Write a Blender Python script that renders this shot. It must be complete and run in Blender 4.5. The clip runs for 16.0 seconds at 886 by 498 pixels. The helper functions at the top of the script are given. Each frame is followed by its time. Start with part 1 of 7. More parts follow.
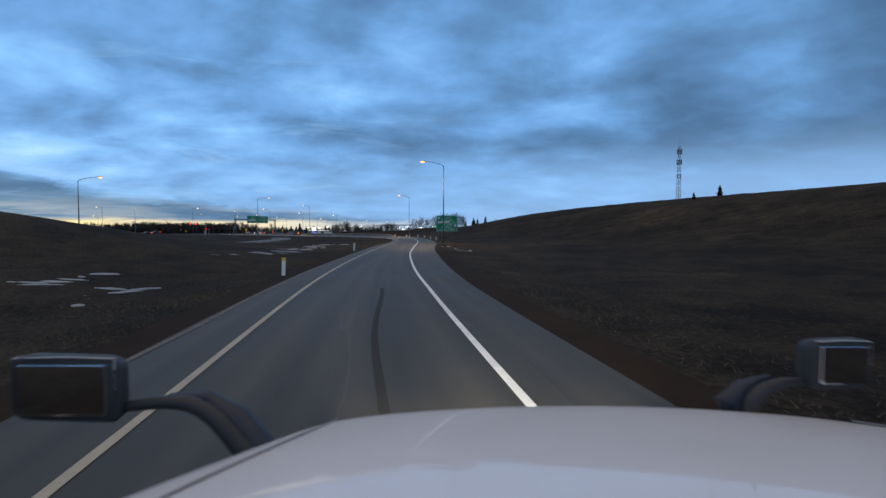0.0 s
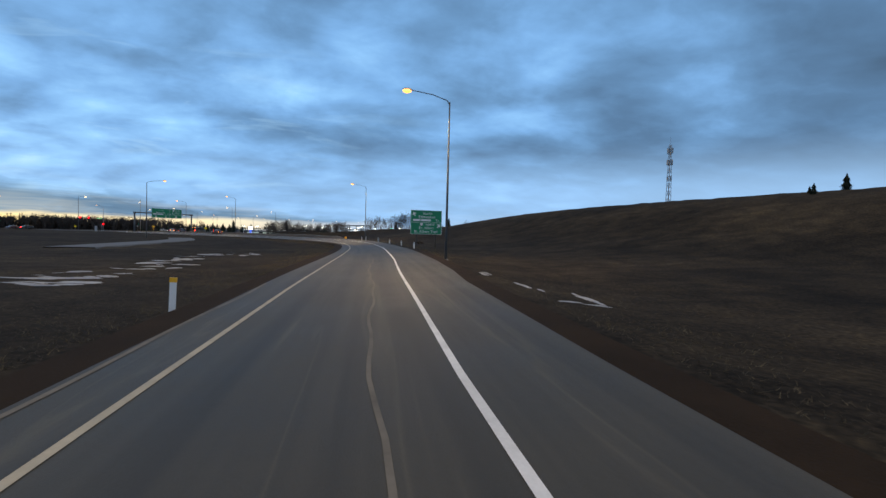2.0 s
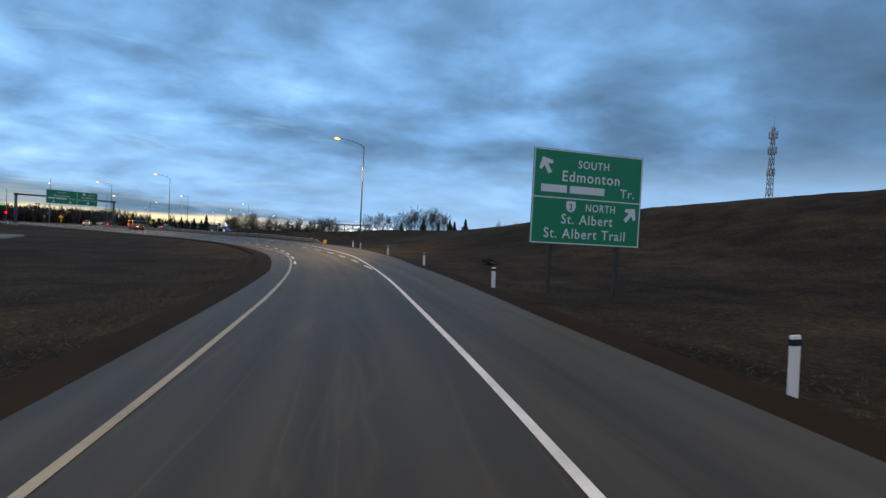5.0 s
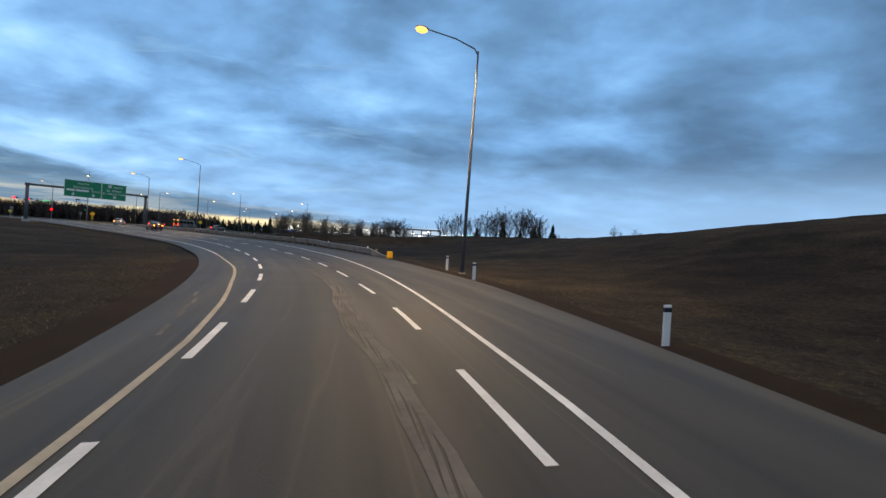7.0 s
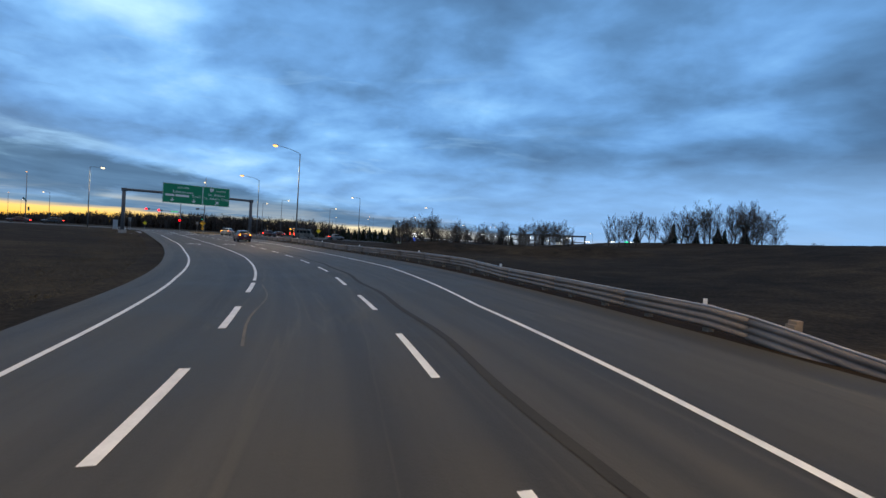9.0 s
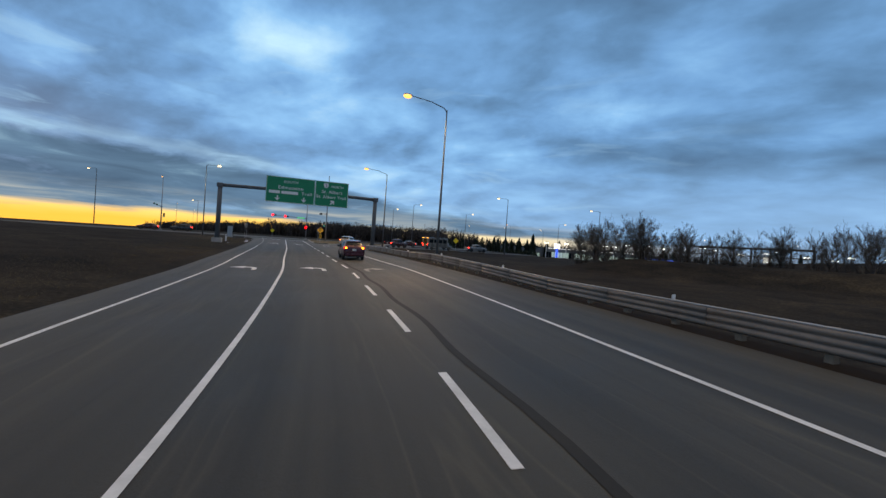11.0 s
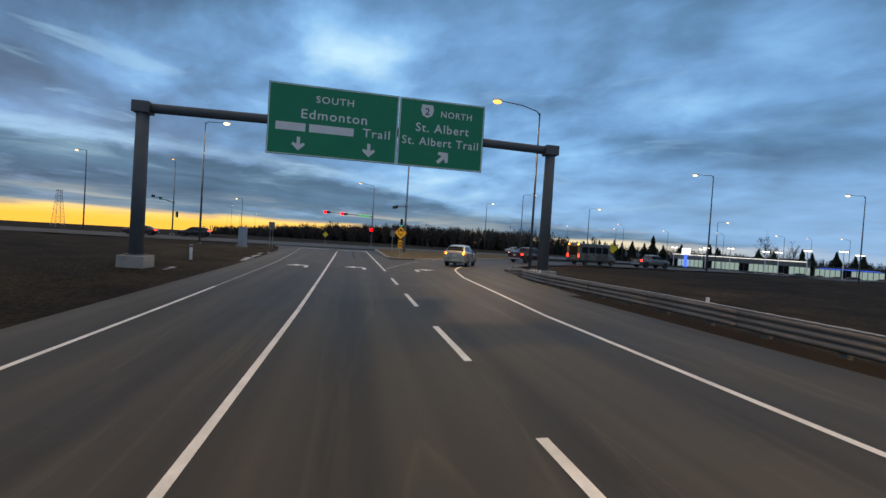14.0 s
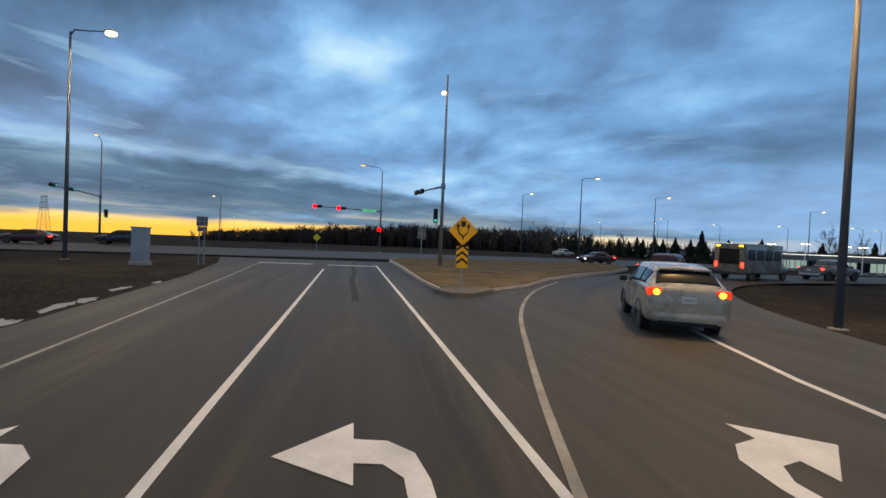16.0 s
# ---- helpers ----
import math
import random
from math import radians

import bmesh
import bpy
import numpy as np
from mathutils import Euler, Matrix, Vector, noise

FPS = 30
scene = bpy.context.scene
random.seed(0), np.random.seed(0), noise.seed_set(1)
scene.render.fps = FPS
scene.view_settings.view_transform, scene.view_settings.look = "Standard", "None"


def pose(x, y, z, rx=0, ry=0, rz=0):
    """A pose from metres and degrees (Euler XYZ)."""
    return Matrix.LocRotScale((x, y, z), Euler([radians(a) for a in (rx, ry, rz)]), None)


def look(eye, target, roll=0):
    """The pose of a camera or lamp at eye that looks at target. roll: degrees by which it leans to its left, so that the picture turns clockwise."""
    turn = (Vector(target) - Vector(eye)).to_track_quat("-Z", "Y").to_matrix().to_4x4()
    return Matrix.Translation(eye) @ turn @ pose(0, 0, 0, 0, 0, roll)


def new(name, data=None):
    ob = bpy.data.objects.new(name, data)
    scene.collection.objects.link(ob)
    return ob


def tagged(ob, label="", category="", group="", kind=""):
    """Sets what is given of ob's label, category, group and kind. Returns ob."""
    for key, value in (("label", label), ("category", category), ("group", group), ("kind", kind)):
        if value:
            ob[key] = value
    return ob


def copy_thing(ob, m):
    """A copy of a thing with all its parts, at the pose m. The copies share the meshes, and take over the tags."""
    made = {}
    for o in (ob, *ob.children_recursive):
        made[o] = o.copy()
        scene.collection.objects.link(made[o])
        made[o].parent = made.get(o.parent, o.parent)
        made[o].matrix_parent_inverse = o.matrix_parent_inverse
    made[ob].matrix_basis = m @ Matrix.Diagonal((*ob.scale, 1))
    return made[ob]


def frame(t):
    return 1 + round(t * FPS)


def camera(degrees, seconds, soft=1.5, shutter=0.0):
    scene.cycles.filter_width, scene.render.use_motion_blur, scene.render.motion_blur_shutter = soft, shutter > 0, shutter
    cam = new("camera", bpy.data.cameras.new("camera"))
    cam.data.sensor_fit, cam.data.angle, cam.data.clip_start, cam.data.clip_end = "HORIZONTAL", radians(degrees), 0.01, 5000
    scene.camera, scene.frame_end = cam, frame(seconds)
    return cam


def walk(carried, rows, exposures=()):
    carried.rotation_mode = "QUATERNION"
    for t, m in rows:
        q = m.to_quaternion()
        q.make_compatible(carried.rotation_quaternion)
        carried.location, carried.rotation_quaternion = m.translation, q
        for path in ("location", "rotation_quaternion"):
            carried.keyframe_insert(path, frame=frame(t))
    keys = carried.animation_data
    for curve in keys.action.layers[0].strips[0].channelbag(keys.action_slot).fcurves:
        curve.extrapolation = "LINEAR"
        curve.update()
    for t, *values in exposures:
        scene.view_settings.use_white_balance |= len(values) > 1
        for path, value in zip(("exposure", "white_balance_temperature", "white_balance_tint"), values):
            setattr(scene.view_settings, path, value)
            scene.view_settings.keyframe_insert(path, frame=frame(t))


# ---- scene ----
from functools import lru_cache

# ---------------------------------------------------------------- camera
cam = camera(89.6, 16.0, 1.5, 0.04)
# seconds, x, y, z, heading (left of north), tilt, lean
PATH = [
    (0.0, 0.00, 0.00, 2.17, 3.67, -2.27, 0.22), (0.5, -2.23, 9.92, 2.13, 1.83, -2.16, 0.36),
    (1.0, -4.11, 19.92, 2.15, 0.11, -2.05, 0.63), (1.5, -5.68, 29.90, 2.15, -1.39, -1.98, 1.02),
    (2.0, -7.02, 39.77, 2.15, -2.58, -1.81, 1.49), (2.5, -8.41, 49.61, 2.14, -3.47, -1.66, 1.96),
    (3.0, -9.51, 59.55, 2.15, -3.98, -1.43, 2.50), (5.5, -15.37, 106.60, 2.16, -1.61, -1.37, 3.48),
    (6.0, -17.09, 115.26, 2.15, 0.27, -1.08, 3.89), (6.5, -19.06, 123.71, 2.19, 2.34, -1.14, 3.98),
    (7.0, -21.20, 132.00, 2.11, 5.45, -1.01, 4.18), (7.5, -24.17, 139.82, 2.08, 8.44, -0.88, 4.34),
    (8.0, -27.23, 147.78, 2.16, 12.44, -1.08, 3.99), (8.5, -30.94, 155.31, 2.13, 16.43, -1.11, 3.65),
    (9.0, -35.06, 162.24, 2.13, 20.57, -1.17, 3.51), (9.5, -39.84, 169.19, 2.16, 25.04, -1.13, 3.48),
    (10.0, -45.04, 175.59, 2.16, 29.27, -1.02, 3.74), (12.5, -74.64, 200.68, 2.21, 43.08, -1.10, 3.94),
    (13.0, -80.75, 204.87, 2.17, 43.89, -1.07, 3.80), (13.5, -86.48, 208.85, 2.16, 44.27, -1.17, 3.72),
    (14.0, -92.23, 212.82, 2.14, 44.33, -1.17, 3.64), (14.5, -97.75, 216.69, 2.11, 44.41, -1.12, 3.43),
    (15.0, -102.97, 220.34, 2.14, 44.51, -1.08, 3.13), (15.5, -108.02, 223.80, 2.10, 44.62, -1.12, 2.91),
    (16.0, -112.78, 227.01, 2.15, 44.68, -1.17, 2.48),
]


def stand(x, y, z, yaw, tilt, lean):
    a, b = radians(yaw), radians(tilt)
    ahead = Vector((-math.sin(a) * math.cos(b), math.cos(a) * math.cos(b), math.sin(b)))
    eye = Vector((x, y, z))
    return look(eye, eye + ahead, lean)


walk(cam, [(t, stand(*r)) for t, *r in PATH],
     [(0.0, 0.25, 6300, 10), (0.6, 0.40, 6750, 10), (1.2, 0.47, 6950, 10), (7.2, 0.45, 6950, 10), (8.0, 0.30, 6250, 10), (8.8, 0.24, 6250, 10), (10.0, 0.22, 6850, 10), (12.5, 0.16, 6950, 10), (16.0, 0.16, 6950, 10)])

# ---------------------------------------------------------------- sky and sun
SUNSET = 86.0  # degrees left of north where the afterglow sits
world = bpy.data.worlds.new("dusk_sky")
scene.world = world
world.use_nodes = True
wt = world.node_tree
wt.nodes.clear()


def wlink(a, b):
    wt.links.new(a, b)


def wmath(op, a, b=None, c=None, clamp=False):
    n = wt.nodes.new("ShaderNodeMath")
    n.operation, n.use_clamp = op, clamp
    for i, v in enumerate((a, b, c)):
        if v is None:
            continue
        if isinstance(v, (int, float)):
            n.inputs[i].default_value = v
        else:
            wlink(v, n.inputs[i])
    return n.outputs[0]


def wramp(fac, stops, ease="LINEAR"):
    n = wt.nodes.new("ShaderNodeValToRGB")
    n.color_ramp.interpolation = ease
    e = n.color_ramp.elements
    e[0].position, e[0].color = stops[0][0], (*stops[0][1], 1)
    e[1].position, e[1].color = stops[-1][0], (*stops[-1][1], 1)
    for p, c in stops[1:-1]:
        k = e.new(p)
        k.color = (*c, 1)
    wlink(fac, n.inputs[0])
    return n.outputs[0]


def wmix(fac, a, b, blend="MIX"):
    n = wt.nodes.new("ShaderNodeMix")
    n.data_type, n.blend_type = "RGBA", blend
    for sock, v in ((n.inputs[0], fac), (n.inputs[6], a), (n.inputs[7], b)):
        if isinstance(v, (int, float)):
            sock.default_value = v
        elif isinstance(v, tuple):
            sock.default_value = (*v, 1)
        else:
            wlink(v, sock)
    return n.outputs[2]


coord = wt.nodes.new("ShaderNodeTexCoord")
sep = wt.nodes.new("ShaderNodeSeparateXYZ")
wlink(coord.outputs["Generated"], sep.inputs[0])
dx, dy, dz = sep.outputs
up = wmath("MAXIMUM", dz, 0.0)
# the cloud sheet lies flat overhead: nearer bands widen, far ones crowd at the horizon
reach = wmath("ADD", up, 0.24)
flat = wt.nodes.new("ShaderNodeCombineXYZ")
wlink(wmath("DIVIDE", dx, reach), flat.inputs[0])
wlink(wmath("DIVIDE", dy, reach), flat.inputs[1])
flat.inputs[2].default_value = 3.7
spin = wt.nodes.new("ShaderNodeMapping")
spin.inputs["Rotation"].default_value = (0, 0, radians(-28))
spin.inputs["Scale"].default_value = (0.8, 1.0, 1.0)
wlink(flat.outputs[0], spin.inputs[0])


def wnoise(scale, detail, rough, twist, vec):
    n = wt.nodes.new("ShaderNodeTexNoise")
    n.inputs["Scale"].default_value = scale
    n.inputs["Detail"].default_value = detail
    n.inputs["Roughness"].default_value = rough
    n.inputs["Distortion"].default_value = twist
    wlink(vec, n.inputs["Vector"])
    return n.outputs[0]


big = wnoise(1.05, 3, 0.45, 0.15, spin.outputs[0])
mid = wnoise(2.7, 5, 0.50, 0.22, spin.outputs[0])
wisp = wnoise(7.5, 5, 0.55, 0.3, spin.outputs[0])
cloud = wmath("ADD", wmath("MULTIPLY", big, 0.52), wmath("ADD", wmath("MULTIPLY", mid, 0.42), wmath("MULTIPLY", wisp, 0.13)))
cloud = wmath("SUBTRACT", cloud, 0.045)
patchy = wmath("ADD", wmath("MULTIPLY", mid, 1.5), 0.25)
# broad lighter and darker fields of the cover: degrees left of north, degrees up, spread, weight
FIELDS = [(58, 20, 7, 0.16), (57, 25, 6, 0.08), (74, 17.5, 5, 0.13), (82, 16, 5, 0.10), (17, 17, 4, 0.10), (30, 18, 14, 0.04), (42, 11, 13, 0.09), (50, 7, 12, 0.06), (0, 24, 13, 0.03), (90, 12, 12, 0.05), (66, 13, 7, 0.06), (0, 13, 12, 0.02),
          (47, 15, 7, -0.03), (-42, 16, 14, -0.04), (68, 9, 12, -0.05), (80, 25, 13, -0.10), (14, 13, 10, -0.03), (38, 27, 9, -0.05)]
warp = wt.nodes.new("ShaderNodeTexNoise")
warp.inputs["Scale"].default_value, warp.inputs["Detail"].default_value, warp.inputs["Roughness"].default_value = 4.0, 6, 0.55
wlink(coord.outputs["Generated"], warp.inputs["Vector"])
bent = wt.nodes.new("ShaderNodeVectorMath")
bent.operation = "MULTIPLY_ADD"
wlink(warp.outputs["Color"], bent.inputs[0])
bent.inputs[1].default_value = (0.46, 0.46, 0.20)
shift = wt.nodes.new("ShaderNodeVectorMath")
shift.operation = "ADD"
wlink(coord.outputs["Generated"], shift.inputs[0])
shift.inputs[1].default_value = (-0.23, -0.23, -0.10)
wlink(shift.outputs[0], bent.inputs[2])
SQUEEZE = 2.0  # cloud fields lie wide and low
tall = wt.nodes.new("ShaderNodeVectorMath")
tall.operation = "MULTIPLY"
wlink(bent.outputs[0], tall.inputs[0])
tall.inputs[1].default_value = (1, 1, SQUEEZE)
unit = wt.nodes.new("ShaderNodeVectorMath")
unit.operation = "NORMALIZE"
wlink(tall.outputs[0], unit.inputs[0])
for az, el, spread, weight in FIELDS:
    dot = wt.nodes.new("ShaderNodeVectorMath")
    dot.operation = "DOT_PRODUCT"
    wlink(unit.outputs[0], dot.inputs[0])
    dot.inputs[1].default_value = Vector((-math.sin(radians(az)) * math.cos(radians(el)), math.cos(radians(az)) * math.cos(radians(el)), SQUEEZE * math.sin(radians(el)))).normalized()
    edge = math.cos(radians(spread * 1.9))
    near = wmath("DIVIDE", wmath("SUBTRACT", dot.outputs["Value"], edge), 1 - edge, clamp=True)
    soft_edge = wmath("MULTIPLY", near, near)
    cloud = wmath("MULTIPLY_ADD", wmath("MULTIPLY", soft_edge, patchy), weight, cloud)
# and how the cover's depth drifts round the sky, low, middle and high, from west to north-east
DRIFT = [(0.139, (-0.04, -0.09, -0.01, 0.02, 0.04, 0.09, 0.08, 0.11, 0.06, 0.07, 0.0, -0.05, -0.04)),
         (0.292, (-0.02, -0.04, 0.09, 0.03, -0.08, -0.075, -0.02, 0.0, -0.02, -0.01, -0.01, -0.01, 0.0)),
         (0.438, (0.0, 0.0, 0.03, 0.05, -0.07, -0.075, 0.065, 0.12, -0.01, -0.035, -0.045, -0.015, 0.0))]
bsep = wt.nodes.new("ShaderNodeSeparateXYZ")
wlink(bent.outputs[0], bsep.inputs[0])
turned = wmath("ARCTAN2", wmath("MULTIPLY", bsep.outputs[0], -1.0), bsep.outputs[1])
turned = wmath("DIVIDE", wmath("ADD", turned, radians(58)), radians(168), clamp=True)
low, middle, high = [wramp(turned, [(k / 12, (0.5 + w, 0.5 + w, 0.5 + w)) for k, w in enumerate(ws)], "EASE") for _, ws in DRIFT]
drift = wmix(wmath("DIVIDE", wmath("SUBTRACT", bsep.outputs[2], DRIFT[0][0]), DRIFT[1][0] - DRIFT[0][0], clamp=True), low, middle)
drift = wmix(wmath("DIVIDE", wmath("SUBTRACT", bsep.outputs[2], DRIFT[1][0]), DRIFT[2][0] - DRIFT[1][0], clamp=True), drift, high)
cloud = wmath("ADD", cloud, wmath("SUBTRACT", drift, 0.5))
sheet = wramp(cloud, [(0.26, (0.050, 0.101, 0.182)), (0.40, (0.076, 0.166, 0.312)), (0.50, (0.112, 0.252, 0.475)),
                      (0.58, (0.160, 0.362, 0.690)), (0.68, (0.245, 0.520, 0.900)), (0.85, (0.52, 0.82, 1.06))])
# nishita dusk behind the sheet
nish = wt.nodes.new("ShaderNodeTexSky")
nish.sky_type, nish.sun_disc = "NISHITA", False
nish.sun_elevation, nish.sun_rotation = radians(1.0), radians(-SUNSET)
behind = wmix(1.0, nish.outputs[0], (0.10, 0.10, 0.10), "MULTIPLY")
sky = wmix(0.93, behind, sheet)
# a brighter, warmer zenith added out of sight to light ground and bonnet
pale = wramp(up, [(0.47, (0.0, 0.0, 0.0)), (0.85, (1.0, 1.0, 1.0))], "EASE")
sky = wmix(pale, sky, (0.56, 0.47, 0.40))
# how far a direction is turned toward the afterglow
sx, sy = -math.sin(radians(SUNSET)), math.cos(radians(SUNSET))
toward = wmath("ADD", wmath("MULTIPLY", dx, sx), wmath("MULTIPLY", dy, sy))
glow_side = wramp(toward, [(0.10, (0, 0, 0)), (0.62, (0.35, 0.35, 0.35)), (0.9, (1, 1, 1))], "EASE")
# clear slot low over the horizon, ragged on its upper side
slot_vec = wt.nodes.new("ShaderNodeMapping")
slot_vec.inputs["Scale"].default_value = (2.6, 2.6, 26.0)
wlink(coord.outputs["Generated"], slot_vec.inputs[0])
rag = wnoise(1.6, 5, 0.55, 0.3, slot_vec.outputs[0])
lift = wmath("ADD", dz, wmath("MULTIPLY", wmath("SUBTRACT", rag, 0.5), -0.046))
top = wmath("ADD", wmath("MULTIPLY", glow_side, -0.002), 0.014)
inside = wmath("SUBTRACT", 1.0, wmath("DIVIDE", wmath("SUBTRACT", lift, top), 0.013), clamp=True)
slot_low = wramp(glow_side, [(0.0, (0.42, 0.52, 0.66)), (0.3, (0.80, 0.66, 0.42)), (0.62, (1.0, 0.68, 0.20)), (1.0, (1.15, 0.60, 0.08))])
slot_high = wramp(glow_side, [(0.0, (0.50, 0.60, 0.74)), (0.3, (0.86, 0.76, 0.52)), (0.62, (1.0, 0.86, 0.46)), (1.0, (1.15, 0.80, 0.26))])
rise = wmath("ADD", wmath("MULTIPLY", dz, 38.0), wmath("MULTIPLY", wmath("SUBTRACT", rag, 0.5), 0.9), None, True)
slot_col = wmix(rise, slot_low, slot_high)
# a slate bank rides just over the slot: it stands high toward the afterglow and tapers away north
ROUND = [(0, 0.020), (16, 0.036), (30, 0.052), (42, 0.076), (52, 0.108), (62, 0.129), (80, 0.140), (110, 0.142)]
bear = wmath("ARCTAN2", wmath("MULTIPLY", dx, -1.0), dy)
crest = wramp(wmath("DIVIDE", bear, radians(110), clamp=True), [(a / 110, (h, h, h)) for a, h in ROUND])
crest_vec = wt.nodes.new("ShaderNodeMapping")
crest_vec.inputs["Scale"].default_value = (5.0, 5.0, 22.0)
wlink(coord.outputs["Generated"], crest_vec.inputs[0])
torn = wnoise(1.7, 6, 0.6, 0.4, crest_vec.outputs[0])
over = wmath("ADD", wmath("SUBTRACT", crest, dz), wmath("MULTIPLY", wmath("SUBTRACT", torn, 0.5), 0.045))
bank = wmath("DIVIDE", over, 0.014, clamp=True)
gaps = wramp(torn, [(0.56, (1, 1, 1)), (0.69, (0.6, 0.6, 0.6)), (0.77, (0.2, 0.2, 0.2))])
bank = wmath("MULTIPLY", wmath("MULTIPLY", bank, gaps), wmath("MULTIPLY_ADD", bear, 3.0, 0.1, True))
fringe = wmath("MULTIPLY", wmath("SUBTRACT", 1.0, wmath("DIVIDE", wmath("ABSOLUTE", wmath("ADD", over, 0.010)), 0.016), clamp=True), wmath("MULTIPLY_ADD", bear, 2.0, -0.5, True))
# and elsewhere the far cover is thin and light
thin = wmath("MULTIPLY", wramp(dz, [(0.0, (1, 1, 1)), (0.07, (0.75, 0.75, 0.75)), (0.21, (0, 0, 0))], "EASE"), wmath("SUBTRACT", 0.72, wmath("MULTIPLY", toward, 0.5), clamp=True))
sky = wmix(thin, sky, (0.29, 0.50, 0.80))
# long thin gaps and dark rolls in the far cover toward the afterglow
streak_vec = wt.nodes.new("ShaderNodeMapping")
streak_vec.inputs["Scale"].default_value = (3.4, 3.4, 21.0)
wlink(coord.outputs["Generated"], streak_vec.inputs[0])
streak = wnoise(1.15, 6, 0.56, 0.7, streak_vec.outputs[0])
belt_of = wmath("MULTIPLY", wramp(dz, [(0.04, (0, 0, 0)), (0.09, (1, 1, 1)), (0.24, (0.75, 0.75, 0.75)), (0.40, (0, 0, 0))]), wmath("MULTIPLY_ADD", bear, 1.1, 0.05, True))
sky = wmix(wmath("MULTIPLY", wramp(streak, [(0.57, (0, 0, 0)), (0.68, (0.75, 0.75, 0.75)), (0.76, (0.95, 0.95, 0.95))]), belt_of), sky, (0.33, 0.56, 0.80))
sky = wmix(wmath("MULTIPLY", wramp(streak, [(0.28, (0.42, 0.42, 0.42)), (0.42, (0, 0, 0)), (1.0, (0, 0, 0))]), belt_of), sky, (0.085, 0.150, 0.260))
sky = wmix(wmath("MULTIPLY", fringe, wmath("MULTIPLY_ADD", mid, 1.6, -0.45, True)), sky, (0.36, 0.58, 0.80))
roll = wramp(streak, [(0.34, (0.050, 0.097, 0.160)), (0.48, (0.072, 0.138, 0.222)), (0.62, (0.100, 0.188, 0.295)), (0.74, (0.20, 0.335, 0.46))])
sky = wmix(wmath("MULTIPLY", bank, 0.86), sky, roll)
# broken pale streaks between the bank and the slot
wisp_vec = wt.nodes.new("ShaderNodeMapping")
wisp_vec.inputs["Scale"].default_value = (3.0, 3.0, 40.0)
wlink(coord.outputs["Generated"], wisp_vec.inputs[0])
wisp = wnoise(1.5, 5, 0.58, 0.5, wisp_vec.outputs[0])
belt = wramp(dz, [(0.004, (0, 0, 0)), (0.018, (1, 1, 1)), (0.036, (0.75, 0.75, 0.75)), (0.068, (0, 0, 0))])
belt = wmath("MULTIPLY", wmath("MULTIPLY", belt, wramp(wisp, [(0.36, (0.10, 0.10, 0.10)), (0.50, (0.55, 0.55, 0.55)), (0.62, (1, 1, 1))])), wmath("MULTIPLY_ADD", glow_side, 0.75, 0.1, True))
sky = wmix(belt, sky, wramp(wisp, [(0.45, (0.24, 0.35, 0.45)), (0.70, (0.62, 0.62, 0.54))]))
sky = wmix(wmath("MULTIPLY", inside, wmath("ADD", wmath("MULTIPLY", toward, 1.3), 0.34, None, True)), sky, slot_col)
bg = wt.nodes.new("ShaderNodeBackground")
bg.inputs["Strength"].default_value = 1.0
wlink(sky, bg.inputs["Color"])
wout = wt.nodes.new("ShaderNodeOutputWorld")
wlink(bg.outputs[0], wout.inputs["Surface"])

sun = new("sun", bpy.data.lights.new("sun", "SUN"))
sun.data.energy, sun.data.angle, sun.data.color = 0.06, radians(40), (1.0, 0.70, 0.45)
sun.matrix_world = look((-80 + 200 * sx, 160 + 200 * sy, 90), (-80, 160, 0))


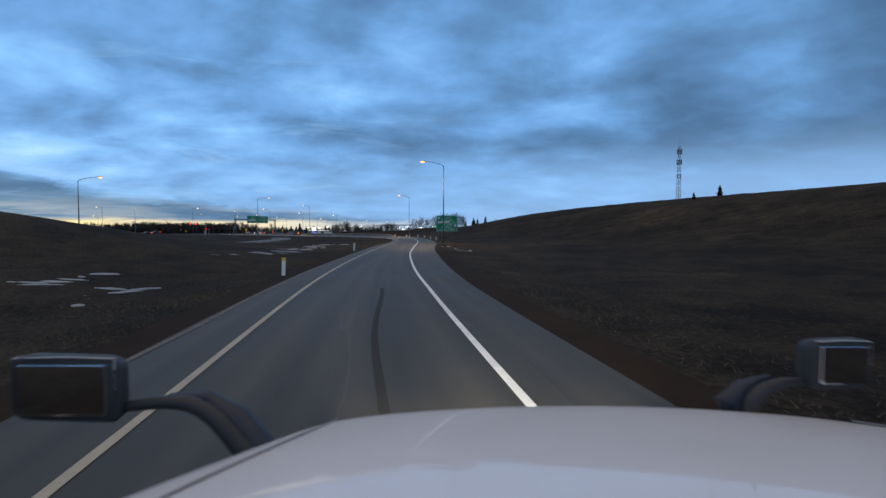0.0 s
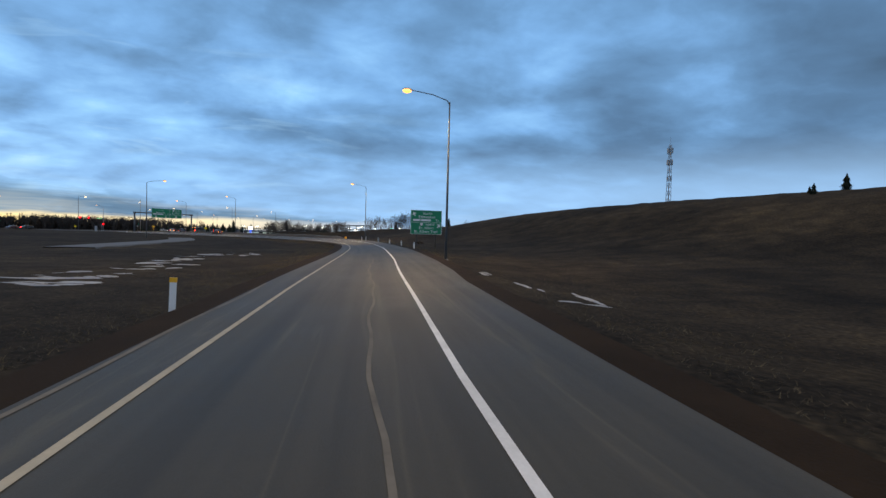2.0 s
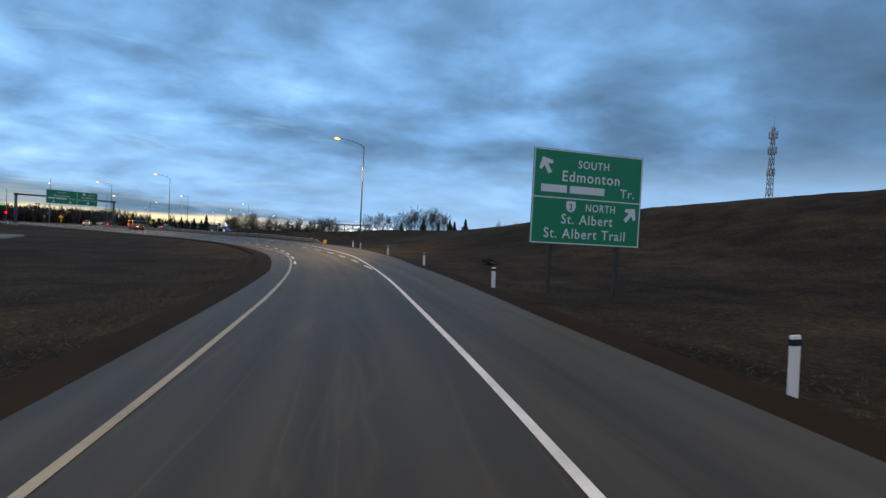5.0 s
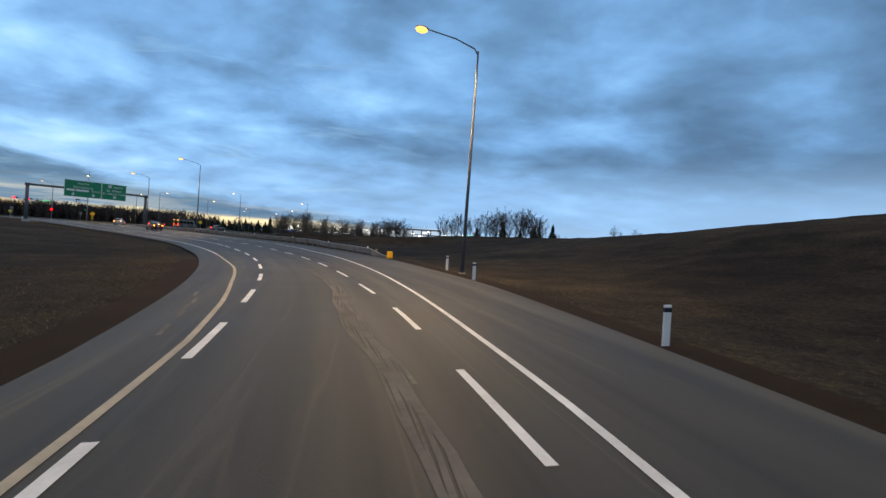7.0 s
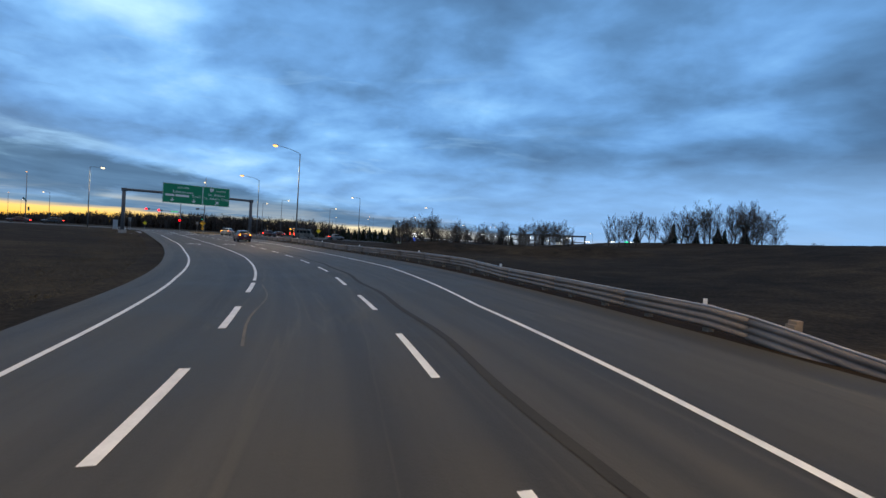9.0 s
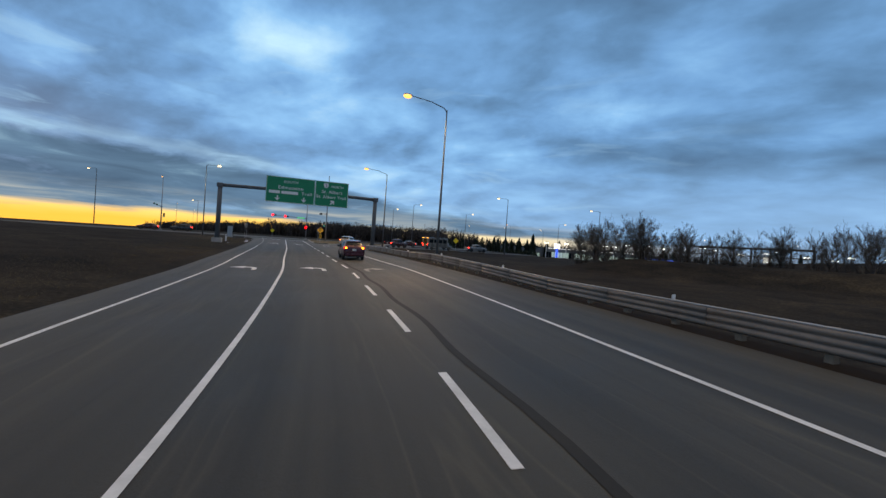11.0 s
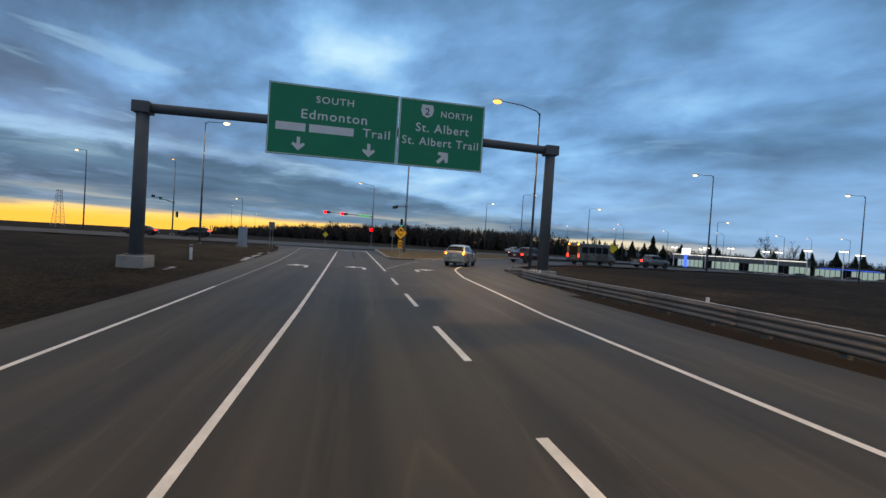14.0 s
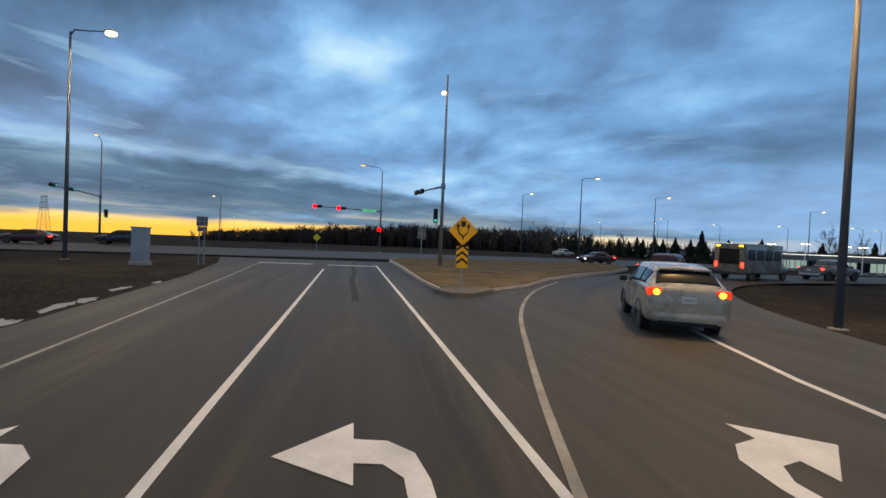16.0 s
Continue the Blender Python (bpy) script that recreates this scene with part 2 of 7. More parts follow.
# ---------------------------------------------------------------- materials
def material(name, base, rough=0.8, metal=0.0, vary=0.25, scale=1.0, fine=30.0, bump=0.0, warm=None, space="world",
             coat=0.0, glow=None, power=0.0, stretch=(1, 1, 1), island=False):
    m = bpy.data.materials.new(name)
    m.use_nodes = True
    nt = m.node_tree
    b = nt.nodes["Principled BSDF"]
    b.inputs["Roughness"].default_value, b.inputs["Metallic"].default_value = rough, metal
    b.inputs["Coat Weight"].default_value = coat
    b.inputs["Base Color"].default_value = (*base, 1)
    if glow:
        b.inputs["Emission Color"].default_value, b.inputs["Emission Strength"].default_value = (*glow, 1), power
    if vary <= 0:
        return m
    if space == "world":
        src = nt.nodes.new("ShaderNodeNewGeometry").outputs["Position"]
    else:
        src = nt.nodes.new("ShaderNodeTexCoord").outputs["UV" if space == "uv" else "Object"]
    mp = nt.nodes.new("ShaderNodeMapping")
    mp.inputs["Scale"].default_value = stretch
    nt.links.new(src, mp.inputs[0])

    def nz(s, d, r=0.6):
        n = nt.nodes.new("ShaderNodeTexNoise")
        n.inputs["Scale"].default_value, n.inputs["Detail"].default_value, n.inputs["Roughness"].default_value = s, d, r
        nt.links.new(mp.outputs[0], n.inputs["Vector"])
        return n.outputs[0]

    coarse, grain = nz(scale, 4), nz(fine, 3)
    mix = nt.nodes.new("ShaderNodeMix")
    mix.data_type = "RGBA"
    mix.inputs[6].default_value = (*[c * (1 - vary) for c in base], 1)
    mix.inputs[7].default_value = (*[min(c * (1 + vary), 1) for c in (warm or base)], 1)
    add = nt.nodes.new("ShaderNodeMath")
    add.operation = "MULTIPLY_ADD"
    nt.links.new(grain, add.inputs[0])
    add.inputs[1].default_value = 0.45
    sc = nt.nodes.new("ShaderNodeMath")
    sc.operation = "MULTIPLY_ADD"
    sc.inputs[1].default_value, sc.inputs[2].default_value = 1.5, -0.48
    nt.links.new(coarse, sc.inputs[0])
    nt.links.new(sc.outputs[0], add.inputs[2])
    add.use_clamp = True
    fac = add.outputs[0]
    if island:
        rnd = nt.nodes.new("ShaderNodeNewGeometry").outputs["Random Per Island"]
        av = nt.nodes.new("ShaderNodeMath")
        av.operation = "MULTIPLY_ADD"
        nt.links.new(rnd, av.inputs[0])
        av.inputs[1].default_value = 0.7
        hv = nt.nodes.new("ShaderNodeMath")
        hv.operation = "MULTIPLY"
        hv.inputs[1].default_value = 0.3
        nt.links.new(fac, hv.inputs[0])
        nt.links.new(hv.outputs[0], av.inputs[2])
        fac = av.outputs[0]
    nt.links.new(fac, mix.inputs[0])
    nt.links.new(mix.outputs[2], b.inputs["Base Color"])
    rr = nt.nodes.new("ShaderNodeMapRange")
    rr.inputs["To Min"].default_value, rr.inputs["To Max"].default_value = max(rough - 0.12, 0.03), min(rough + 0.12, 1)
    nt.links.new(coarse, rr.inputs["Value"])
    nt.links.new(rr.outputs[0], b.inputs["Roughness"])
    if bump:
        bp = nt.nodes.new("ShaderNodeBump")
        bp.inputs["Strength"].default_value, bp.inputs["Distance"].default_value = min(bump, 1.0), 0.02
        nt.links.new(grain, bp.inputs["Height"])
        nt.links.new(bp.outputs[0], b.inputs["Normal"])
    return m


def asphalt(name):
    """Worn grey asphalt: uv holds metres across and along, so wheel paths and salt trails run with the lane."""
    m = material(name, (0.056, 0.0535, 0.0455), 0.60, 0, 0.28, 0.35, 45, 0.35)
    nt = m.node_tree
    b = nt.nodes["Principled BSDF"]
    uvn = nt.nodes.new("ShaderNodeTexCoord").outputs["UV"]
    mp = nt.nodes.new("ShaderNodeMapping")
    mp.inputs["Scale"].default_value = (1.3, 0.022, 1)
    nt.links.new(uvn, mp.inputs[0])
    n = nt.nodes.new("ShaderNodeTexNoise")
    n.inputs["Scale"].default_value, n.inputs["Detail"].default_value = 1.0, 5
    nt.links.new(mp.outputs[0], n.inputs["Vector"])
    r = nt.nodes.new("ShaderNodeValToRGB")
    r.color_ramp.elements[0].position, r.color_ramp.elements[0].color = 0.34, (0.66, 0.67, 0.69, 1)
    r.color_ramp.elements[1].position, r.color_ramp.elements[1].color = 0.68, (1.34, 1.30, 1.22, 1)
    nt.links.new(n.outputs[0], r.inputs[0])
    # thin pale salt trails that wander along the lane
    mp2 = nt.nodes.new("ShaderNodeMapping")
    mp2.inputs["Scale"].default_value = (0.55, 0.035, 1)
    nt.links.new(uvn, mp2.inputs[0])
    n2 = nt.nodes.new("ShaderNodeTexNoise")
    n2.inputs["Scale"].default_value, n2.inputs["Detail"].default_value, n2.inputs["Distortion"].default_value = 1.0, 4, 0.6
    nt.links.new(mp2.outputs[0], n2.inputs["Vector"])
    r2 = nt.nodes.new("ShaderNodeValToRGB")
    r2.color_ramp.elements[0].position, r2.color_ramp.elements[0].color = 0.485, (1, 1, 1, 1)
    r2.color_ramp.elements[1].position, r2.color_ramp.elements[1].color = 0.515, (1, 1, 1, 1)
    k = r2.color_ramp.elements.new(0.5)
    k.color = (1.35, 1.31, 1.22, 1)
    nt.links.new(n2.outputs[0], r2.inputs[0])
    old = b.inputs["Base Color"].links[0].from_socket
    last = old
    for ramp in (r, r2):
        mx = nt.nodes.new("ShaderNodeMix")
        mx.data_type, mx.blend_type = "RGBA", "MULTIPLY"
        mx.inputs[0].default_value = 1.0
        nt.links.new(last, mx.inputs[6])
        nt.links.new(ramp.outputs[0], mx.inputs[7])
        last = mx.outputs[2]
    nt.links.new(last, b.inputs["Base Color"])
    return m


M_ROAD = asphalt("worn_asphalt")


def winter_turf(name):
    """Matted dead grass over bare soil: broad stains, tufts and fine litter."""
    m = material(name, (0.0235, 0.0205, 0.0165), 0.95, 0, 0.45, 0.11, 2.6, 0.9, (0.037, 0.0315, 0.024))
    nt = m.node_tree
    b = nt.nodes["Principled BSDF"]
    spot = nt.nodes.new("ShaderNodeNewGeometry").outputs["Position"]
    last = b.inputs["Base Color"].links[0].from_socket
    for size, detail, stops in ((0.035, 4, ((0.36, (0.72, 0.73, 0.76)), (0.52, (1.0, 1.0, 1.0)), (0.66, (1.35, 1.31, 1.22)))),
                                (0.42, 6, ((0.34, (0.70, 0.71, 0.74)), (0.50, (1.0, 1.0, 1.0)), (0.68, (1.40, 1.35, 1.22)))),
                                (6.0, 4, ((0.36, (0.65, 0.65, 0.66)), (0.52, (1.0, 1.0, 1.0)), (0.70, (1.6, 1.52, 1.36))))):
        n = nt.nodes.new("ShaderNodeTexNoise")
        n.inputs["Scale"].default_value, n.inputs["Detail"].default_value, n.inputs["Distortion"].default_value = size, detail, 0.4
        nt.links.new(spot, n.inputs["Vector"])
        r = nt.nodes.new("ShaderNodeValToRGB")
        e = r.color_ramp.elements
        e[0].position, e[0].color = stops[0][0], (*stops[0][1], 1)
        e[1].position, e[1].color = stops[2][0], (*stops[2][1], 1)
        k = e.new(stops[1][0])
        k.color = (*stops[1][1], 1)
        nt.links.new(n.outputs[0], r.inputs[0])
        mx = nt.nodes.new("ShaderNodeMix")
        mx.data_type, mx.blend_type = "RGBA", "MULTIPLY"
        mx.inputs[0].default_value = 1.0
        nt.links.new(last, mx.inputs[6])
        nt.links.new(r.outputs[0], mx.inputs[7])
        last = mx.outputs[2]
    nt.links.new(last, b.inputs["Base Color"])
    return m


M_GRASS = winter_turf("dead_grass_earth")
# dry island turf, its colour lifted for the lamp light on it
M_STRAW = material("lamplit_straw_turf", (0.115, 0.090, 0.050), 0.95, 0, 0.45, 0.5, 9, 0.8, (0.155, 0.124, 0.070))
M_GRAVEL = material("gravel_shoulder", (0.030, 0.021, 0.014), 0.95, 0, 0.4, 0.5, 25, 0.8)
M_WHITE = material("white_road_paint", (0.80, 0.80, 0.77), 0.6, 0, 0.28, 1.2, 22, 0.2)
M_YELLOW = material("yellow_road_paint", (0.42, 0.37, 0.27), 0.65, 0, 0.34, 1.2, 22, 0.2)
M_STEEL = material("galvanized_steel", (0.34, 0.35, 0.36), 0.5, 0.55, 0.2, 2.0, 30, 0.05, space="object")
M_POLE = material("painted_steel_pole", (0.13, 0.135, 0.14), 0.8, 0.0, 0.2, 1.5, 30, 0.05, space="object")
M_GREEN = material("green_sign_sheeting", (0.005, 0.26, 0.11), 0.4, 0, 0.12, 0.6, 12, 0, space="object")
M_BLADE = material("lit_green_name_blade", (0.05, 0.5, 0.2), 0.4, 0, 0, glow=(0.06, 0.75, 0.22), power=0.7)
M_LEGEND = material("white_sign_sheeting", (0.88, 0.87, 0.85), 0.4, 0, 0.06, 2, 20, 0, space="object")
M_SIGNYEL = material("yellow_sign_sheeting", (0.95, 0.48, 0.02), 0.4, 0, 0.10, 2, 20, 0, space="object")
M_BLACK = material("matte_black", (0.015, 0.015, 0.016), 0.6, 0, 0.2, 3, 30, 0, space="object")
M_ALU = material("sign_back_aluminium", (0.42, 0.43, 0.44), 0.45, 0.6, 0.15, 2, 20, 0, space="object")
M_CONC = material("concrete", (0.36, 0.34, 0.31), 0.9, 0, 0.25, 1.2, 25, 0.4)
M_WOODPOST = material("weathered_post", (0.24, 0.19, 0.14), 0.9, 0, 0.3, 4, 40, 0.4, space="object")
M_SNOW = material("old_snow", (0.36, 0.385, 0.42), 0.8, 0, 0.2, 0.6, 12, 0.5)
M_BARK = material("dark_bark", (0.055, 0.043, 0.035), 0.95, 0, 0.3, 2, 20, 0.3, space="object")
M_NEEDLE = material("spruce_needles", (0.022, 0.036, 0.022), 0.9, 0, 0.4, 0.4, 6, 0, space="object", island=True)
M_TWIG = material("bare_twigs", (0.11, 0.094, 0.083), 0.95, 0, 0.3, 0.4, 6, 0, space="object", island=True)
M_WARM = material("sodium_lamp", (1, 0.8, 0.5), 0.4, 0, 0, glow=(1.0, 0.44, 0.075), power=2.0)
M_COOL = material("white_lamp", (1, 1, 1), 0.4, 0, 0, glow=(1.0, 0.74, 0.36), power=2.3)
M_RED = material("red_signal_lens", (0.6, 0.02, 0.02), 0.3, 0, 0, glow=(1.0, 0.001, 0.004), power=4.5)
M_GO = material("green_signal_lens", (0.02, 0.5, 0.4), 0.3, 0, 0, glow=(0.03, 0.75, 0.55), power=0.6)
M_LEMON = material("lemon_sign_sheeting", (0.92, 0.72, 0.02), 0.4, 0, 0.1, 2, 20, 0, space="object")
# darker copy of the sign-back aluminium: backlit shade put into the colour
M_SIGNBACK = material("backlit_sign_back", (0.17, 0.175, 0.18), 0.6, 0.2, 0.2, 2, 20, 0, space="object")
M_NOSE = material("dirty_concrete", (0.125, 0.118, 0.105), 0.9, 0, 0.35, 0.9, 18, 0.4)
M_TAIL = material("lit_tail_lamp", (0.6, 0.02, 0.02), 0.25, 0, 0, glow=(1.0, 0.022, 0.010), power=9.0)
M_TAILDIM = material("red_running_lamp", (0.35, 0.008, 0.008), 0.2, 0, 0, glow=(1.0, 0.05, 0.01), power=0.9)
M_AMBER = material("amber_turn_lamp", (0.8, 0.35, 0.03), 0.25, 0, 0, glow=(1.0, 0.36, 0.02), power=8.0)
M_HEADL = material("lit_headlamp", (0.9, 0.9, 0.85), 0.2, 0, 0, glow=(1.0, 0.93, 0.80), power=4)
M_LENSOFF = material("unlit_lens", (0.05, 0.05, 0.05), 0.15, 0, 0)
M_GLASS = material("dark_car_glass", (0.010, 0.012, 0.014), 0.16, 0, 0.0)
M_GLASS.node_tree.nodes["Principled BSDF"].inputs["Specular IOR Level"].default_value = 0.2
M_SALT = material("pale_crack_filler", (0.17, 0.155, 0.13), 0.85, 0, 0.45, 0.8, 9, 0.2)
M_PALEROAD = material("salt_dusted_asphalt", (0.085, 0.083, 0.080), 0.7, 0, 0.3, 0.4, 20, 0.2)
M_WORN = material("worn_white_paint", (0.34, 0.325, 0.29), 0.75, 0, 0.55, 1.0, 7, 0.2)
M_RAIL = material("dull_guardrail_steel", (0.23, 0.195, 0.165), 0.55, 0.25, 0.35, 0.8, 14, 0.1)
# paler steel that paints the sky's highlight along the rail's top
M_LIP = material("lip_highlight_steel", (0.40, 0.40, 0.40), 0.5, 0.3, 0.3, 0.8, 14, 0.1)
M_POST = material("dark_sign_post", (0.060, 0.053, 0.045), 0.85, 0, 0.3, 3, 30, 0.2, space="object")
M_TAR = material("tar_seal", (0.036, 0.034, 0.030), 0.8, 0, 0.3, 1.5, 20, 0.1)
M_TRACK = material("darkened_lane_middle", (0.046, 0.044, 0.037), 0.8, 0, 0.45, 0.9, 9, 0.2)
M_OIL = material("oil_darkened_asphalt", (0.026, 0.024, 0.021), 0.8, 0, 0.4, 0.7, 9, 0.2)
M_RUBBER = material("tyre_rubber", (0.060, 0.056, 0.049), 0.85, 0, 0.25, 3, 40, 0.3, space="object")
M_RIM = material("alloy_rim", (0.42, 0.42, 0.43), 0.35, 0.8, 0.15, 5, 40, 0, space="object")
M_DIRTYRIM = material("dirty_alloy_rim", (0.15, 0.14, 0.125), 0.6, 0.4, 0.3, 5, 40, 0, space="object")
M_TRIM = material("black_plastic_trim", (0.03, 0.03, 0.032), 0.55, 0, 0.2, 4, 60, 0.1, space="object")
M_CREASE = material("crease_grey", (0.25, 0.24, 0.24), 0.6, 0, 0.1, 4, 60, 0, space="object")
M_FAIR = material("dark_blue_plastic", (0.018, 0.024, 0.042), 0.5, 0, 0.2, 4, 60, 0.1, space="object")
M_PLATE = material("plate_white", (0.7, 0.7, 0.66), 0.5, 0, 0.05, 4, 30, 0, space="object")

for m_dull, gloss in ((M_ROAD, 0.28), (M_TAR, 0.3), (M_OIL, 0.3), (M_TRACK, 0.3), (M_GRASS, 0.04), (M_GRAVEL, 0.06), (M_STRAW, 0.06), (M_SALT, 0.2)):
    m_dull.node_tree.nodes["Principled BSDF"].inputs["Specular IOR Level"].default_value = gloss


def paint(name, base, dirt=0.2):
    return material(name, base, 0.28, 0.15, dirt, 1.3, 9, 0, space="object", coat=0.7)


# ---------------------------------------------------------------- small builders
def make(name, bm, mat, smooth=False):
    me = bpy.data.meshes.new(name)
    bm.to_mesh(me)
    bm.free()
    for mm in (mat if isinstance(mat, (list, tuple)) else [mat]):
        me.materials.append(mm)
    if smooth:
        me.polygons.foreach_set("use_smooth", [True] * len(me.polygons))
    return new(name, me)


def raw(name, verts, faces, mat, smooth=False):
    me = bpy.data.meshes.new(name)
    me.from_pydata([tuple(v) for v in verts], [], [tuple(f) for f in faces])
    for mm in (mat if isinstance(mat, (list, tuple)) else [mat]):
        me.materials.append(mm)
    if smooth:
        me.polygons.foreach_set("use_smooth", [True] * len(me.polygons))
    me.update()
    return new(name, me)


def part(name, bm, mat, parent, label="", smooth=False):
    ob = make(name, bm, mat, smooth)
    ob.parent = parent
    if label:
        tagged(ob, label)
    return ob


def thing(name, m, label, category, group="", kind=""):
    ob = new(name)
    ob.empty_display_size = 0.3
    ob.matrix_world = m
    return tagged(ob, label, category, group, kind)


def box(bm, x0, x1, y0, y1, z0, z1, bevel=0.0):
    made = bmesh.ops.create_cube(bm, size=1, matrix=Matrix.LocRotScale(((x0 + x1) / 2, (y0 + y1) / 2, (z0 + z1) / 2), None, (x1 - x0, y1 - y0, z1 - z0)))
    if bevel:
        edges = list({e for v in made["verts"] for e in v.link_edges})
        bmesh.ops.bevel(bm, geom=edges, offset=bevel, segments=2, affect="EDGES", profile=0.6)
    return bm


def tube(bm, pts, radii, sides=8, cap=True):
    """A tapered pipe through pts."""
    pts = [Vector(p) for p in pts]
    if isinstance(radii, (int, float)):
        radii = [radii] * len(pts)
    rings = []
    for i, p in enumerate(pts):
        d = (pts[min(i + 1, len(pts) - 1)] - pts[max(i - 1, 0)]).normalized()
        a = d.cross(Vector((0, 0, 1)) if abs(d.z) < 0.9 else Vector((1, 0, 0))).normalized()
        b = d.cross(a)
        rings.append([bm.verts.new(p + radii[i] * (math.cos(t) * a + math.sin(t) * b)) for t in (2 * math.pi * k / sides for k in range(sides))])
    for r, q in zip(rings, rings[1:]):
        for k in range(sides):
            bm.faces.new((r[k], r[(k + 1) % sides], q[(k + 1) % sides], q[k]))
    if cap:
        bm.faces.new(rings[0][::-1])
        bm.faces.new(rings[-1])
    return bm


def poly(bm, pts, depth=0.0):
    """A flat polygon in x, z facing -y, extruded by depth along +y."""
    front = [bm.verts.new((x, 0, z)) for x, z in pts]
    bm.faces.new(front)
    if depth:
        back = [bm.verts.new((x, depth, z)) for x, z in pts]
        bm.faces.new(back[::-1])
        n = len(pts)
        for i in range(n):
            bm.faces.new((front[(i + 1) % n], front[i], back[i], back[(i + 1) % n]))
    return bm


def ballish(bm, c, r, seg=10):
    bmesh.ops.create_uvsphere(bm, u_segments=seg, v_segments=max(6, seg // 2 + 1), radius=1, matrix=Matrix.LocRotScale(c, None, r))
    return bm


def words(name, text, size, x, z, parent, mat=None, align="CENTER", wide=None):
    """Lettering on a sign face, as a mesh that stands proud of y = 0 and faces -y; wide: the line's width."""
    cu = bpy.data.curves.new(name, "FONT")
    cu.body, cu.size, cu.align_x, cu.extrude, cu.resolution_u, cu.offset, cu.space_character = text, size, align, 0.002, 3, 0.009 * size, 1.14
    tmp = bpy.data.objects.new(name, cu)
    scene.collection.objects.link(tmp)
    me = bpy.data.meshes.new_from_object(tmp.evaluated_get(bpy.context.evaluated_depsgraph_get()))
    bpy.data.objects.remove(tmp)
    bpy.data.curves.remove(cu)
    me.name = name
    if wide:
        xs = [v.co.x for v in me.vertices]
        me.transform(Matrix.Diagonal((wide / (max(xs) - min(xs)), 1, 1, 1)))
    # each letter becomes a part of its own: pieces joined by edges, with dots kept to their stems
    root = list(range(len(me.vertices)))

    def top_of(i):
        while root[i] != i:
            root[i] = root[root[i]]
            i = root[i]
        return i

    for e in me.edges:
        root[top_of(e.vertices[0])] = top_of(e.vertices[1])
    spans = {}
    for v in me.vertices:
        a, b = spans.get(top_of(v.index), (1e9, -1e9))
        spans[top_of(v.index)] = (min(a, v.co.x), max(b, v.co.x))
    letters = []
    for k, (a, b) in sorted(spans.items(), key=lambda it: it[1]):
        if letters and min(b, letters[-1][1]) - a > 0.5 * min(b - a, letters[-1][1] - letters[-1][0]):
            letters[-1] = (letters[-1][0], max(b, letters[-1][1]), letters[-1][2] + [k])
        else:
            letters.append((a, b, [k]))
    for _a, _b, keys in letters:
        keep = [v.index for v in me.vertices if top_of(v.index) in keys]
        place = {i: n for n, i in enumerate(keep)}
        one = bpy.data.meshes.new("letter")
        one.from_pydata([me.vertices[i].co[:] for i in keep], [], [tuple(place[i] for i in p.vertices) for p in me.polygons if p.vertices[0] in place])
        one.materials.append(mat or M_LEGEND)
        ob = new("letter", one)
        ob.parent = parent
        ob.matrix_local = pose(x, -0.006, z, 90, 0, 0)
    bpy.data.meshes.remove(me)
    return ob


# ---------------------------------------------------------------- the ramp's alignment
KNOTS = [(26.2, -117.1), (15.3, -68.3), (7.7, -34.2), (0.0, 0.0), (-4.11, 19.92), (-7.02, 39.77), (-9.51, 59.55), (-15.37, 106.60), (-19.06, 123.71),
         (-24.10, 139.9), (-30.94, 155.31), (-39.84, 169.19), (-45.04, 175.59), (-74.64, 200.68), (-86.48, 208.85),
         (-97.75, 216.69), (-112.78, 227.01), (-146.0, 249.4), (-179.0, 271.6)]


def spline(points, step=1.0):
    p = np.array(points, float)
    u = np.r_[0, np.cumsum(np.linalg.norm(np.diff(p, axis=0), axis=1))]
    m = np.gradient(p, u, axis=0)
    out = []
    for i in range(len(p) - 1):
        h = u[i + 1] - u[i]
        for w in np.arange(0, 1, step / h / 2):
            a, b, c, d = 2 * w**3 - 3 * w**2 + 1, w**3 - 2 * w**2 + w, -2 * w**3 + 3 * w**2, w**3 - w**2
            out.append(a * p[i] + b * h * m[i] + c * p[i + 1] + d * h * m[i + 1])
    out.append(p[-1])
    out = np.array(out)
    s = np.r_[0, np.cumsum(np.linalg.norm(np.diff(out, axis=0), axis=1))]
    grid = np.arange(0, s[-1], step)
    return np.stack([np.interp(grid, s, out[:, 0]), np.interp(grid, s, out[:, 1])], 1)


AXIS = spline(KNOTS)
START = int(np.argmin(np.linalg.norm(AXIS, axis=1)))
TAN = np.gradient(AXIS, axis=0)
TAN /= np.linalg.norm(TAN, axis=1)[:, None]
NOR = np.stack([TAN[:, 1], -TAN[:, 0]], 1)  # to the right
S0, S1 = -START, len(AXIS) - 1 - START


def steps(rows):
    a = np.array(rows, float)
    return lambda s: np.interp(s, a[:, 0], a[:, 1])


BANKING = steps([(0, 0), (60, 0.019), (108, 0.028), (145, 0.034), (190, 0.030), (228, 0.032), (255, 0.028), (272, 0.020), (293, 0.0)])
LEFT_EDGE = steps([(-120, -2.7), (6, -2.7), (37, -2.95), (58, -2.9), (66, -2.77), (92, -2.75), (114, -2.33), (126, -2.27), (137, -2.27), (143, -2.36), (148, -2.65), (153, -3.05), (160, -3.4),
                   (167, -4.05), (176, -4.5), (189, -5.0), (200, -5.1), (211, -5.2), (231, -4.9), (258, -5.05), (277, -5.22), (292, -5.8), (302, -6.4)])
LANE_LEFT = steps([(129, -2.0), (145, -2.05), (160, -2.1), (183, -2.1), (191, -1.85), (204, -1.5), (228, -1.45), (257, -1.5), (275, -1.7), (296, -1.8)])
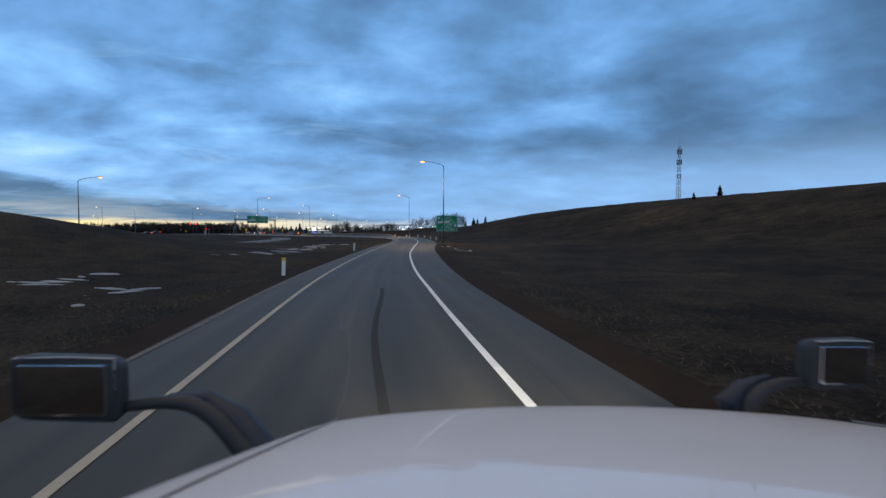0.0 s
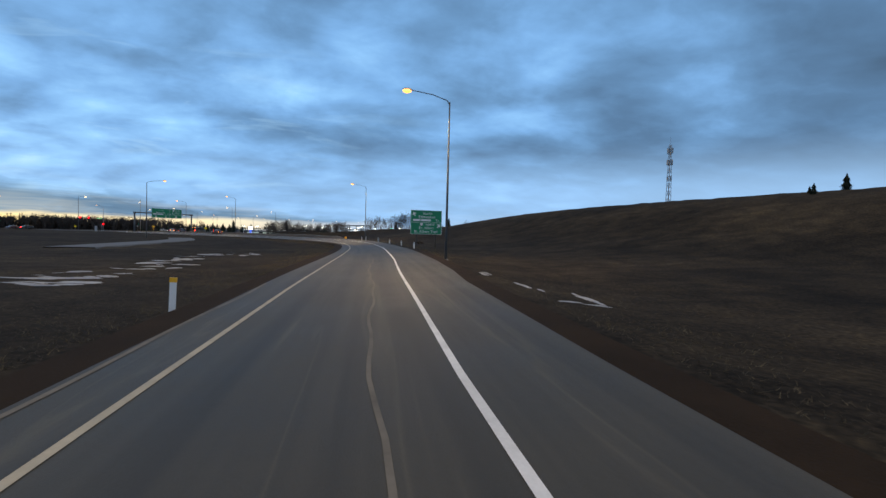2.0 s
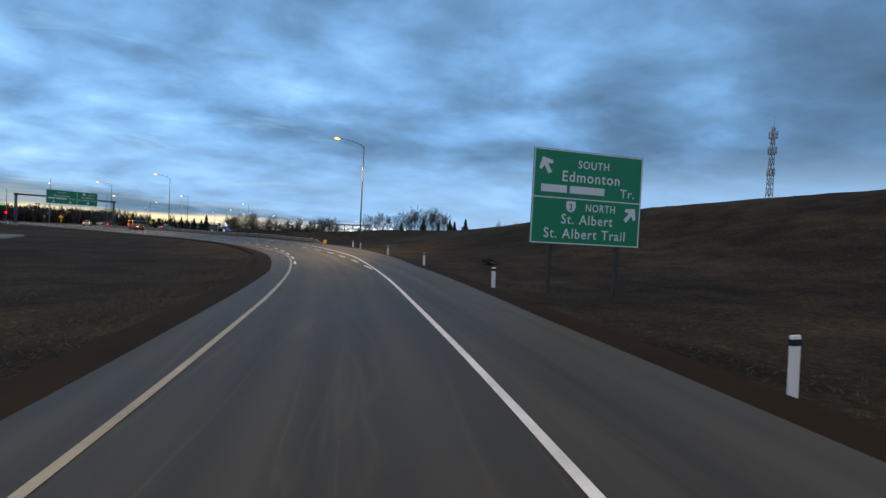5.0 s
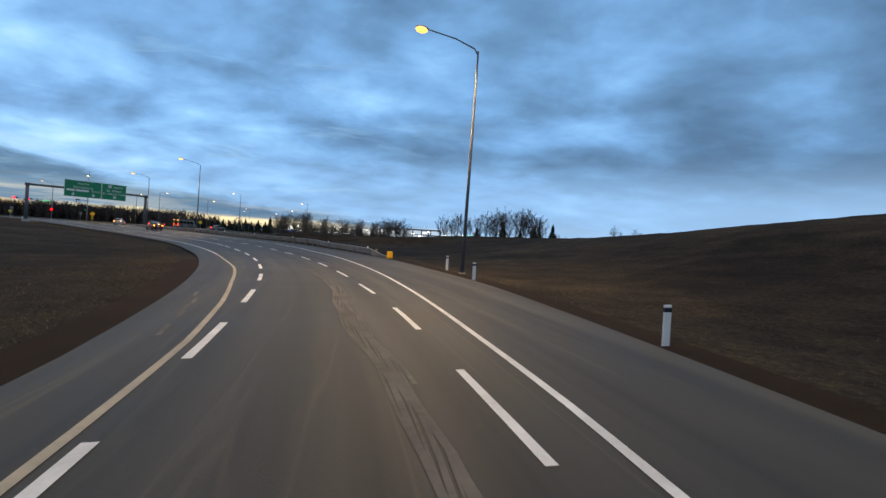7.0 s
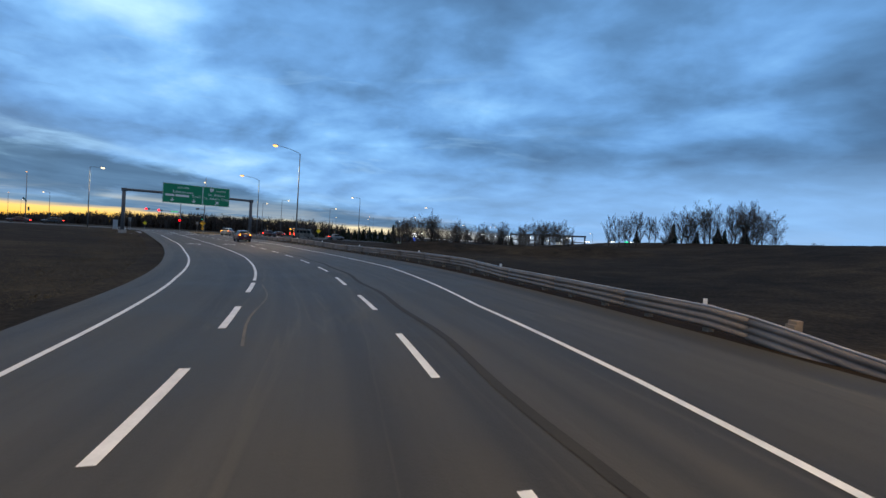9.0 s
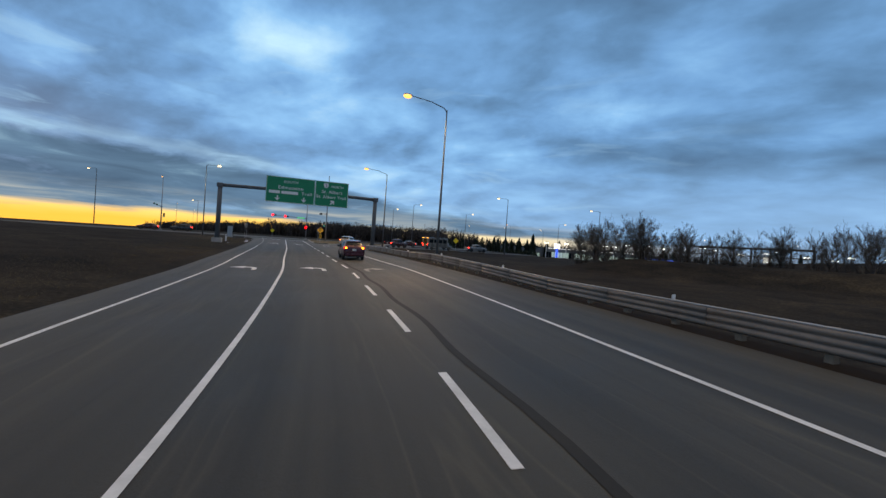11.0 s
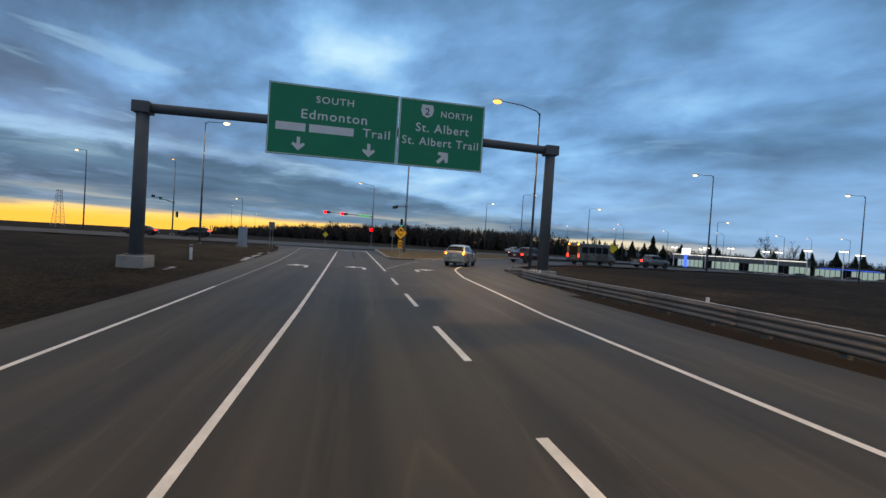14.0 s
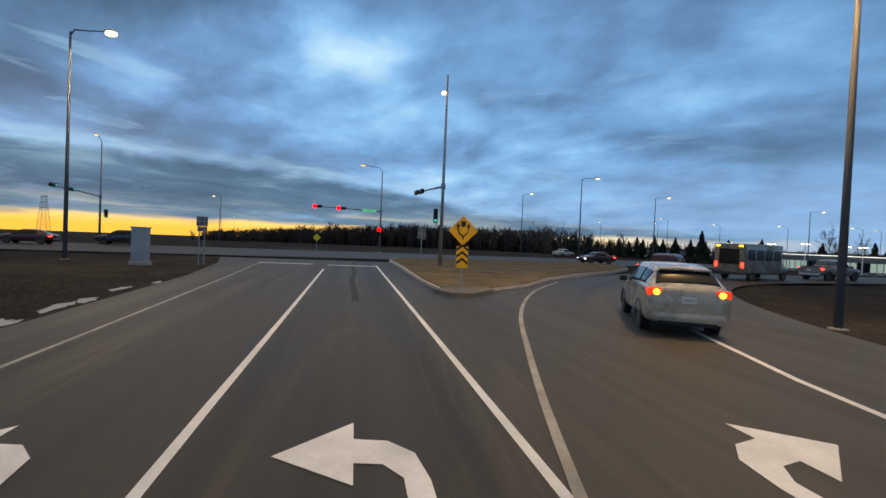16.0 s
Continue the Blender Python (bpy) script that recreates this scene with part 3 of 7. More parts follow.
LANE_RIGHT = steps([(124, 2.4), (131, 2.35), (140, 2.2), (146, 2.15), (153, 1.85), (160, 1.7), (174, 1.55), (186, 1.5), (192, 1.75), (199, 1.85), (228, 2.3), (246, 2.1), (256, 1.9), (275, 1.8), (303, 1.7)])
RIGHT_EDGE = steps([(-120, 1.9), (17, 1.9), (38, 1.5), (47, 1.5), (54, 1.64), (66, 1.84), (76, 2.0), (92, 1.9), (113, 2.25), (123, 2.5), (131, 2.8), (139, 3.2), (143, 3.3), (153, 3.65), (164, 4.15), (173, 4.6), (180, 4.8), (189, 5.65),
                    (194, 6.1), (208, 6.05), (228, 6.15), (233, 6.0), (246, 5.6), (256, 5.4), (268, 5.9), (273, 6.6), (275, 7.1), (280, 8.9)])
PAVE_LEFT = steps([(-120, -4.2), (60, -4.2), (100, -3.8), (125, -3.3), (142, -3.9), (156, -4.9), (180, -6.2), (203, -6.6), (240, -6.7), (281, -7.2), (292, -7.6), (301, -8.8), (310, -11)])
PAVE_RIGHT = steps([(-120, 3.6), (17, 3.7), (47, 4.1), (60, 4.5), (66, 5.0), (75, 5.3), (110, 5.3), (128, 5.8), (146, 7.2), (152, 7.7), (160, 7.95), (168, 8.45), (175, 8.7), (186, 8.9), (197, 9.3), (225, 9.2), (241, 9.2), (254, 8.7),
                    (262, 8.4), (268, 8.5), (272, 9.3), (275, 10.3), (279, 11.4), (287.2, 3.6), (310, 3.2)])
RAIL_LINE = steps([(171, 9.05), (178, 9.1), (187, 9.6), (192, 10.2), (198, 10.3), (206, 9.9), (216, 9.6), (229, 9.85), (235, 10.25), (241, 10.1), (246, 10.35), (258, 10.4), (267, 9.9), (271, 10.2), (275, 10.7)])
RAIL_TOP = steps([(171, 0.62), (187, 0.62), (192, 0.74), (200, 0.73), (216, 0.61), (229, 0.72), (235, 0.71), (241, 0.61), (246, 0.48), (275, 0.42)])  # over the plane of the lanes


def at(s, d):
    """x, y of a spot s metres along and d metres right of the alignment."""
    k = np.clip(np.asarray(s, float) + START, 0, len(AXIS) - 1)
    i = np.arange(len(AXIS))
    ax = np.stack([np.interp(k, i, AXIS[:, 0]), np.interp(k, i, AXIS[:, 1])], -1)
    no = np.stack([np.interp(k, i, NOR[:, 0]), np.interp(k, i, NOR[:, 1])], -1)
    return ax + no * np.asarray(d, float)[..., None]


def heading(s):
    k = int(np.clip(round(s + START), 0, len(AXIS) - 1))
    return math.degrees(math.atan2(-TAN[k, 0], TAN[k, 1]))


def along(x, y):
    """s and d of places, arrays of any length."""
    q = np.stack([np.ravel(x), np.ravel(y)], 1).astype(float)
    s, d = np.empty(len(q)), np.empty(len(q))
    for a in range(0, len(q), 4000):
        b = q[a:a + 4000]
        k = np.argmin(((b[:, None, :] - AXIS[None]) ** 2).sum(-1), axis=1)
        off = b - AXIS[k]
        s[a:a + 4000] = k - START + (off * TAN[k]).sum(1)
        d[a:a + 4000] = (off * NOR[k]).sum(1)
    return s.reshape(np.shape(x)), d.reshape(np.shape(x))


def bell(v):
    return 1 / (1 + np.exp(-np.clip(v, -40, 40)))


def ease(v):
    v = np.clip(v, 0, 1)
    return v * v * (3 - 2 * v)


CROSS = np.array([-158.0, 255.0])  # the crossing street: a point of its middle, its way and its outward side
CWAY, COUT = np.array([0.45, 0.893]), np.array([-0.893, 0.45])
TURN = spline([(-103.5, 226.5), (-111.0, 232.6), (-116.2, 239.0), (-119.8, 245.5), (-122.6, 253.5), (-123.6, 262.0), (-121.8, 271.0), (-117.5, 281.0), (-110.0, 296.0), (-96.0, 322.0)])


def fall(x, y):
    """How far the land sinks away beyond the interchange's embankment."""
    x, y = np.asarray(x, float), np.asarray(y, float)
    q = np.stack([x.ravel(), y.ravel()], 1)
    far = np.empty(len(q))
    for a in range(0, len(q), 4000):
        far[a:a + 4000] = np.sqrt(((q[a:a + 4000, None, :] - AXIS[None, :-30:3]) ** 2).sum(-1).min(1))
    far = far.reshape(x.shape)
    hill = bell((x - 60 + 0.424 * y) / 9.5) * bell((395 - y) / 12)
    return (0.042 * np.clip(far - 62, 0, 150) + 0.012 * np.clip(far - 212, 0, 6000)) * (1 - hill)


def paved_z(x, y, s=None, d=None):
    if s is None:
        s, d = along(x, y)
    return BANKING(s) * np.clip(d, -9, 11) - fall(x, y)


def ground_z(x, y):
    """Height of the open ground."""
    x, y = np.asarray(x, float), np.asarray(y, float)
    s, d = along(x, y)
    road = paved_z(x, y, s, d)
    over = np.maximum(np.maximum(PAVE_LEFT(s) - d, d - PAVE_RIGHT(s)), 0)
    over = over + np.maximum(s - 309, 0) * 0.7 + np.maximum(-110 - s, 0)
    side = np.where(d < 0, -0.55, -0.45) * (1 - ease((s - 170) / 70)) - 0.12
    u, v = x - 76.4 + 0.424 * y, 190 - y + 0.086 * x
    hill = 6.1 * bell(u / 9.5) * bell(v / 15.6) + 5.7 * bell(u / 9.5) * bell((340 - y) / 15)
    mound = 3.9 * np.exp(-(((x + 48) / 22) ** 2 + ((y - 36) / 17) ** 2)) + 3.2 * np.exp(-(((x + 75) / 35) ** 2 + ((y - 20) / 25) ** 2))
    mound = mound + 0.5 * np.exp(-(((x + 152) / 26) ** 2 + ((y - 199) / 11) ** 2))
    swell = 0.25 * np.sin(x * 0.021 + 1.3) * np.sin(y * 0.017) * ease(np.abs(d) / 60)
    # a low bank of earth before the poplar row
    swell = swell + 1.75 * np.exp(-(((y - 242) / 6.5) ** 2)) * ease((x + 80) / 11) * ease((-26 - x) / 12)
    far = side + hill + mound + swell
    # flat where the street and the turning lane lie
    q = np.stack([x, y], -1) - CROSS
    street = np.abs(q @ COUT) - 10.5
    near_turn = np.min(np.stack([np.hypot(x - a, y - b) for a, b in TURN[::6]]), axis=0) - 6.5
    flat = ease(np.minimum(street, near_turn) / 9)
    far = far * flat + (-0.15) * (1 - flat)
    far = far - fall(x, y)
    return (road - 0.12) * (1 - ease(over / 7)) + far * ease(over / 7)


def strip(name, s_values, left, right, mat, lift=0.0, cols=1, label="", kind="structure", parent=None):
    """A ribbon between two offsets, functions of s, with uv in metres."""
    s_values = np.asarray(s_values, float)
    vs, uv = [], []
    for j in range(cols + 1):
        w = j / cols
        d = left(s_values) * (1 - w) + right(s_values) * w
        xy = at(s_values, d)
        z = BANKING(s_values) * np.clip(d, -9, 11) + lift
        vs.append(np.c_[xy, z])
        uv.append(np.c_[d, s_values])
    n = len(s_values)
    verts, uvs = np.concatenate(vs), np.concatenate(uv)
    faces = [(j * n + i, (j + 1) * n + i, (j + 1) * n + i + 1, j * n + i + 1) for j in range(cols) for i in range(n - 1)]
    ob = raw(name, verts, faces, mat)
    lay = ob.data.uv_layers.new(name="metres")
    idx = np.empty(len(ob.data.loops), int)
    ob.data.loops.foreach_get("vertex_index", idx)
    lay.data.foreach_set("uv", uvs[idx].ravel())
    if parent is not None:
        ob.parent = parent
        if label:
            tagged(ob, label)
    else:
        tagged(ob, label, name.split("_")[0], kind=kind)
    return ob


# ---------------------------------------------------------------- ground, roads, markings
def lattice(lo, hi, fine, grow, reach):
    core = list(np.arange(lo, hi + 0.1, fine))
    out, stepw = [], fine
    v = hi
    while v < reach:
        stepw *= grow
        v += stepw
        out.append(v)
    neg, stepw, v = [], fine, lo
    while v > -reach:
        stepw *= grow
        v -= stepw
        neg.append(v)
    return np.array(neg[::-1] + core + out)


gx, gy = lattice(-215, 140, 2.2, 1.22, 4200), lattice(-50, 330, 2.2, 1.22, 4200)
GX, GY = np.meshgrid(gx, gy, indexing="ij")
GZ = ground_z(GX, GY)
rng = np.random.default_rng(4)
sG, dG = along(GX, GY)
openness = ease((np.maximum(PAVE_LEFT(sG) - dG, dG - PAVE_RIGHT(sG)) - 2) / 4)
GZ += openness * rng.normal(0, 0.05, GZ.shape)
nx, ny = GX.shape
idx = np.arange(nx * ny).reshape(nx, ny)
quads = np.stack([idx[:-1, :-1], idx[1:, :-1], idx[1:, 1:], idx[:-1, 1:]], -1).reshape(-1, 4)
ground = raw("ground", np.stack([GX, GY, GZ], -1).reshape(-1, 3), quads.tolist(), M_GRASS, True)
tagged(ground, "dry brown winter grass and bare earth verge", "ground", kind="structure")

road_s = np.arange(-108, 309, 1.0)
road = strip("road", road_s, PAVE_LEFT, PAVE_RIGHT, M_ROAD, 0.0, 10, "worn grey asphalt ramp with salt streaks")
road["category"] = "road"
strip("shoulder_left", road_s[road_s < 168], lambda s: PAVE_LEFT(s) - 1.0, PAVE_LEFT, M_GRAVEL, -0.03, 2, "dark brown gravel shoulder beside the ramp")
strip("shoulder_right", road_s[:-32], PAVE_RIGHT, lambda s: PAVE_RIGHT(s) + 1.0, M_GRAVEL, -0.03, 2, "dark brown gravel shoulder beside the ramp")


def ribbon(name, line, half, mat, z, label, parent=None):
    """A ribbon of even width along a plan curve."""
    t = np.gradient(line, axis=0)
    t /= np.linalg.norm(t, axis=1)[:, None]
    nrm = np.stack([t[:, 1], -t[:, 0]], 1)
    a, b = line - nrm * half, line + nrm * half
    both = np.concatenate([a, b])
    zz = paved_z(both[:, 0], both[:, 1]) + z
    n = len(line)
    ob = raw(name, np.c_[both, zz], [(i, n + i, n + i + 1, i + 1) for i in range(n - 1)], mat)
    run = np.arange(n, dtype=float)
    uvs = np.concatenate([np.c_[np.full(n, -half), run], np.c_[np.full(n, half), run]])
    lay = ob.data.uv_layers.new(name="metres")
    vi = np.empty(len(ob.data.loops), int)
    ob.data.loops.foreach_get("vertex_index", vi)
    lay.data.foreach_set("uv", uvs[vi].ravel())
    if parent is not None:
        ob.parent = parent
    else:
        tagged(ob, label, "road", kind="structure")
    return ob


ribbon("road_turning", TURN, 4.3, M_ROAD, -0.014, "asphalt turning lane bending away from the ramp")
ribbon("road_gore", spline([(-112.5, 230.5), (-118.6, 237.5), (-123.3, 244.3), (-125.4, 250.5), (-126.6, 256.0)]), 2.6, M_ROAD, -0.021, "asphalt gore between the ramp and the turning lane")
street_line = np.array([CROSS + CWAY * k for k in np.arange(-420, 420, 4.0)])
street = ribbon("road_crossing", street_line, 9.5, M_ROAD, -0.028, "wide asphalt crossing street")


infield = spline([(-50, 96), (-55, 116), (-60, 136), (-66, 152), (-72, 162)], 3.0)
side = np.gradient(infield, axis=0)
side = np.stack([side[:, 1], -side[:, 0]], 1) / np.linalg.norm(side, axis=1)[:, None]
lanes = [infield + side * off for off in (-3.0, -2.6, 2.6, 3.0)]
rows4 = []
for k, ln in enumerate(lanes):
    rows4.append(np.c_[ln, ground_z(infield[:, 0], infield[:, 1]) + (0.14 if k in (1, 2) else -0.3)])
n4 = len(infield)
loop = raw("road_infield", np.concatenate(rows4), [(k * n4 + i, (k + 1) * n4 + i, (k + 1) * n4 + i + 1, k * n4 + i + 1) for k in range(3) for i in range(n4 - 1)], M_PALEROAD)
tagged(loop, "pale salt-dusted asphalt lane crossing the infield", "road", kind="structure")


def marking(s0, s1, off, width, mat, name, wear=None):
    n = max(2, int(abs(s1 - s0) / 1.0) + 1)
    return strip(name, np.linspace(s0, s1, n), lambda s: off(s) - width / 2, lambda s: off(s) + width / 2, mat, 0.008, 1, parent=road)


marking(-105, 172, LEFT_EDGE, 0.13, M_YELLOW, "yellow_edge_line")
marking(172, 262, LEFT_EDGE, 0.12, M_WHITE, "white_edge_line")
marking(262, 303, LEFT_EDGE, 0.10, M_WORN, "white_edge_line")
marking(-105, 279, RIGHT_EDGE, 0.14, M_WHITE, "white_edge_line")
for s in np.arange(129.7, 186.0, 6.0):
    marking(s, s + 3.0, LANE_LEFT, 0.16, M_WHITE, "lane_dash")
marking(187.5, 298, LANE_LEFT, 0.12, M_WHITE, "white_lane_line")
for s in np.arange(125.6, 268, 6.0):
    marking(s, s + 3.0, LANE_RIGHT, 0.14, M_WHITE, "lane_dash")
marking(271, 303, LANE_RIGHT, 0.12, M_WHITE, "white_lane_line")
# salt crust along the pavement's edge
marking(6, 60, lambda s: PAVE_LEFT(s) + 0.12 + 0.05 * np.sin(s * 0.7), 0.10, M_SALT, "salt_crust")
# tar seam that wanders along the joint of the lanes, pale filled cracks, oil down the lane's middle
marking(164, 244, lambda s: LANE_RIGHT(s) + np.interp(s, [164, 198, 235, 268], [0.9, 0.75, 0.32, 0.25]) + 0.07 * np.sin(s * 0.9), 0.17, M_TAR, "tar_seam")
marking(38, 78, lambda s: 0.22 + 0.10 * np.sin(s * 0.35) + 0.05 * np.sin(s * 1.3), 0.075, M_SALT, "filled_crack")
for k in range(9):  # a loose trail of spilled salt, thin wisps side by side
    w = (0.05, 0.09, 0.035, 0.07, 0.03, 0.11, 0.05, 0.08, 0.04)[k]
    marking(119 + 3.0 * k, 146 + 3.5 * ((k * 3) % 5), lambda s, k=k: 1.75 - 0.032 * (s - 118) + 0.16 * np.sin(s * 0.42) + 0.05 * np.sin(s * 1.3 + k) + 0.055 * (k - 4) * np.clip((s - 116) / 24, 0, 1), w, M_SALT, "salt_wisp")
for s0, d0 in ((143.5, -3.0), (145.2, -3.15), (147.6, -3.35), (149.0, -3.6), (146.4, -3.3)):  # rubbed remains of old paint on the shoulder
    marking(s0, s0 + 1.1, lambda s, a=s0, b=d0: b + 0.12 * np.sin((s - a) * 4.0), 0.10, M_SALT, "paint_smudge")
marking(176, 186, lambda s: -1.55 + 0.12 * np.sin(s * 0.8), 0.06, M_SALT, "filled_crack")
marking(2, 17, lambda s: 0.05 + 0.09 * np.sin(s * 0.5), 0.14, M_OIL, "oil_streak")
marking(284, 300.5, lambda s: 0.02 + 0.07 * np.sin(s * 0.6), 0.24, M_TRACK, "oil_streak")
for k in range(11):  # a jagged crack across the lane
    s0 = 123.4 + 0.16 * math.sin(k * 1.9) + 0.03 * k
    marking(s0, s0 + 0.05 + 0.03 * (k % 3), lambda s, k=k: 0 * s - 1.3 + 0.33 * k, 0.36, M_SALT, "cross_crack")


def on_road(name, outline, s, d, mat):
    """A flat shape painted on the ramp: outline in metres, right and ahead of (s, d)."""
    vs = []
    for rx, ay in outline:
        p = at(s + ay, d + rx)
        vs.append((p[0], p[1], float(BANKING(s + ay) * np.clip(d + rx, -9, 11)) + 0.009))
    ob = raw(name, vs, [tuple(range(len(vs)))], mat)
    ob.parent = road
    return ob


BEND = [(0.32, 0), (0.62, 0), (0.62, 1.9), (0.52, 2.75), (0.2, 3.25), (-0.25, 3.4), (-0.25, 4.1), (-1.25, 2.95), (-0.25, 1.9), (-0.25, 2.55), (0.1, 2.45), (0.32, 2.0)]
BEND = [(0.78 * x, 0.60 * y) for x, y in BEND]
MIRR = [(-x, y) for x, y in BEND][::-1]
ARROW_S = 271.8
on_road("turn_arrow", BEND, ARROW_S + 0.4, -3.3, M_WHITE)
on_road("turn_arrow", BEND, ARROW_S, 0.25, M_WHITE)
on_road("turn_arrow", MIRR, ARROW_S - 0.6, 4.25, M_WHITE)
for d, shape, coat in ((-3.3, BEND, M_WHITE), (0.42, BEND, M_WHITE), (3.65, MIRR, M_WORN)):
    on_road("turn_arrow", shape, 225.6, d, coat)
on_road("stop_line", [(-1.8, 0), (1.7, 0), (1.7, 0.5), (-1.8, 0.5)], 301.6, 0.0, M_WHITE)
on_road("stop_line", [(-1.9, 0), (1.8, 0), (1.8, 0.5), (-1.9, 0.5)], 302.2, -4.6, M_WHITE)

# worn white line on the island's turning side
ribbon("edge_line_inner", spline([(-113.9, 229.8), (-115.9, 232.2), (-117.7, 234.5), (-120.1, 237.7), (-123.3, 243.1), (-126.3, 250.5)]), 0.06, M_WORN, 0.012, "", road)

# raised island with a concrete kerb
ISLE = [(-125.9, 240.1), (-124.7, 242.2), (-125.2, 245.6), (-127.0, 250.6), (-128.2, 257.0), (-129.0, 264.0), (-130.8, 271.5), (-134.0, 277.5),
        (-138.5, 277.0), (-142.5, 268.5), (-146.6, 260.5), (-147.0, 255.0), (-144.5, 252.2), (-136.0, 246.6), (-129.0, 241.9)]


def inset(pts, k):
    c = np.mean(pts, axis=0)
    out = []
    for p in np.array(pts):
        v = p - c
        out.append(tuple(p - v / np.linalg.norm(v) * k))
    return out


def slab(name, pts, z0, z1, mat, label, cat="island", kind="structure", edge=None):
    bm = bmesh.new()
    a = [bm.verts.new((x, y, z0)) for x, y in pts]
    b = [bm.verts.new((x, y, z1)) for x, y in inset(pts, 0.03)]
    n = len(pts)
    for i in range(n):
        bm.faces.new((a[i], a[(i + 1) % n], b[(i + 1) % n], b[i]))
    bm.faces.new(b)
    bmesh.ops.recalc_face_normals(bm, faces=bm.faces)
    return tagged(make(name, bm, mat), label, cat, kind=kind)


slab("kerb_island", ISLE, -0.1, 0.14, M_CONC, "pale concrete kerb round the traffic island", "kerb")
slab("island_grass", inset(ISLE, 0.30), 0.1, 0.18, M_STRAW, "dry grass on the raised traffic island", "grass")
ISTIP = [(-125.6, 239.5), (-124.35, 239.2), (-123.75, 239.9), (-124.35, 241.9), (-125.3, 242.5), (-126.2, 241.0)]
slab("island_nose", ISTIP, -0.1, 0.17, M_NOSE, "worn flat concrete nose of the traffic island", "island")


# ---------------------------------------------------------------- street furniture
def street_lamp(x, y, top, aim, warm=True, arm=3.4, light=0.0, far=False, rise=0.72):
    """A davit lamp: tapered pole, arm that rises toward aim (degrees left of north), cobra head."""
    z = float(ground_z(np.array([x]), np.array([y]))[0])
    root = thing("street_lamp", pose(x, y, z, 0, 0, aim),
                 "tall grey steel street lamp, " + ("sodium head glowing amber" if warm else "head glowing white"), "street lamp", "street lamps")
    h = top - z
    if not far:
        bm = box(bmesh.new(), -0.19, 0.19, -0.19, 0.19, -0.3, 0.05, 0.03)
        part("footing", bm, M_CONC, root, "concrete footing")
    bm = tube(bmesh.new(), [(0, 0, 0.0), (0, 0, h * 0.5), (0, 0, h)], [0.125, 0.095, 0.06], 6 if far else 10)
    part("pole", bm, M_POLE, root, smooth=True)
    bm = tube(bmesh.new(), [(0, -0.02, h - 0.25), (0, 0.25, h + 0.12), (0, arm * 0.45, h + rise * 0.7), (0, arm, h + rise)], [0.05, 0.045, 0.04, 0.035], 6)
    part("arm", bm, M_POLE, root, smooth=True)
    bm = bmesh.new()
    ballish(bm, (0, arm + 0.32, h + rise + 0.04), (0.17, 0.42, 0.12), 10)
    head = part("head", bm, M_ALU, root, smooth=True)
    bm = bmesh.new()
    k = 1.15 if not far else 1.0
    ballish(bm, (0, arm + 0.36, h + rise - 0.10), (0.22 * k, 0.34 * k, 0.16 * k), 8)
    part("lens", bm, M_WARM if warm else M_COOL, head, "glowing lens", True)
    if light:
        lamp = new("street_lamp_light", bpy.data.lights.new("street_lamp_light", "SPOT"))
        lamp.data.energy, lamp.data.color = light, ((1.0, 0.66, 0.30) if warm else (1.0, 0.84, 0.60))
        lamp.data.spot_size, lamp.data.spot_blend, lamp.data.shadow_soft_size = radians(150), 0.6, 0.3
        p = root.matrix_world @ Vector((0, arm + 0.36, h + rise - 0.22))
        lamp.matrix_world = look(p, p - Vector((0, 0, 1)))
    return root


LAMPS = [  # x, y, top, way of the arm, amber, watts
    (-5.0, 78.9, 13.7, 100, True, 9000), (-22.6, 160.6, 14.3, 112, True, 15000), (-81.1, 219.3, 14.1, 146, True, 10000),
    (-113.7, 245.6, 13.5, 140, True, 10000), (-109.6, 284.2, 13.5, 122, False, 0), (-94.3, 307.4, 12.9, 122, False, 0),
    (-147.7, 293.3, 12.8, -66, False, 0), (-145.8, 320.3, 12.3, -66, False, 0), (-124.9, 355.0, 11.8, -66, False, 0),
    (-166.6, 304.4, 12.2, -100, False, 0), (-236.6, 268.9, 11.0, 116, False, 0), (-149.0, 230.2, 14.0, -40, False, 5000),
    (-195.6, 225.0, 14.2, 120, False, 0), (-75.5, 153.5, 13.2, -60, True, 0), (-70.5, 76.0, 11.0, -80, True, 0),
]
for x, y, top, aim, warm, watts in LAMPS:
    street_lamp(x, y, top, aim, warm, 3.4 if warm else 2.0, watts, watts == 0, 0.72 if warm else 0.15)
# lamps of the streets far behind, a line of them along each
FARLAMPS = [(-330 + 27 * k, 300 + 16 * k + 20 * (k % 3), 12.5) for k in (0, 6, 8)] + [(-430 - 45 * k, 354 + 6 * k, 12.0) for k in range(3)] + [(-190 + 18 * k, 390 + 8 * k, 11.0) for k in range(12)]
for x, y, top in FARLAMPS:
    street_lamp(x, y, top, 60 + 25 * math.sin(x), (int(x) % 3) == 0, 2.2, 0, True)


def delineator(s, d, yellow=False, lean=0.0):
    x, y = at(s, d)
    z = float(ground_z(np.array([x]), np.array([y]))[0])
    root = thing("delineator_post", pose(x, y, z, 0, lean, heading(s)), "white flexible roadside marker post with " + ("yellow reflector" if yellow else "dark band"), "marker post", "marker posts")
    part("post", box(bmesh.new(), -0.09, 0.09, -0.025, 0.025, -0.15, 0.98, 0.02), M_LEGEND, root)
    part("reflector", box(bmesh.new(), -0.093, 0.093, -0.029, 0.029, 0.85 if yellow else 0.82, 0.985 if yellow else 0.92, 0.004), M_SIGNYEL if yellow else M_BLACK, root)


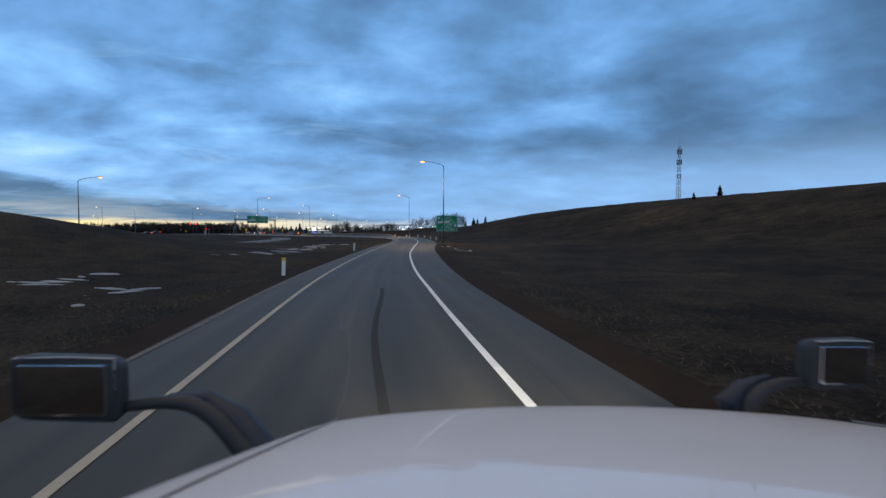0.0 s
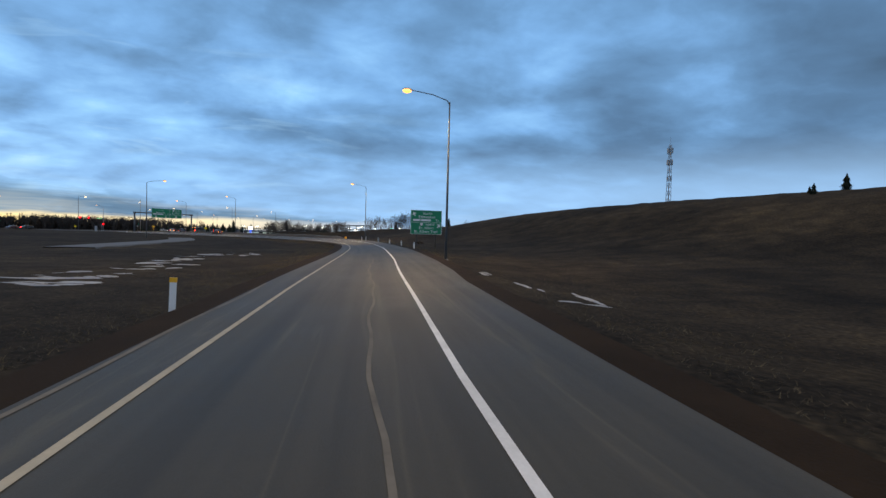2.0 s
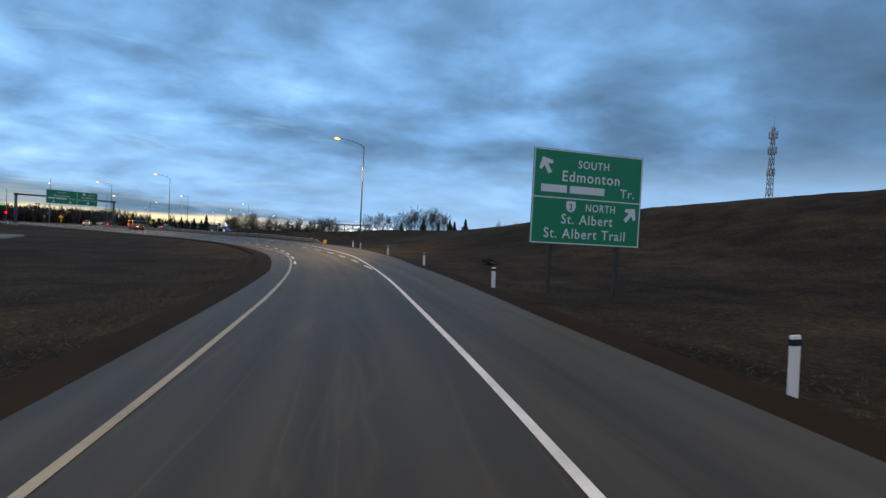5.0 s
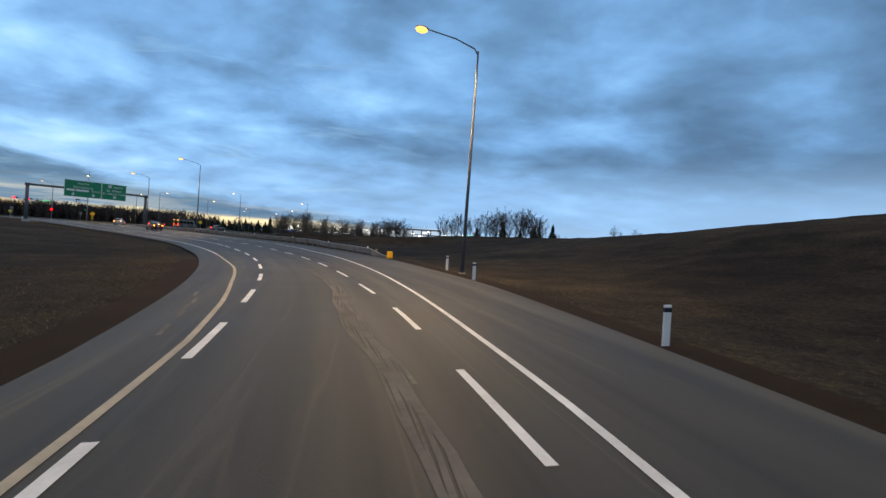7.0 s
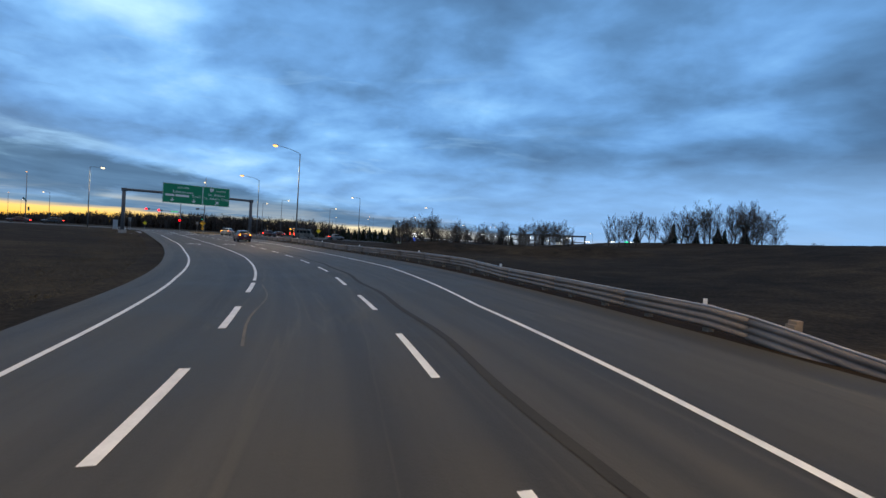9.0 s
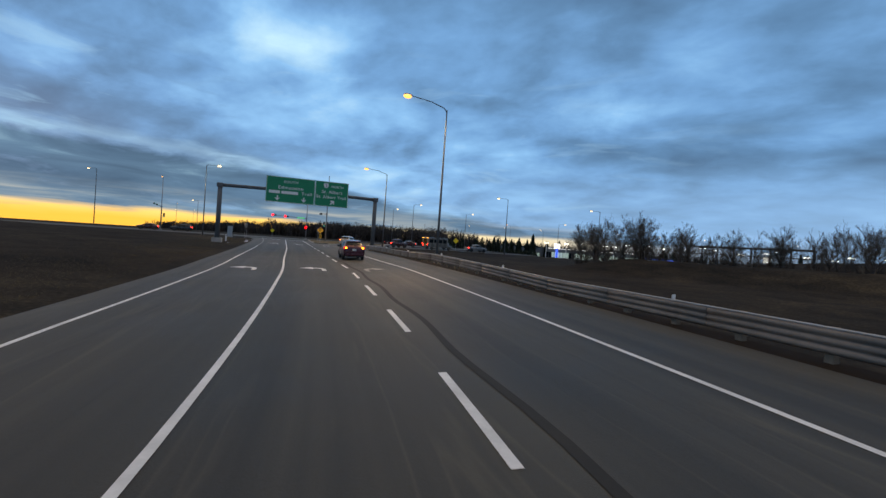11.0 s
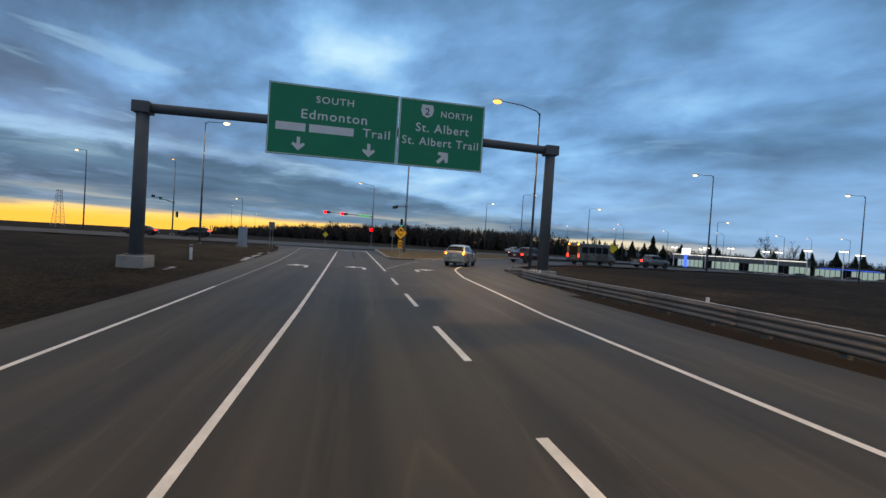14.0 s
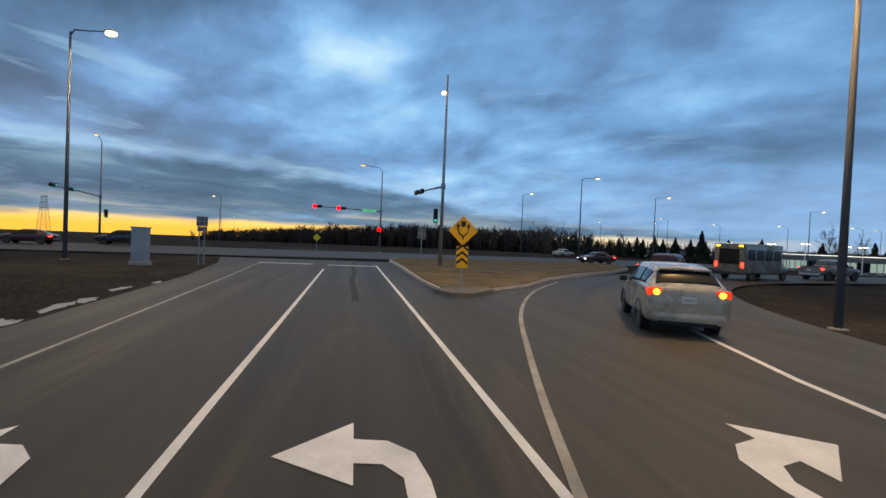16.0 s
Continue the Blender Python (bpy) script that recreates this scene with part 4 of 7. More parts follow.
for s, d in ((22.9, -4.9), (54.0, -5.35)):
    delineator(s, d, True, 2)
for s, d in ((104, 6.5), (116.7, 6.5), (129.0, 6.6), (141.8, 7.2), (154.8, 8.1), (161.4, 9.6), (276, -10.5)):
    delineator(s, d, False, -1.5)


def signboard(parent, name, w, h, x, z, mat=None):
    """A panel centred on x, its lower edge at z, face toward -y at y = 0, with a pale border."""
    p = part(name, box(bmesh.new(), x - w / 2, x + w / 2, 0, 0.05, z, z + h, 0.01), mat or M_GREEN, parent)
    return p


def border(parent, w, h, x, z, t=0.045, gap=0.03):
    bm = bmesh.new()
    for a, b, c, d in ((x - w / 2 + gap, x + w / 2 - gap, z + gap, z + gap + t), (x - w / 2 + gap, x + w / 2 - gap, z + h - gap - t, z + h - gap),
                       (x - w / 2 + gap, x - w / 2 + gap + t, z + gap + t, z + h - gap - t), (x + w / 2 - gap - t, x + w / 2 - gap, z + gap + t, z + h - gap - t)):
        box(bm, a, b, -0.004, 0.0, c, d)
    return part("border", bm, M_LEGEND, parent, "white border")


def arrow(parent, x, z, size, turn):
    pts = [(-0.12, -0.5), (0.12, -0.5), (0.12, 0.02), (0.40, -0.10), (0.47, 0.06), (0.0, 0.5), (-0.47, 0.06), (-0.40, -0.10), (-0.12, 0.02)]
    c, s = math.cos(radians(turn)), math.sin(radians(turn))
    bm = poly(bmesh.new(), [(size * (a * c - b * s), size * (a * s + b * c)) for a, b in pts], 0.003)
    ob = part("arrow", bm, M_LEGEND, parent)
    ob.matrix_local = pose(x, -0.007, z)
    return ob


def shield(parent, x, z, size):
    bm = poly(bmesh.new(), [(-0.42 * size, 0.5 * size), (-0.5 * size, 0.1 * size), (-0.36 * size, -0.32 * size), (0, -0.5 * size), (0.36 * size, -0.32 * size), (0.5 * size, 0.1 * size), (0.42 * size, 0.5 * size)], 0.003)
    ob = part("route_shield", bm, M_LEGEND, parent, "white route shield")
    ob.matrix_local = pose(x, -0.008, z)
    t = words("route_number", "2", size * 0.72, 0, -0.26 * size, ob, M_BLACK)
    return ob


def bars(parent, x0, widths, z, h, mat=None):
    """Plain bars standing for a line of lettering."""
    for w in widths:
        ob = part("legend_bar", box(bmesh.new(), x0, x0 + w, -0.006, 0, z, z + h), mat or M_LEGEND, parent)
        x0 += w + h * 0.45


def gantry():
    a, b = Vector((-118.95, 218.1)), Vector((-106.5, 236.0))
    c, way = (a + b) / 2, (b - a).normalized()
    half = (b - a).length / 2
    turn = math.degrees(math.atan2(way.y, way.x))
    root = thing("sign_gantry", pose(c.x, c.y, 0, 0, 0, turn), "grey steel overhead sign gantry spanning the ramp", "sign gantry")
    for x, base in ((-half, 0.4), (half, 0.7)):
        bm = box(bmesh.new(), x - 0.62, x + 0.62, -0.62, 0.62, -0.5, base, 0.05)
        part("footing", bm, M_CONC, root, "square concrete footing")
        bm = tube(bmesh.new(), [(x, 0, base - 0.02), (x, 0, 7.9)], [0.33, 0.29], 14)
        col = part("column", bm, M_POLE, root, smooth=True)
        bm = tube(bmesh.new(), [(x, 0, base), (x, 0, base + 0.06)], [0.5, 0.5], 14)
        part("base_plate", bm, M_POLE, col)
        part("cap", box(bmesh.new(), x - 0.40, x + 0.40, -0.38, 0.38, 7.5, 8.08, 0.06), M_POLE, col)
    bm = tube(bmesh.new(), [(-half, 0, 7.8), (0, 0, 7.95), (half, 0, 7.8)], [0.24, 0.24, 0.24], 14)
    part("beam", bm, M_POLE, root, smooth=True)
    w, h, x0, z0 = 11.6, 3.72, -4.95, 6.08
    wa = 6.75
    pa = signboard(root, "sign_panel", wa, h, x0 + wa / 2, z0)
    pa.location.y = -0.36
    tagged(pa, "green highway sign panel with white lettering")
    pb = signboard(root, "sign_panel", w - wa - 0.04, h, x0 + wa + 0.04 + (w - wa - 0.04) / 2, z0)
    pb.location.y = -0.36
    tagged(pb, "green highway sign panel with white lettering")
    for p, ww, xc in ((pa, wa, x0 + wa / 2), (pb, w - wa - 0.04, x0 + wa + 0.04 + (w - wa - 0.04) / 2)):
        border(p, ww, h, xc, z0)
    xa, xb = x0 + wa / 2, x0 + wa + (w - wa) / 2
    words("legend", "SOUTH", 0.50, xa, z0 + 2.86, pa, wide=1.95)
    words("legend", "Edmonton", 0.69, xa, z0 + 1.98, pa, wide=3.4)
    bars(pa, x0 + 0.42, (1.5, 2.3), z0 + 1.28, 0.42)
    words("legend", "Trail", 0.64, x0 + wa - 1.12, z0 + 1.32, pa, wide=1.45)
    arrow(pa, x0 + 1.6, z0 + 0.62, 0.72, 180)
    arrow(pa, x0 + 5.25, z0 + 0.62, 0.72, 180)
    shield(pb, xb - 0.85, z0 + 3.08, 0.72)
    words("legend", "NORTH", 0.48, xb + 0.80, z0 + 2.84, pb, wide=1.75)
    words("legend", "St. Albert", 0.66, xb + 0.05, z0 + 1.96, pb, wide=3.0)
    words("legend", "St. Albert Trail", 0.63, xb, z0 + 1.22, pb, wide=4.3)
    arrow(pb, xb + 0.15, z0 + 0.62, 0.82, -45)
    for x in (-3.6, -1.0, 1.9, 4.6, 6.0):
        bm = box(bmesh.new(), x - 0.06, x + 0.06, -0.31, -0.24, z0 + 0.1, z0 + h - 0.1)
        part("bracket", bm, M_STEEL, root)
    return root


gantry()


def guide_sign():
    turn, foot = 11.6, float(ground_z(np.array([-6.54]), np.array([117.46]))[0])
    root = thing("guide_sign", pose(-6.54, 117.46, foot, 0, 0, turn), "large green roadside guide sign on steel posts", "road sign")
    w, h, z = 5.51, 4.17, 2.17 - foot
    for x in (-1.7, 1.7):
        part("post", box(bmesh.new(), x - 0.09, x + 0.09, 0.055, 0.25, -0.4, z + h - 0.2, 0.01), M_POST, root)
    p = signboard(root, "sign_panel", w, h, 0, z)
    border(p, w, h, 0, z, 0.05, 0.02)
    part("divider", box(bmesh.new(), -w / 2 + 0.08, w / 2 - 0.08, -0.004, 0, z + 2.02, z + 2.07), M_LEGEND, p)
    arrow(p, -2.15, z + 3.45, 0.78, 30)
    words("legend", "SOUTH", 0.48, 0.2, z + 3.42, p, wide=1.55)
    words("legend", "Edmonton", 0.66, 0.1, z + 2.80, p, wide=2.9)
    bars(p, -2.35, (1.25, 1.75), z + 2.28, 0.33)
    words("legend", "Tr.", 0.56, 1.62, z + 2.26, p, align="LEFT")
    shield(p, -0.85, z + 1.68, 0.5)
    words("legend", "NORTH", 0.48, 0.65, z + 1.52, p, wide=1.5)
    arrow(p, 2.2, z + 1.5, 0.78, -40)
    words("legend", "St. Albert", 0.62, 0.0, z + 0.92, p, wide=2.6)
    words("legend", "St. Albert Trail", 0.62, -0.05, z + 0.28, p, wide=4.1)


guide_sign()


def island_sign():
    root = thing("island_sign", pose(-124.87, 240.35, 0.2, 0, 0, 47), "yellow diamond divided road sign with chevron board below", "road sign")
    part("post", box(bmesh.new(), -0.035, 0.035, 0.03, 0.10, -0.3, 2.95, 0.006), M_STEEL, root)
    r = 0.60
    dia = part("diamond", poly(bmesh.new(), [(0, 1.75), (r, 1.75 + r), (0, 1.75 + 2 * r), (-r, 1.75 + r)], 0.02), M_SIGNYEL, root, "yellow diamond panel")
    bm = bmesh.new()
    for sx in (-1, 1):
        tube(bm, [(0, 0, 2.0), (0, 0, 2.12), (sx * 0.17, 0, 2.26), (sx * 0.21, 0, 2.42), (sx * 0.21, 0, 2.52)], 0.028, 4)
    sym = part("symbol", bm, M_BLACK, dia, "black fork of two arrows")
    for sx in (-1, 1):
        ah = part("arrow_head", poly(bmesh.new(), [(sx * 0.21 - 0.08, 2.5), (sx * 0.21 + 0.08, 2.5), (sx * 0.21, 2.66)], 0.004), M_BLACK, dia)
        ah.location.y = -0.006
    nose = part("island_symbol", poly(bmesh.new(), [(-0.09, 2.74), (0.09, 2.74), (0.11, 2.60), (0.05, 2.50), (-0.05, 2.50), (-0.11, 2.60)], 0.004), M_BLACK, dia)
    nose.location.y = -0.006
    brd = part("chevron_board", box(bmesh.new(), -0.24, 0.24, 0, 0.02, 0.85, 1.72, 0.006), M_SIGNYEL, root, "yellow chevron board")
    for k in range(3):
        z = 1.02 + 0.27 * k
        ch = part("chevron", poly(bmesh.new(), [(-0.23, z - 0.04), (0, z + 0.14), (0.23, z - 0.04), (0.23, z + 0.07), (0, z + 0.25), (-0.23, z + 0.07)], 0.003), M_BLACK, brd)
        ch.location.y = -0.005


island_sign()


def small_diamond(x, y, z, turn, size=0.42, back=False):
    g = float(ground_z(np.array([x]), np.array([y]))[0])
    root = thing("warning_sign", pose(x, y, g, 0, 0, turn), "small yellow diamond warning sign on a thin post", "road sign")
    part("post", box(bmesh.new(), -0.03, 0.03, 0.02, 0.08, -0.3, z - g, 0.005), M_STEEL, root)
    zz = z - g - size
    part("panel", poly(bmesh.new(), [(0, zz - size), (size, zz), (0, zz + size), (-size, zz)], 0.015), M_LEMON, root)


small_diamond(-173.8, 261.5, 2.3, 50, 0.6)
small_diamond(-121.6, 280.2, 3.2, 10, 0.75)


def housing(root, x, y, z, lit, name="signal_head"):
    """A three-lens head facing -y."""
    bd = part(name, box(bmesh.new(), x - 0.17, x + 0.17, y - 0.12, y + 0.12, z - 0.55, z + 0.55, 0.03), M_BLACK, root, "black traffic signal head")
    for k in range(3):
        zc = z + 0.36 - 0.36 * k
        bm = bmesh.new()
        hot, go = lit and k == 0, not lit and k == 2
        # the lit red lens is drawn wider than its head to imitate glare
        ballish(bm, (x, y - 0.12, zc), (0.30, 0.05, 0.30) if hot else (0.12, 0.035, 0.12), 12)
        part("lens", bm, M_RED if hot else M_GO if go else M_LENSOFF, bd, "glowing red lens, oversized to stand for its glare" if hot else "lit green lens" if go else "", True)
        bm = bmesh.new()
        tube(bm, [(x, y - 0.12, zc + 0.06), (x, y - 0.30, zc + 0.06)], [0.15, 0.14], 10, False)
        part("visor", bm, M_BLACK, bd)
    return bd


def flat_head(root, x, y, z, lit):
    """A head lying along the arm, lenses facing -y, red at the outer end."""
    bd = part("signal_head", box(bmesh.new(), x - 0.6, x + 0.6, y - 0.12, y + 0.12, z - 0.2, z + 0.2, 0.03), M_BLACK, root, "black traffic signal head")
    for k in range(3):
        xc = x - 0.38 + 0.38 * k
        hot, go = lit and k == 0, lit is False and k == 2
        bm = bmesh.new()
        # here too the red lens is swelled to imitate its glare
        ballish(bm, (xc, y - 0.12, z), (0.30, 0.05, 0.30) if hot else (0.12, 0.03, 0.12), 12)
        part("lens", bm, M_RED if hot else M_GO if go else M_LENSOFF, bd, "glowing red lens, oversized to stand for its glare" if hot else "lit green lens" if go else "", True)


def signal_mast(x, y, turn, top, arm_z, arm_len, heads, side_head=None, lamp=None, label="", lit=True, plate=None, side=(-0.12, -0.05, 0), reach=2.4, dark=False):
    """A signal pole; the arm runs along local -x; the heads hang along it."""
    g = float(ground_z(np.array([x]), np.array([y]))[0])
    root = thing("traffic_signal", pose(x, y, g, 0, 0, turn), label, "traffic signal", "traffic signals")
    part("footing", box(bmesh.new(), -0.35, 0.35, -0.35, 0.35, -0.3, 0.2, 0.04), M_CONC, root)
    part("pole", tube(bmesh.new(), [(0, 0, 0), (0, 0, arm_z), (0, 0, top)], [0.15, 0.12, 0.07], 10), M_STEEL, root, smooth=True)
    part("arm", tube(bmesh.new(), [(0, 0, arm_z), (-arm_len * 0.5, 0, arm_z + 0.22), (-arm_len, 0, arm_z + 0.35)], [0.09, 0.075, 0.055], 8), M_STEEL, root, smooth=True)
    part("collar", tube(bmesh.new(), [(0, 0, arm_z - 0.2), (0, 0, arm_z + 0.2)], [0.19, 0.19], 10), M_STEEL, root)
    for hx in heads:
        flat_head(root, -hx, -0.16, arm_z + 0.36 * hx / arm_len, None if dark else lit)
    if side_head:
        housing(root, 0, 0, side_head, lit).matrix_local = pose(side[0], side[1], 0, 0, 0, side[2])
    if lamp:
        part("lamp_arm", tube(bmesh.new(), [(0, 0, top), (-0.3, 0, top + 0.4), (-reach, 0, top + 0.75)], 0.04, 6), M_POLE, root)
        hd = part("lamp_head", ballish(bmesh.new(), (-reach - 0.3, 0, top + 0.78), (0.4, 0.17, 0.11), 8), M_ALU, root, smooth=True)
        part("lens", ballish(bmesh.new(), (-reach - 0.32, 0, top + 0.68), (0.32, 0.18, 0.11), 8), M_WARM if lamp == "warm" else M_COOL, hd, "glowing lens", True)
    if plate:
        pl = part("street_name_sign", box(bmesh.new(), plate - 0.95, plate + 0.95, -0.2, -0.17, arm_z - 0.1, arm_z + 0.24, 0.005), M_BLADE, root, "lit green street name blade")
        part("legend_bar", box(bmesh.new(), plate - 0.75, plate + 0.75, -0.206, -0.2, arm_z + 0.0, arm_z + 0.14), M_LEGEND, pl)
    return root


signal_mast(-163.6, 265.6, 50, 11.6, 5.9, 9.2, (5.45, 8.74), 2.98, "warm", "far side traffic signal mast with red lights and green name blade", True, -1.6)
signal_mast(-137.35, 251.58, -29.6, 15.0, 6.4, 9.7, (6.9, 9.0), 4.1, None, "tall grey signal mast on the island, lamp at its top", False, None, (-0.10, -0.48, 75), dark=True)
signal_mast(-186.8, 237.0, 150.6, 13.1, 6.0, 12.1, (7.8, 11.4), 3.8, "warm", "traffic signal mast with long arm and lamp across the street", False, None, (0.25, -0.6, -105), 1.3)
bm = ballish(bmesh.new(), (0, 0, 0), (0.2, 0.36, 0.13), 8)
mast_lamp = tagged(make("mast_lamp", bm, M_COOL, True), "glowing white lamp head clamped to the island mast", "lamp")
mast_lamp.matrix_world = pose(-137.55, 251.42, 13.5, 0, 0, 60)


def cabinet(x, y, turn, w, d, h, label, mat):
    g = float(ground_z(np.array([x]), np.array([y]))[0])
    root = thing("utility_cabinet", pose(x, y, g, 0, 0, turn), label, "cabinet")
    part("plinth", box(bmesh.new(), -w * 0.62, w * 0.62, -d * 0.62, d * 0.62, -0.3, 0.22, 0.03), M_CONC, root)
    bd = part("body", box(bmesh.new(), -w / 2, w / 2, -d / 2, d / 2, 0.22, h, 0.025), mat, root)
    part("door", box(bmesh.new(), -w / 2 + 0.06, w / 2 - 0.06, -d / 2 - 0.02, -d / 2, 0.32, h - 0.12, 0.008), mat, bd)
    part("roof", box(bmesh.new(), -w / 2 - 0.04, w / 2 + 0.04, -d / 2 - 0.04, d / 2 + 0.04, h - 0.01, h + 0.06, 0.015), mat, bd)


cabinet(-144.1, 233.2, 44, 0.82, 0.5, 2.2, "grey steel signal control cabinet on a concrete plinth", M_ALU)


def back_sign(x, y, top, turn, posts, boards):
    """The bare back of small road signs: boards are (left, right, drop of the upper edge, height)."""
    g = float(ground_z(np.array([x]), np.array([y]))[0])
    root = thing("road_sign", pose(x, y, g, 0, 0, turn), "bare grey aluminium back of small road signs on a post", "road sign")
    for dx in posts:
        part("post", box(bmesh.new(), dx - 0.03, dx + 0.03, -0.06, 0, -0.3, top - g - 0.04, 0.005), M_STEEL, root)
    for a, b, drop, h in boards:
        bd = part("panel", box(bmesh.new(), a, b, 0.002, 0.022, top - g - drop - h, top - g - drop, 0.006), M_SIGNBACK, root)
        part("stiffener", box(bmesh.new(), a + 0.05, b - 0.05, -0.02, 0.002, top - g - drop - h * 0.55, top - g - drop - h * 0.45, 0.004), M_STEEL, bd)


back_sign(-144.05, 236.5, 2.98, 62, (-0.14, 0.16), [(-0.33, 0.33, 0.0, 0.62), (-0.27, 0.30, 0.65, 0.30)])
back_sign(-137.2, 249.4, 2.98, 40, (0.0,), [(-0.31, -0.02, 0.0, 0.82), (0.03, 0.32, 0.03, 0.84)])


def guardrail():
    root = thing("guardrail", pose(0, 0, 0), "weathered steel guardrail of stacked corrugated beams on timber posts", "guardrail")
    ends = (171.0, 274.6)
    ss = np.arange(ends[0], ends[1], 0.95)
    # three rounded ribs; the rolled lip on top is coloured pale as a sky highlight
    wave = [(0.0, 0.02), (-0.03, -0.035), (-0.10, -0.06), (-0.155, -0.03), (-0.185, 0.02), (-0.215, -0.03), (-0.27, -0.06), (-0.325, -0.03), (-0.355, 0.02), (-0.385, -0.03), (-0.44, -0.06), (-0.495, -0.035), (-0.52, 0.02)]

    def base(s):
        d = float(RAIL_LINE(s))
        return d, float(BANKING(s) * d + RAIL_TOP(s))

    cuts = list(range(0, len(ss) - 1, 4)) + [len(ss) - 1]
    for a, b in zip(cuts, cuts[1:]):
        vs, n = [], len(wave)
        for i in range(a, b + 1):
            d, top = base(ss[i])
            dip = 0.5 * (1 - ease((ss[i] - ends[0]) / 5)) + 0.25 * ease((ss[i] - 270) / 4.5)
            lap = 0.006 if i == b else 0.0
            for h, o in wave:
                x, y = at(ss[i] + lap * 20, d + o + lap)
                vs.append((x, y, top + h - dip))
        fs = [(i * n + k, i * n + k + 1, (i + 1) * n + k + 1, (i + 1) * n + k) for i in range(b - a) for k in range(n - 1)]
        ob = raw("beam", vs, fs, M_RAIL, True)
        ob.parent = root
        sol = ob.modifiers.new("thick", "SOLIDIFY")
        sol.thickness = 0.006
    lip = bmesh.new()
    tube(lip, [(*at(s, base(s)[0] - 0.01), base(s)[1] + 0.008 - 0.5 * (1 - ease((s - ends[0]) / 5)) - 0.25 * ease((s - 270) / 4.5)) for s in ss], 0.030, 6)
    part("top_lip", lip, M_LIP, root, "upper edge coloured pale as a sky highlight", True)
    for k, s in enumerate(np.arange(174, 274, 1.9)):
        d, top = base(s)
        x, y = at(s, d + 0.15)
        blk = part("block", box(bmesh.new(), -0.075, 0.075, -0.10, 0.10, -0.42, -0.06, 0.012), M_WOODPOST, root)
        blk.matrix_local = pose(*at(s, d + 0.08), top, 0, 0, heading(s))
        p = part("post", box(bmesh.new(), -0.09, 0.09, -0.09, 0.09, -1.25, 0.02, 0.015), M_WOODPOST, root)
        p.matrix_local = pose(x, y, top, 0.8 * math.sin(k * 1.7), 0.9 * math.sin(k * 2.3), heading(s))
    for s in np.arange(176, 274, 11.4):
        d, top = base(s)
        x, y = at(s, d + 0.10)
        p = part("reflector", box(bmesh.new(), -0.06, 0.06, -0.012, 0.012, -0.05, 0.16, 0.004), M_LEGEND, root, "white reflector tab")
        p.matrix_local = pose(x, y, top, 0, 0, heading(s))
    # bright end piece
    d, top = base(170.4)
    x, y = at(170.4, d - 0.1)
    e = part("end_terminal", box(bmesh.new(), -0.26, 0.26, -0.07, 0.07, -0.62, 0.0, 0.06), M_SIGNYEL, root, "bright yellow end terminal")
    e.matrix_local = pose(x, y, top - 0.02, 0, 0, heading(171))


guardrail()


def floor_at(x, y):
    return float(ground_z(np.array([x]), np.array([y]))[0])


def road_at(x, y):
    return float(paved_z(np.array([x]), np.array([y]))[0])


# ---------------------------------------------------------------- vehicles
def lerp(a, b, t):
    return tuple(p + (q - p) * t for p, q in zip(a, b))


def ring(st):
    y, zb, zs, zt, w, wt = st
    half = [(0, zb), (w * 0.80, zb), (w * 0.97, zb + 0.10), (w, zb + (zs - zb) * 0.45), (w * 0.995, zb + (zs - zb) * 0.8), (w * 0.975, zs),
            (wt, zt - 0.05), (wt * 0.86, zt - 0.008), (wt * 0.45, zt + 0.008), (0, zt + 0.012)]
    right = [(x, y, z) for x, z in half]
    left = [(-x, y, z) for x, z in half[1:-1]][::-1]
    return right + left


def blend(u):
    """Weights of four neighbours, half passing through them and half smoothing."""
    t, t2, t3 = u, u * u, u * u * u
    a = np.array([-t3 + 2 * t2 - t, 3 * t3 - 5 * t2 + 2, -3 * t3 + 4 * t2 + t, t3 - t2]) / 2
    b = np.array([(1 - t) ** 3, 3 * t3 - 6 * t2 + 4, -3 * t3 + 3 * t2 + 3 * t + 1, t3]) / 6
    return 0.55 * a + 0.45 * b


def skin(stations):
    """Smooth body surface: u runs over the stations, v from sill (0) over the right side and roof (9) to the left sill (18)."""
    rows = np.array([ring(s)[:10] for s in stations])
    n = len(rows)

    def spot(u, v):
        side = 1.0
        if v > 9:
            v, side = 18 - v, -1.0
        iu, iv = min(int(u), n - 2), min(int(v), 8)
        wu, wv = blend(u - iu), blend(v - iv)
        p = np.zeros(3)
        for a in range(4):
            r = rows[min(max(iu + a - 1, 0), n - 1)]
            for b in range(4):
                k = iv + b - 1
                q = r[abs(k)] if k <= 9 else r[18 - k]
                flip = -1.0 if k < 0 or k > 9 else 1.0
                p += wu[a] * wv[b] * q * (flip, 1, 1)
        return Vector((p[0] * side, p[1], p[2]))
    return spot, n


def hull(stations):
    """A closed car body skinned over cross sections."""
    spot, n = skin(stations)
    bm = bmesh.new()
    vs = np.linspace(0, 18, 49)[:-1]
    rings = [[bm.verts.new(spot(u, v)) for v in vs] for u in np.linspace(0, n - 1, (n - 1) * 4 + 1)]
    m = len(vs)
    for a, b in zip(rings, rings[1:]):
        for k in range(m):
            bm.faces.new((a[k], a[(k + 1) % m], b[(k + 1) % m], b[k]))
    bm.faces.new(rings[0][::-1])
    bm.faces.new(rings[-1])
    bmesh.ops.recalc_face_normals(bm, faces=bm.faces)
    return bm


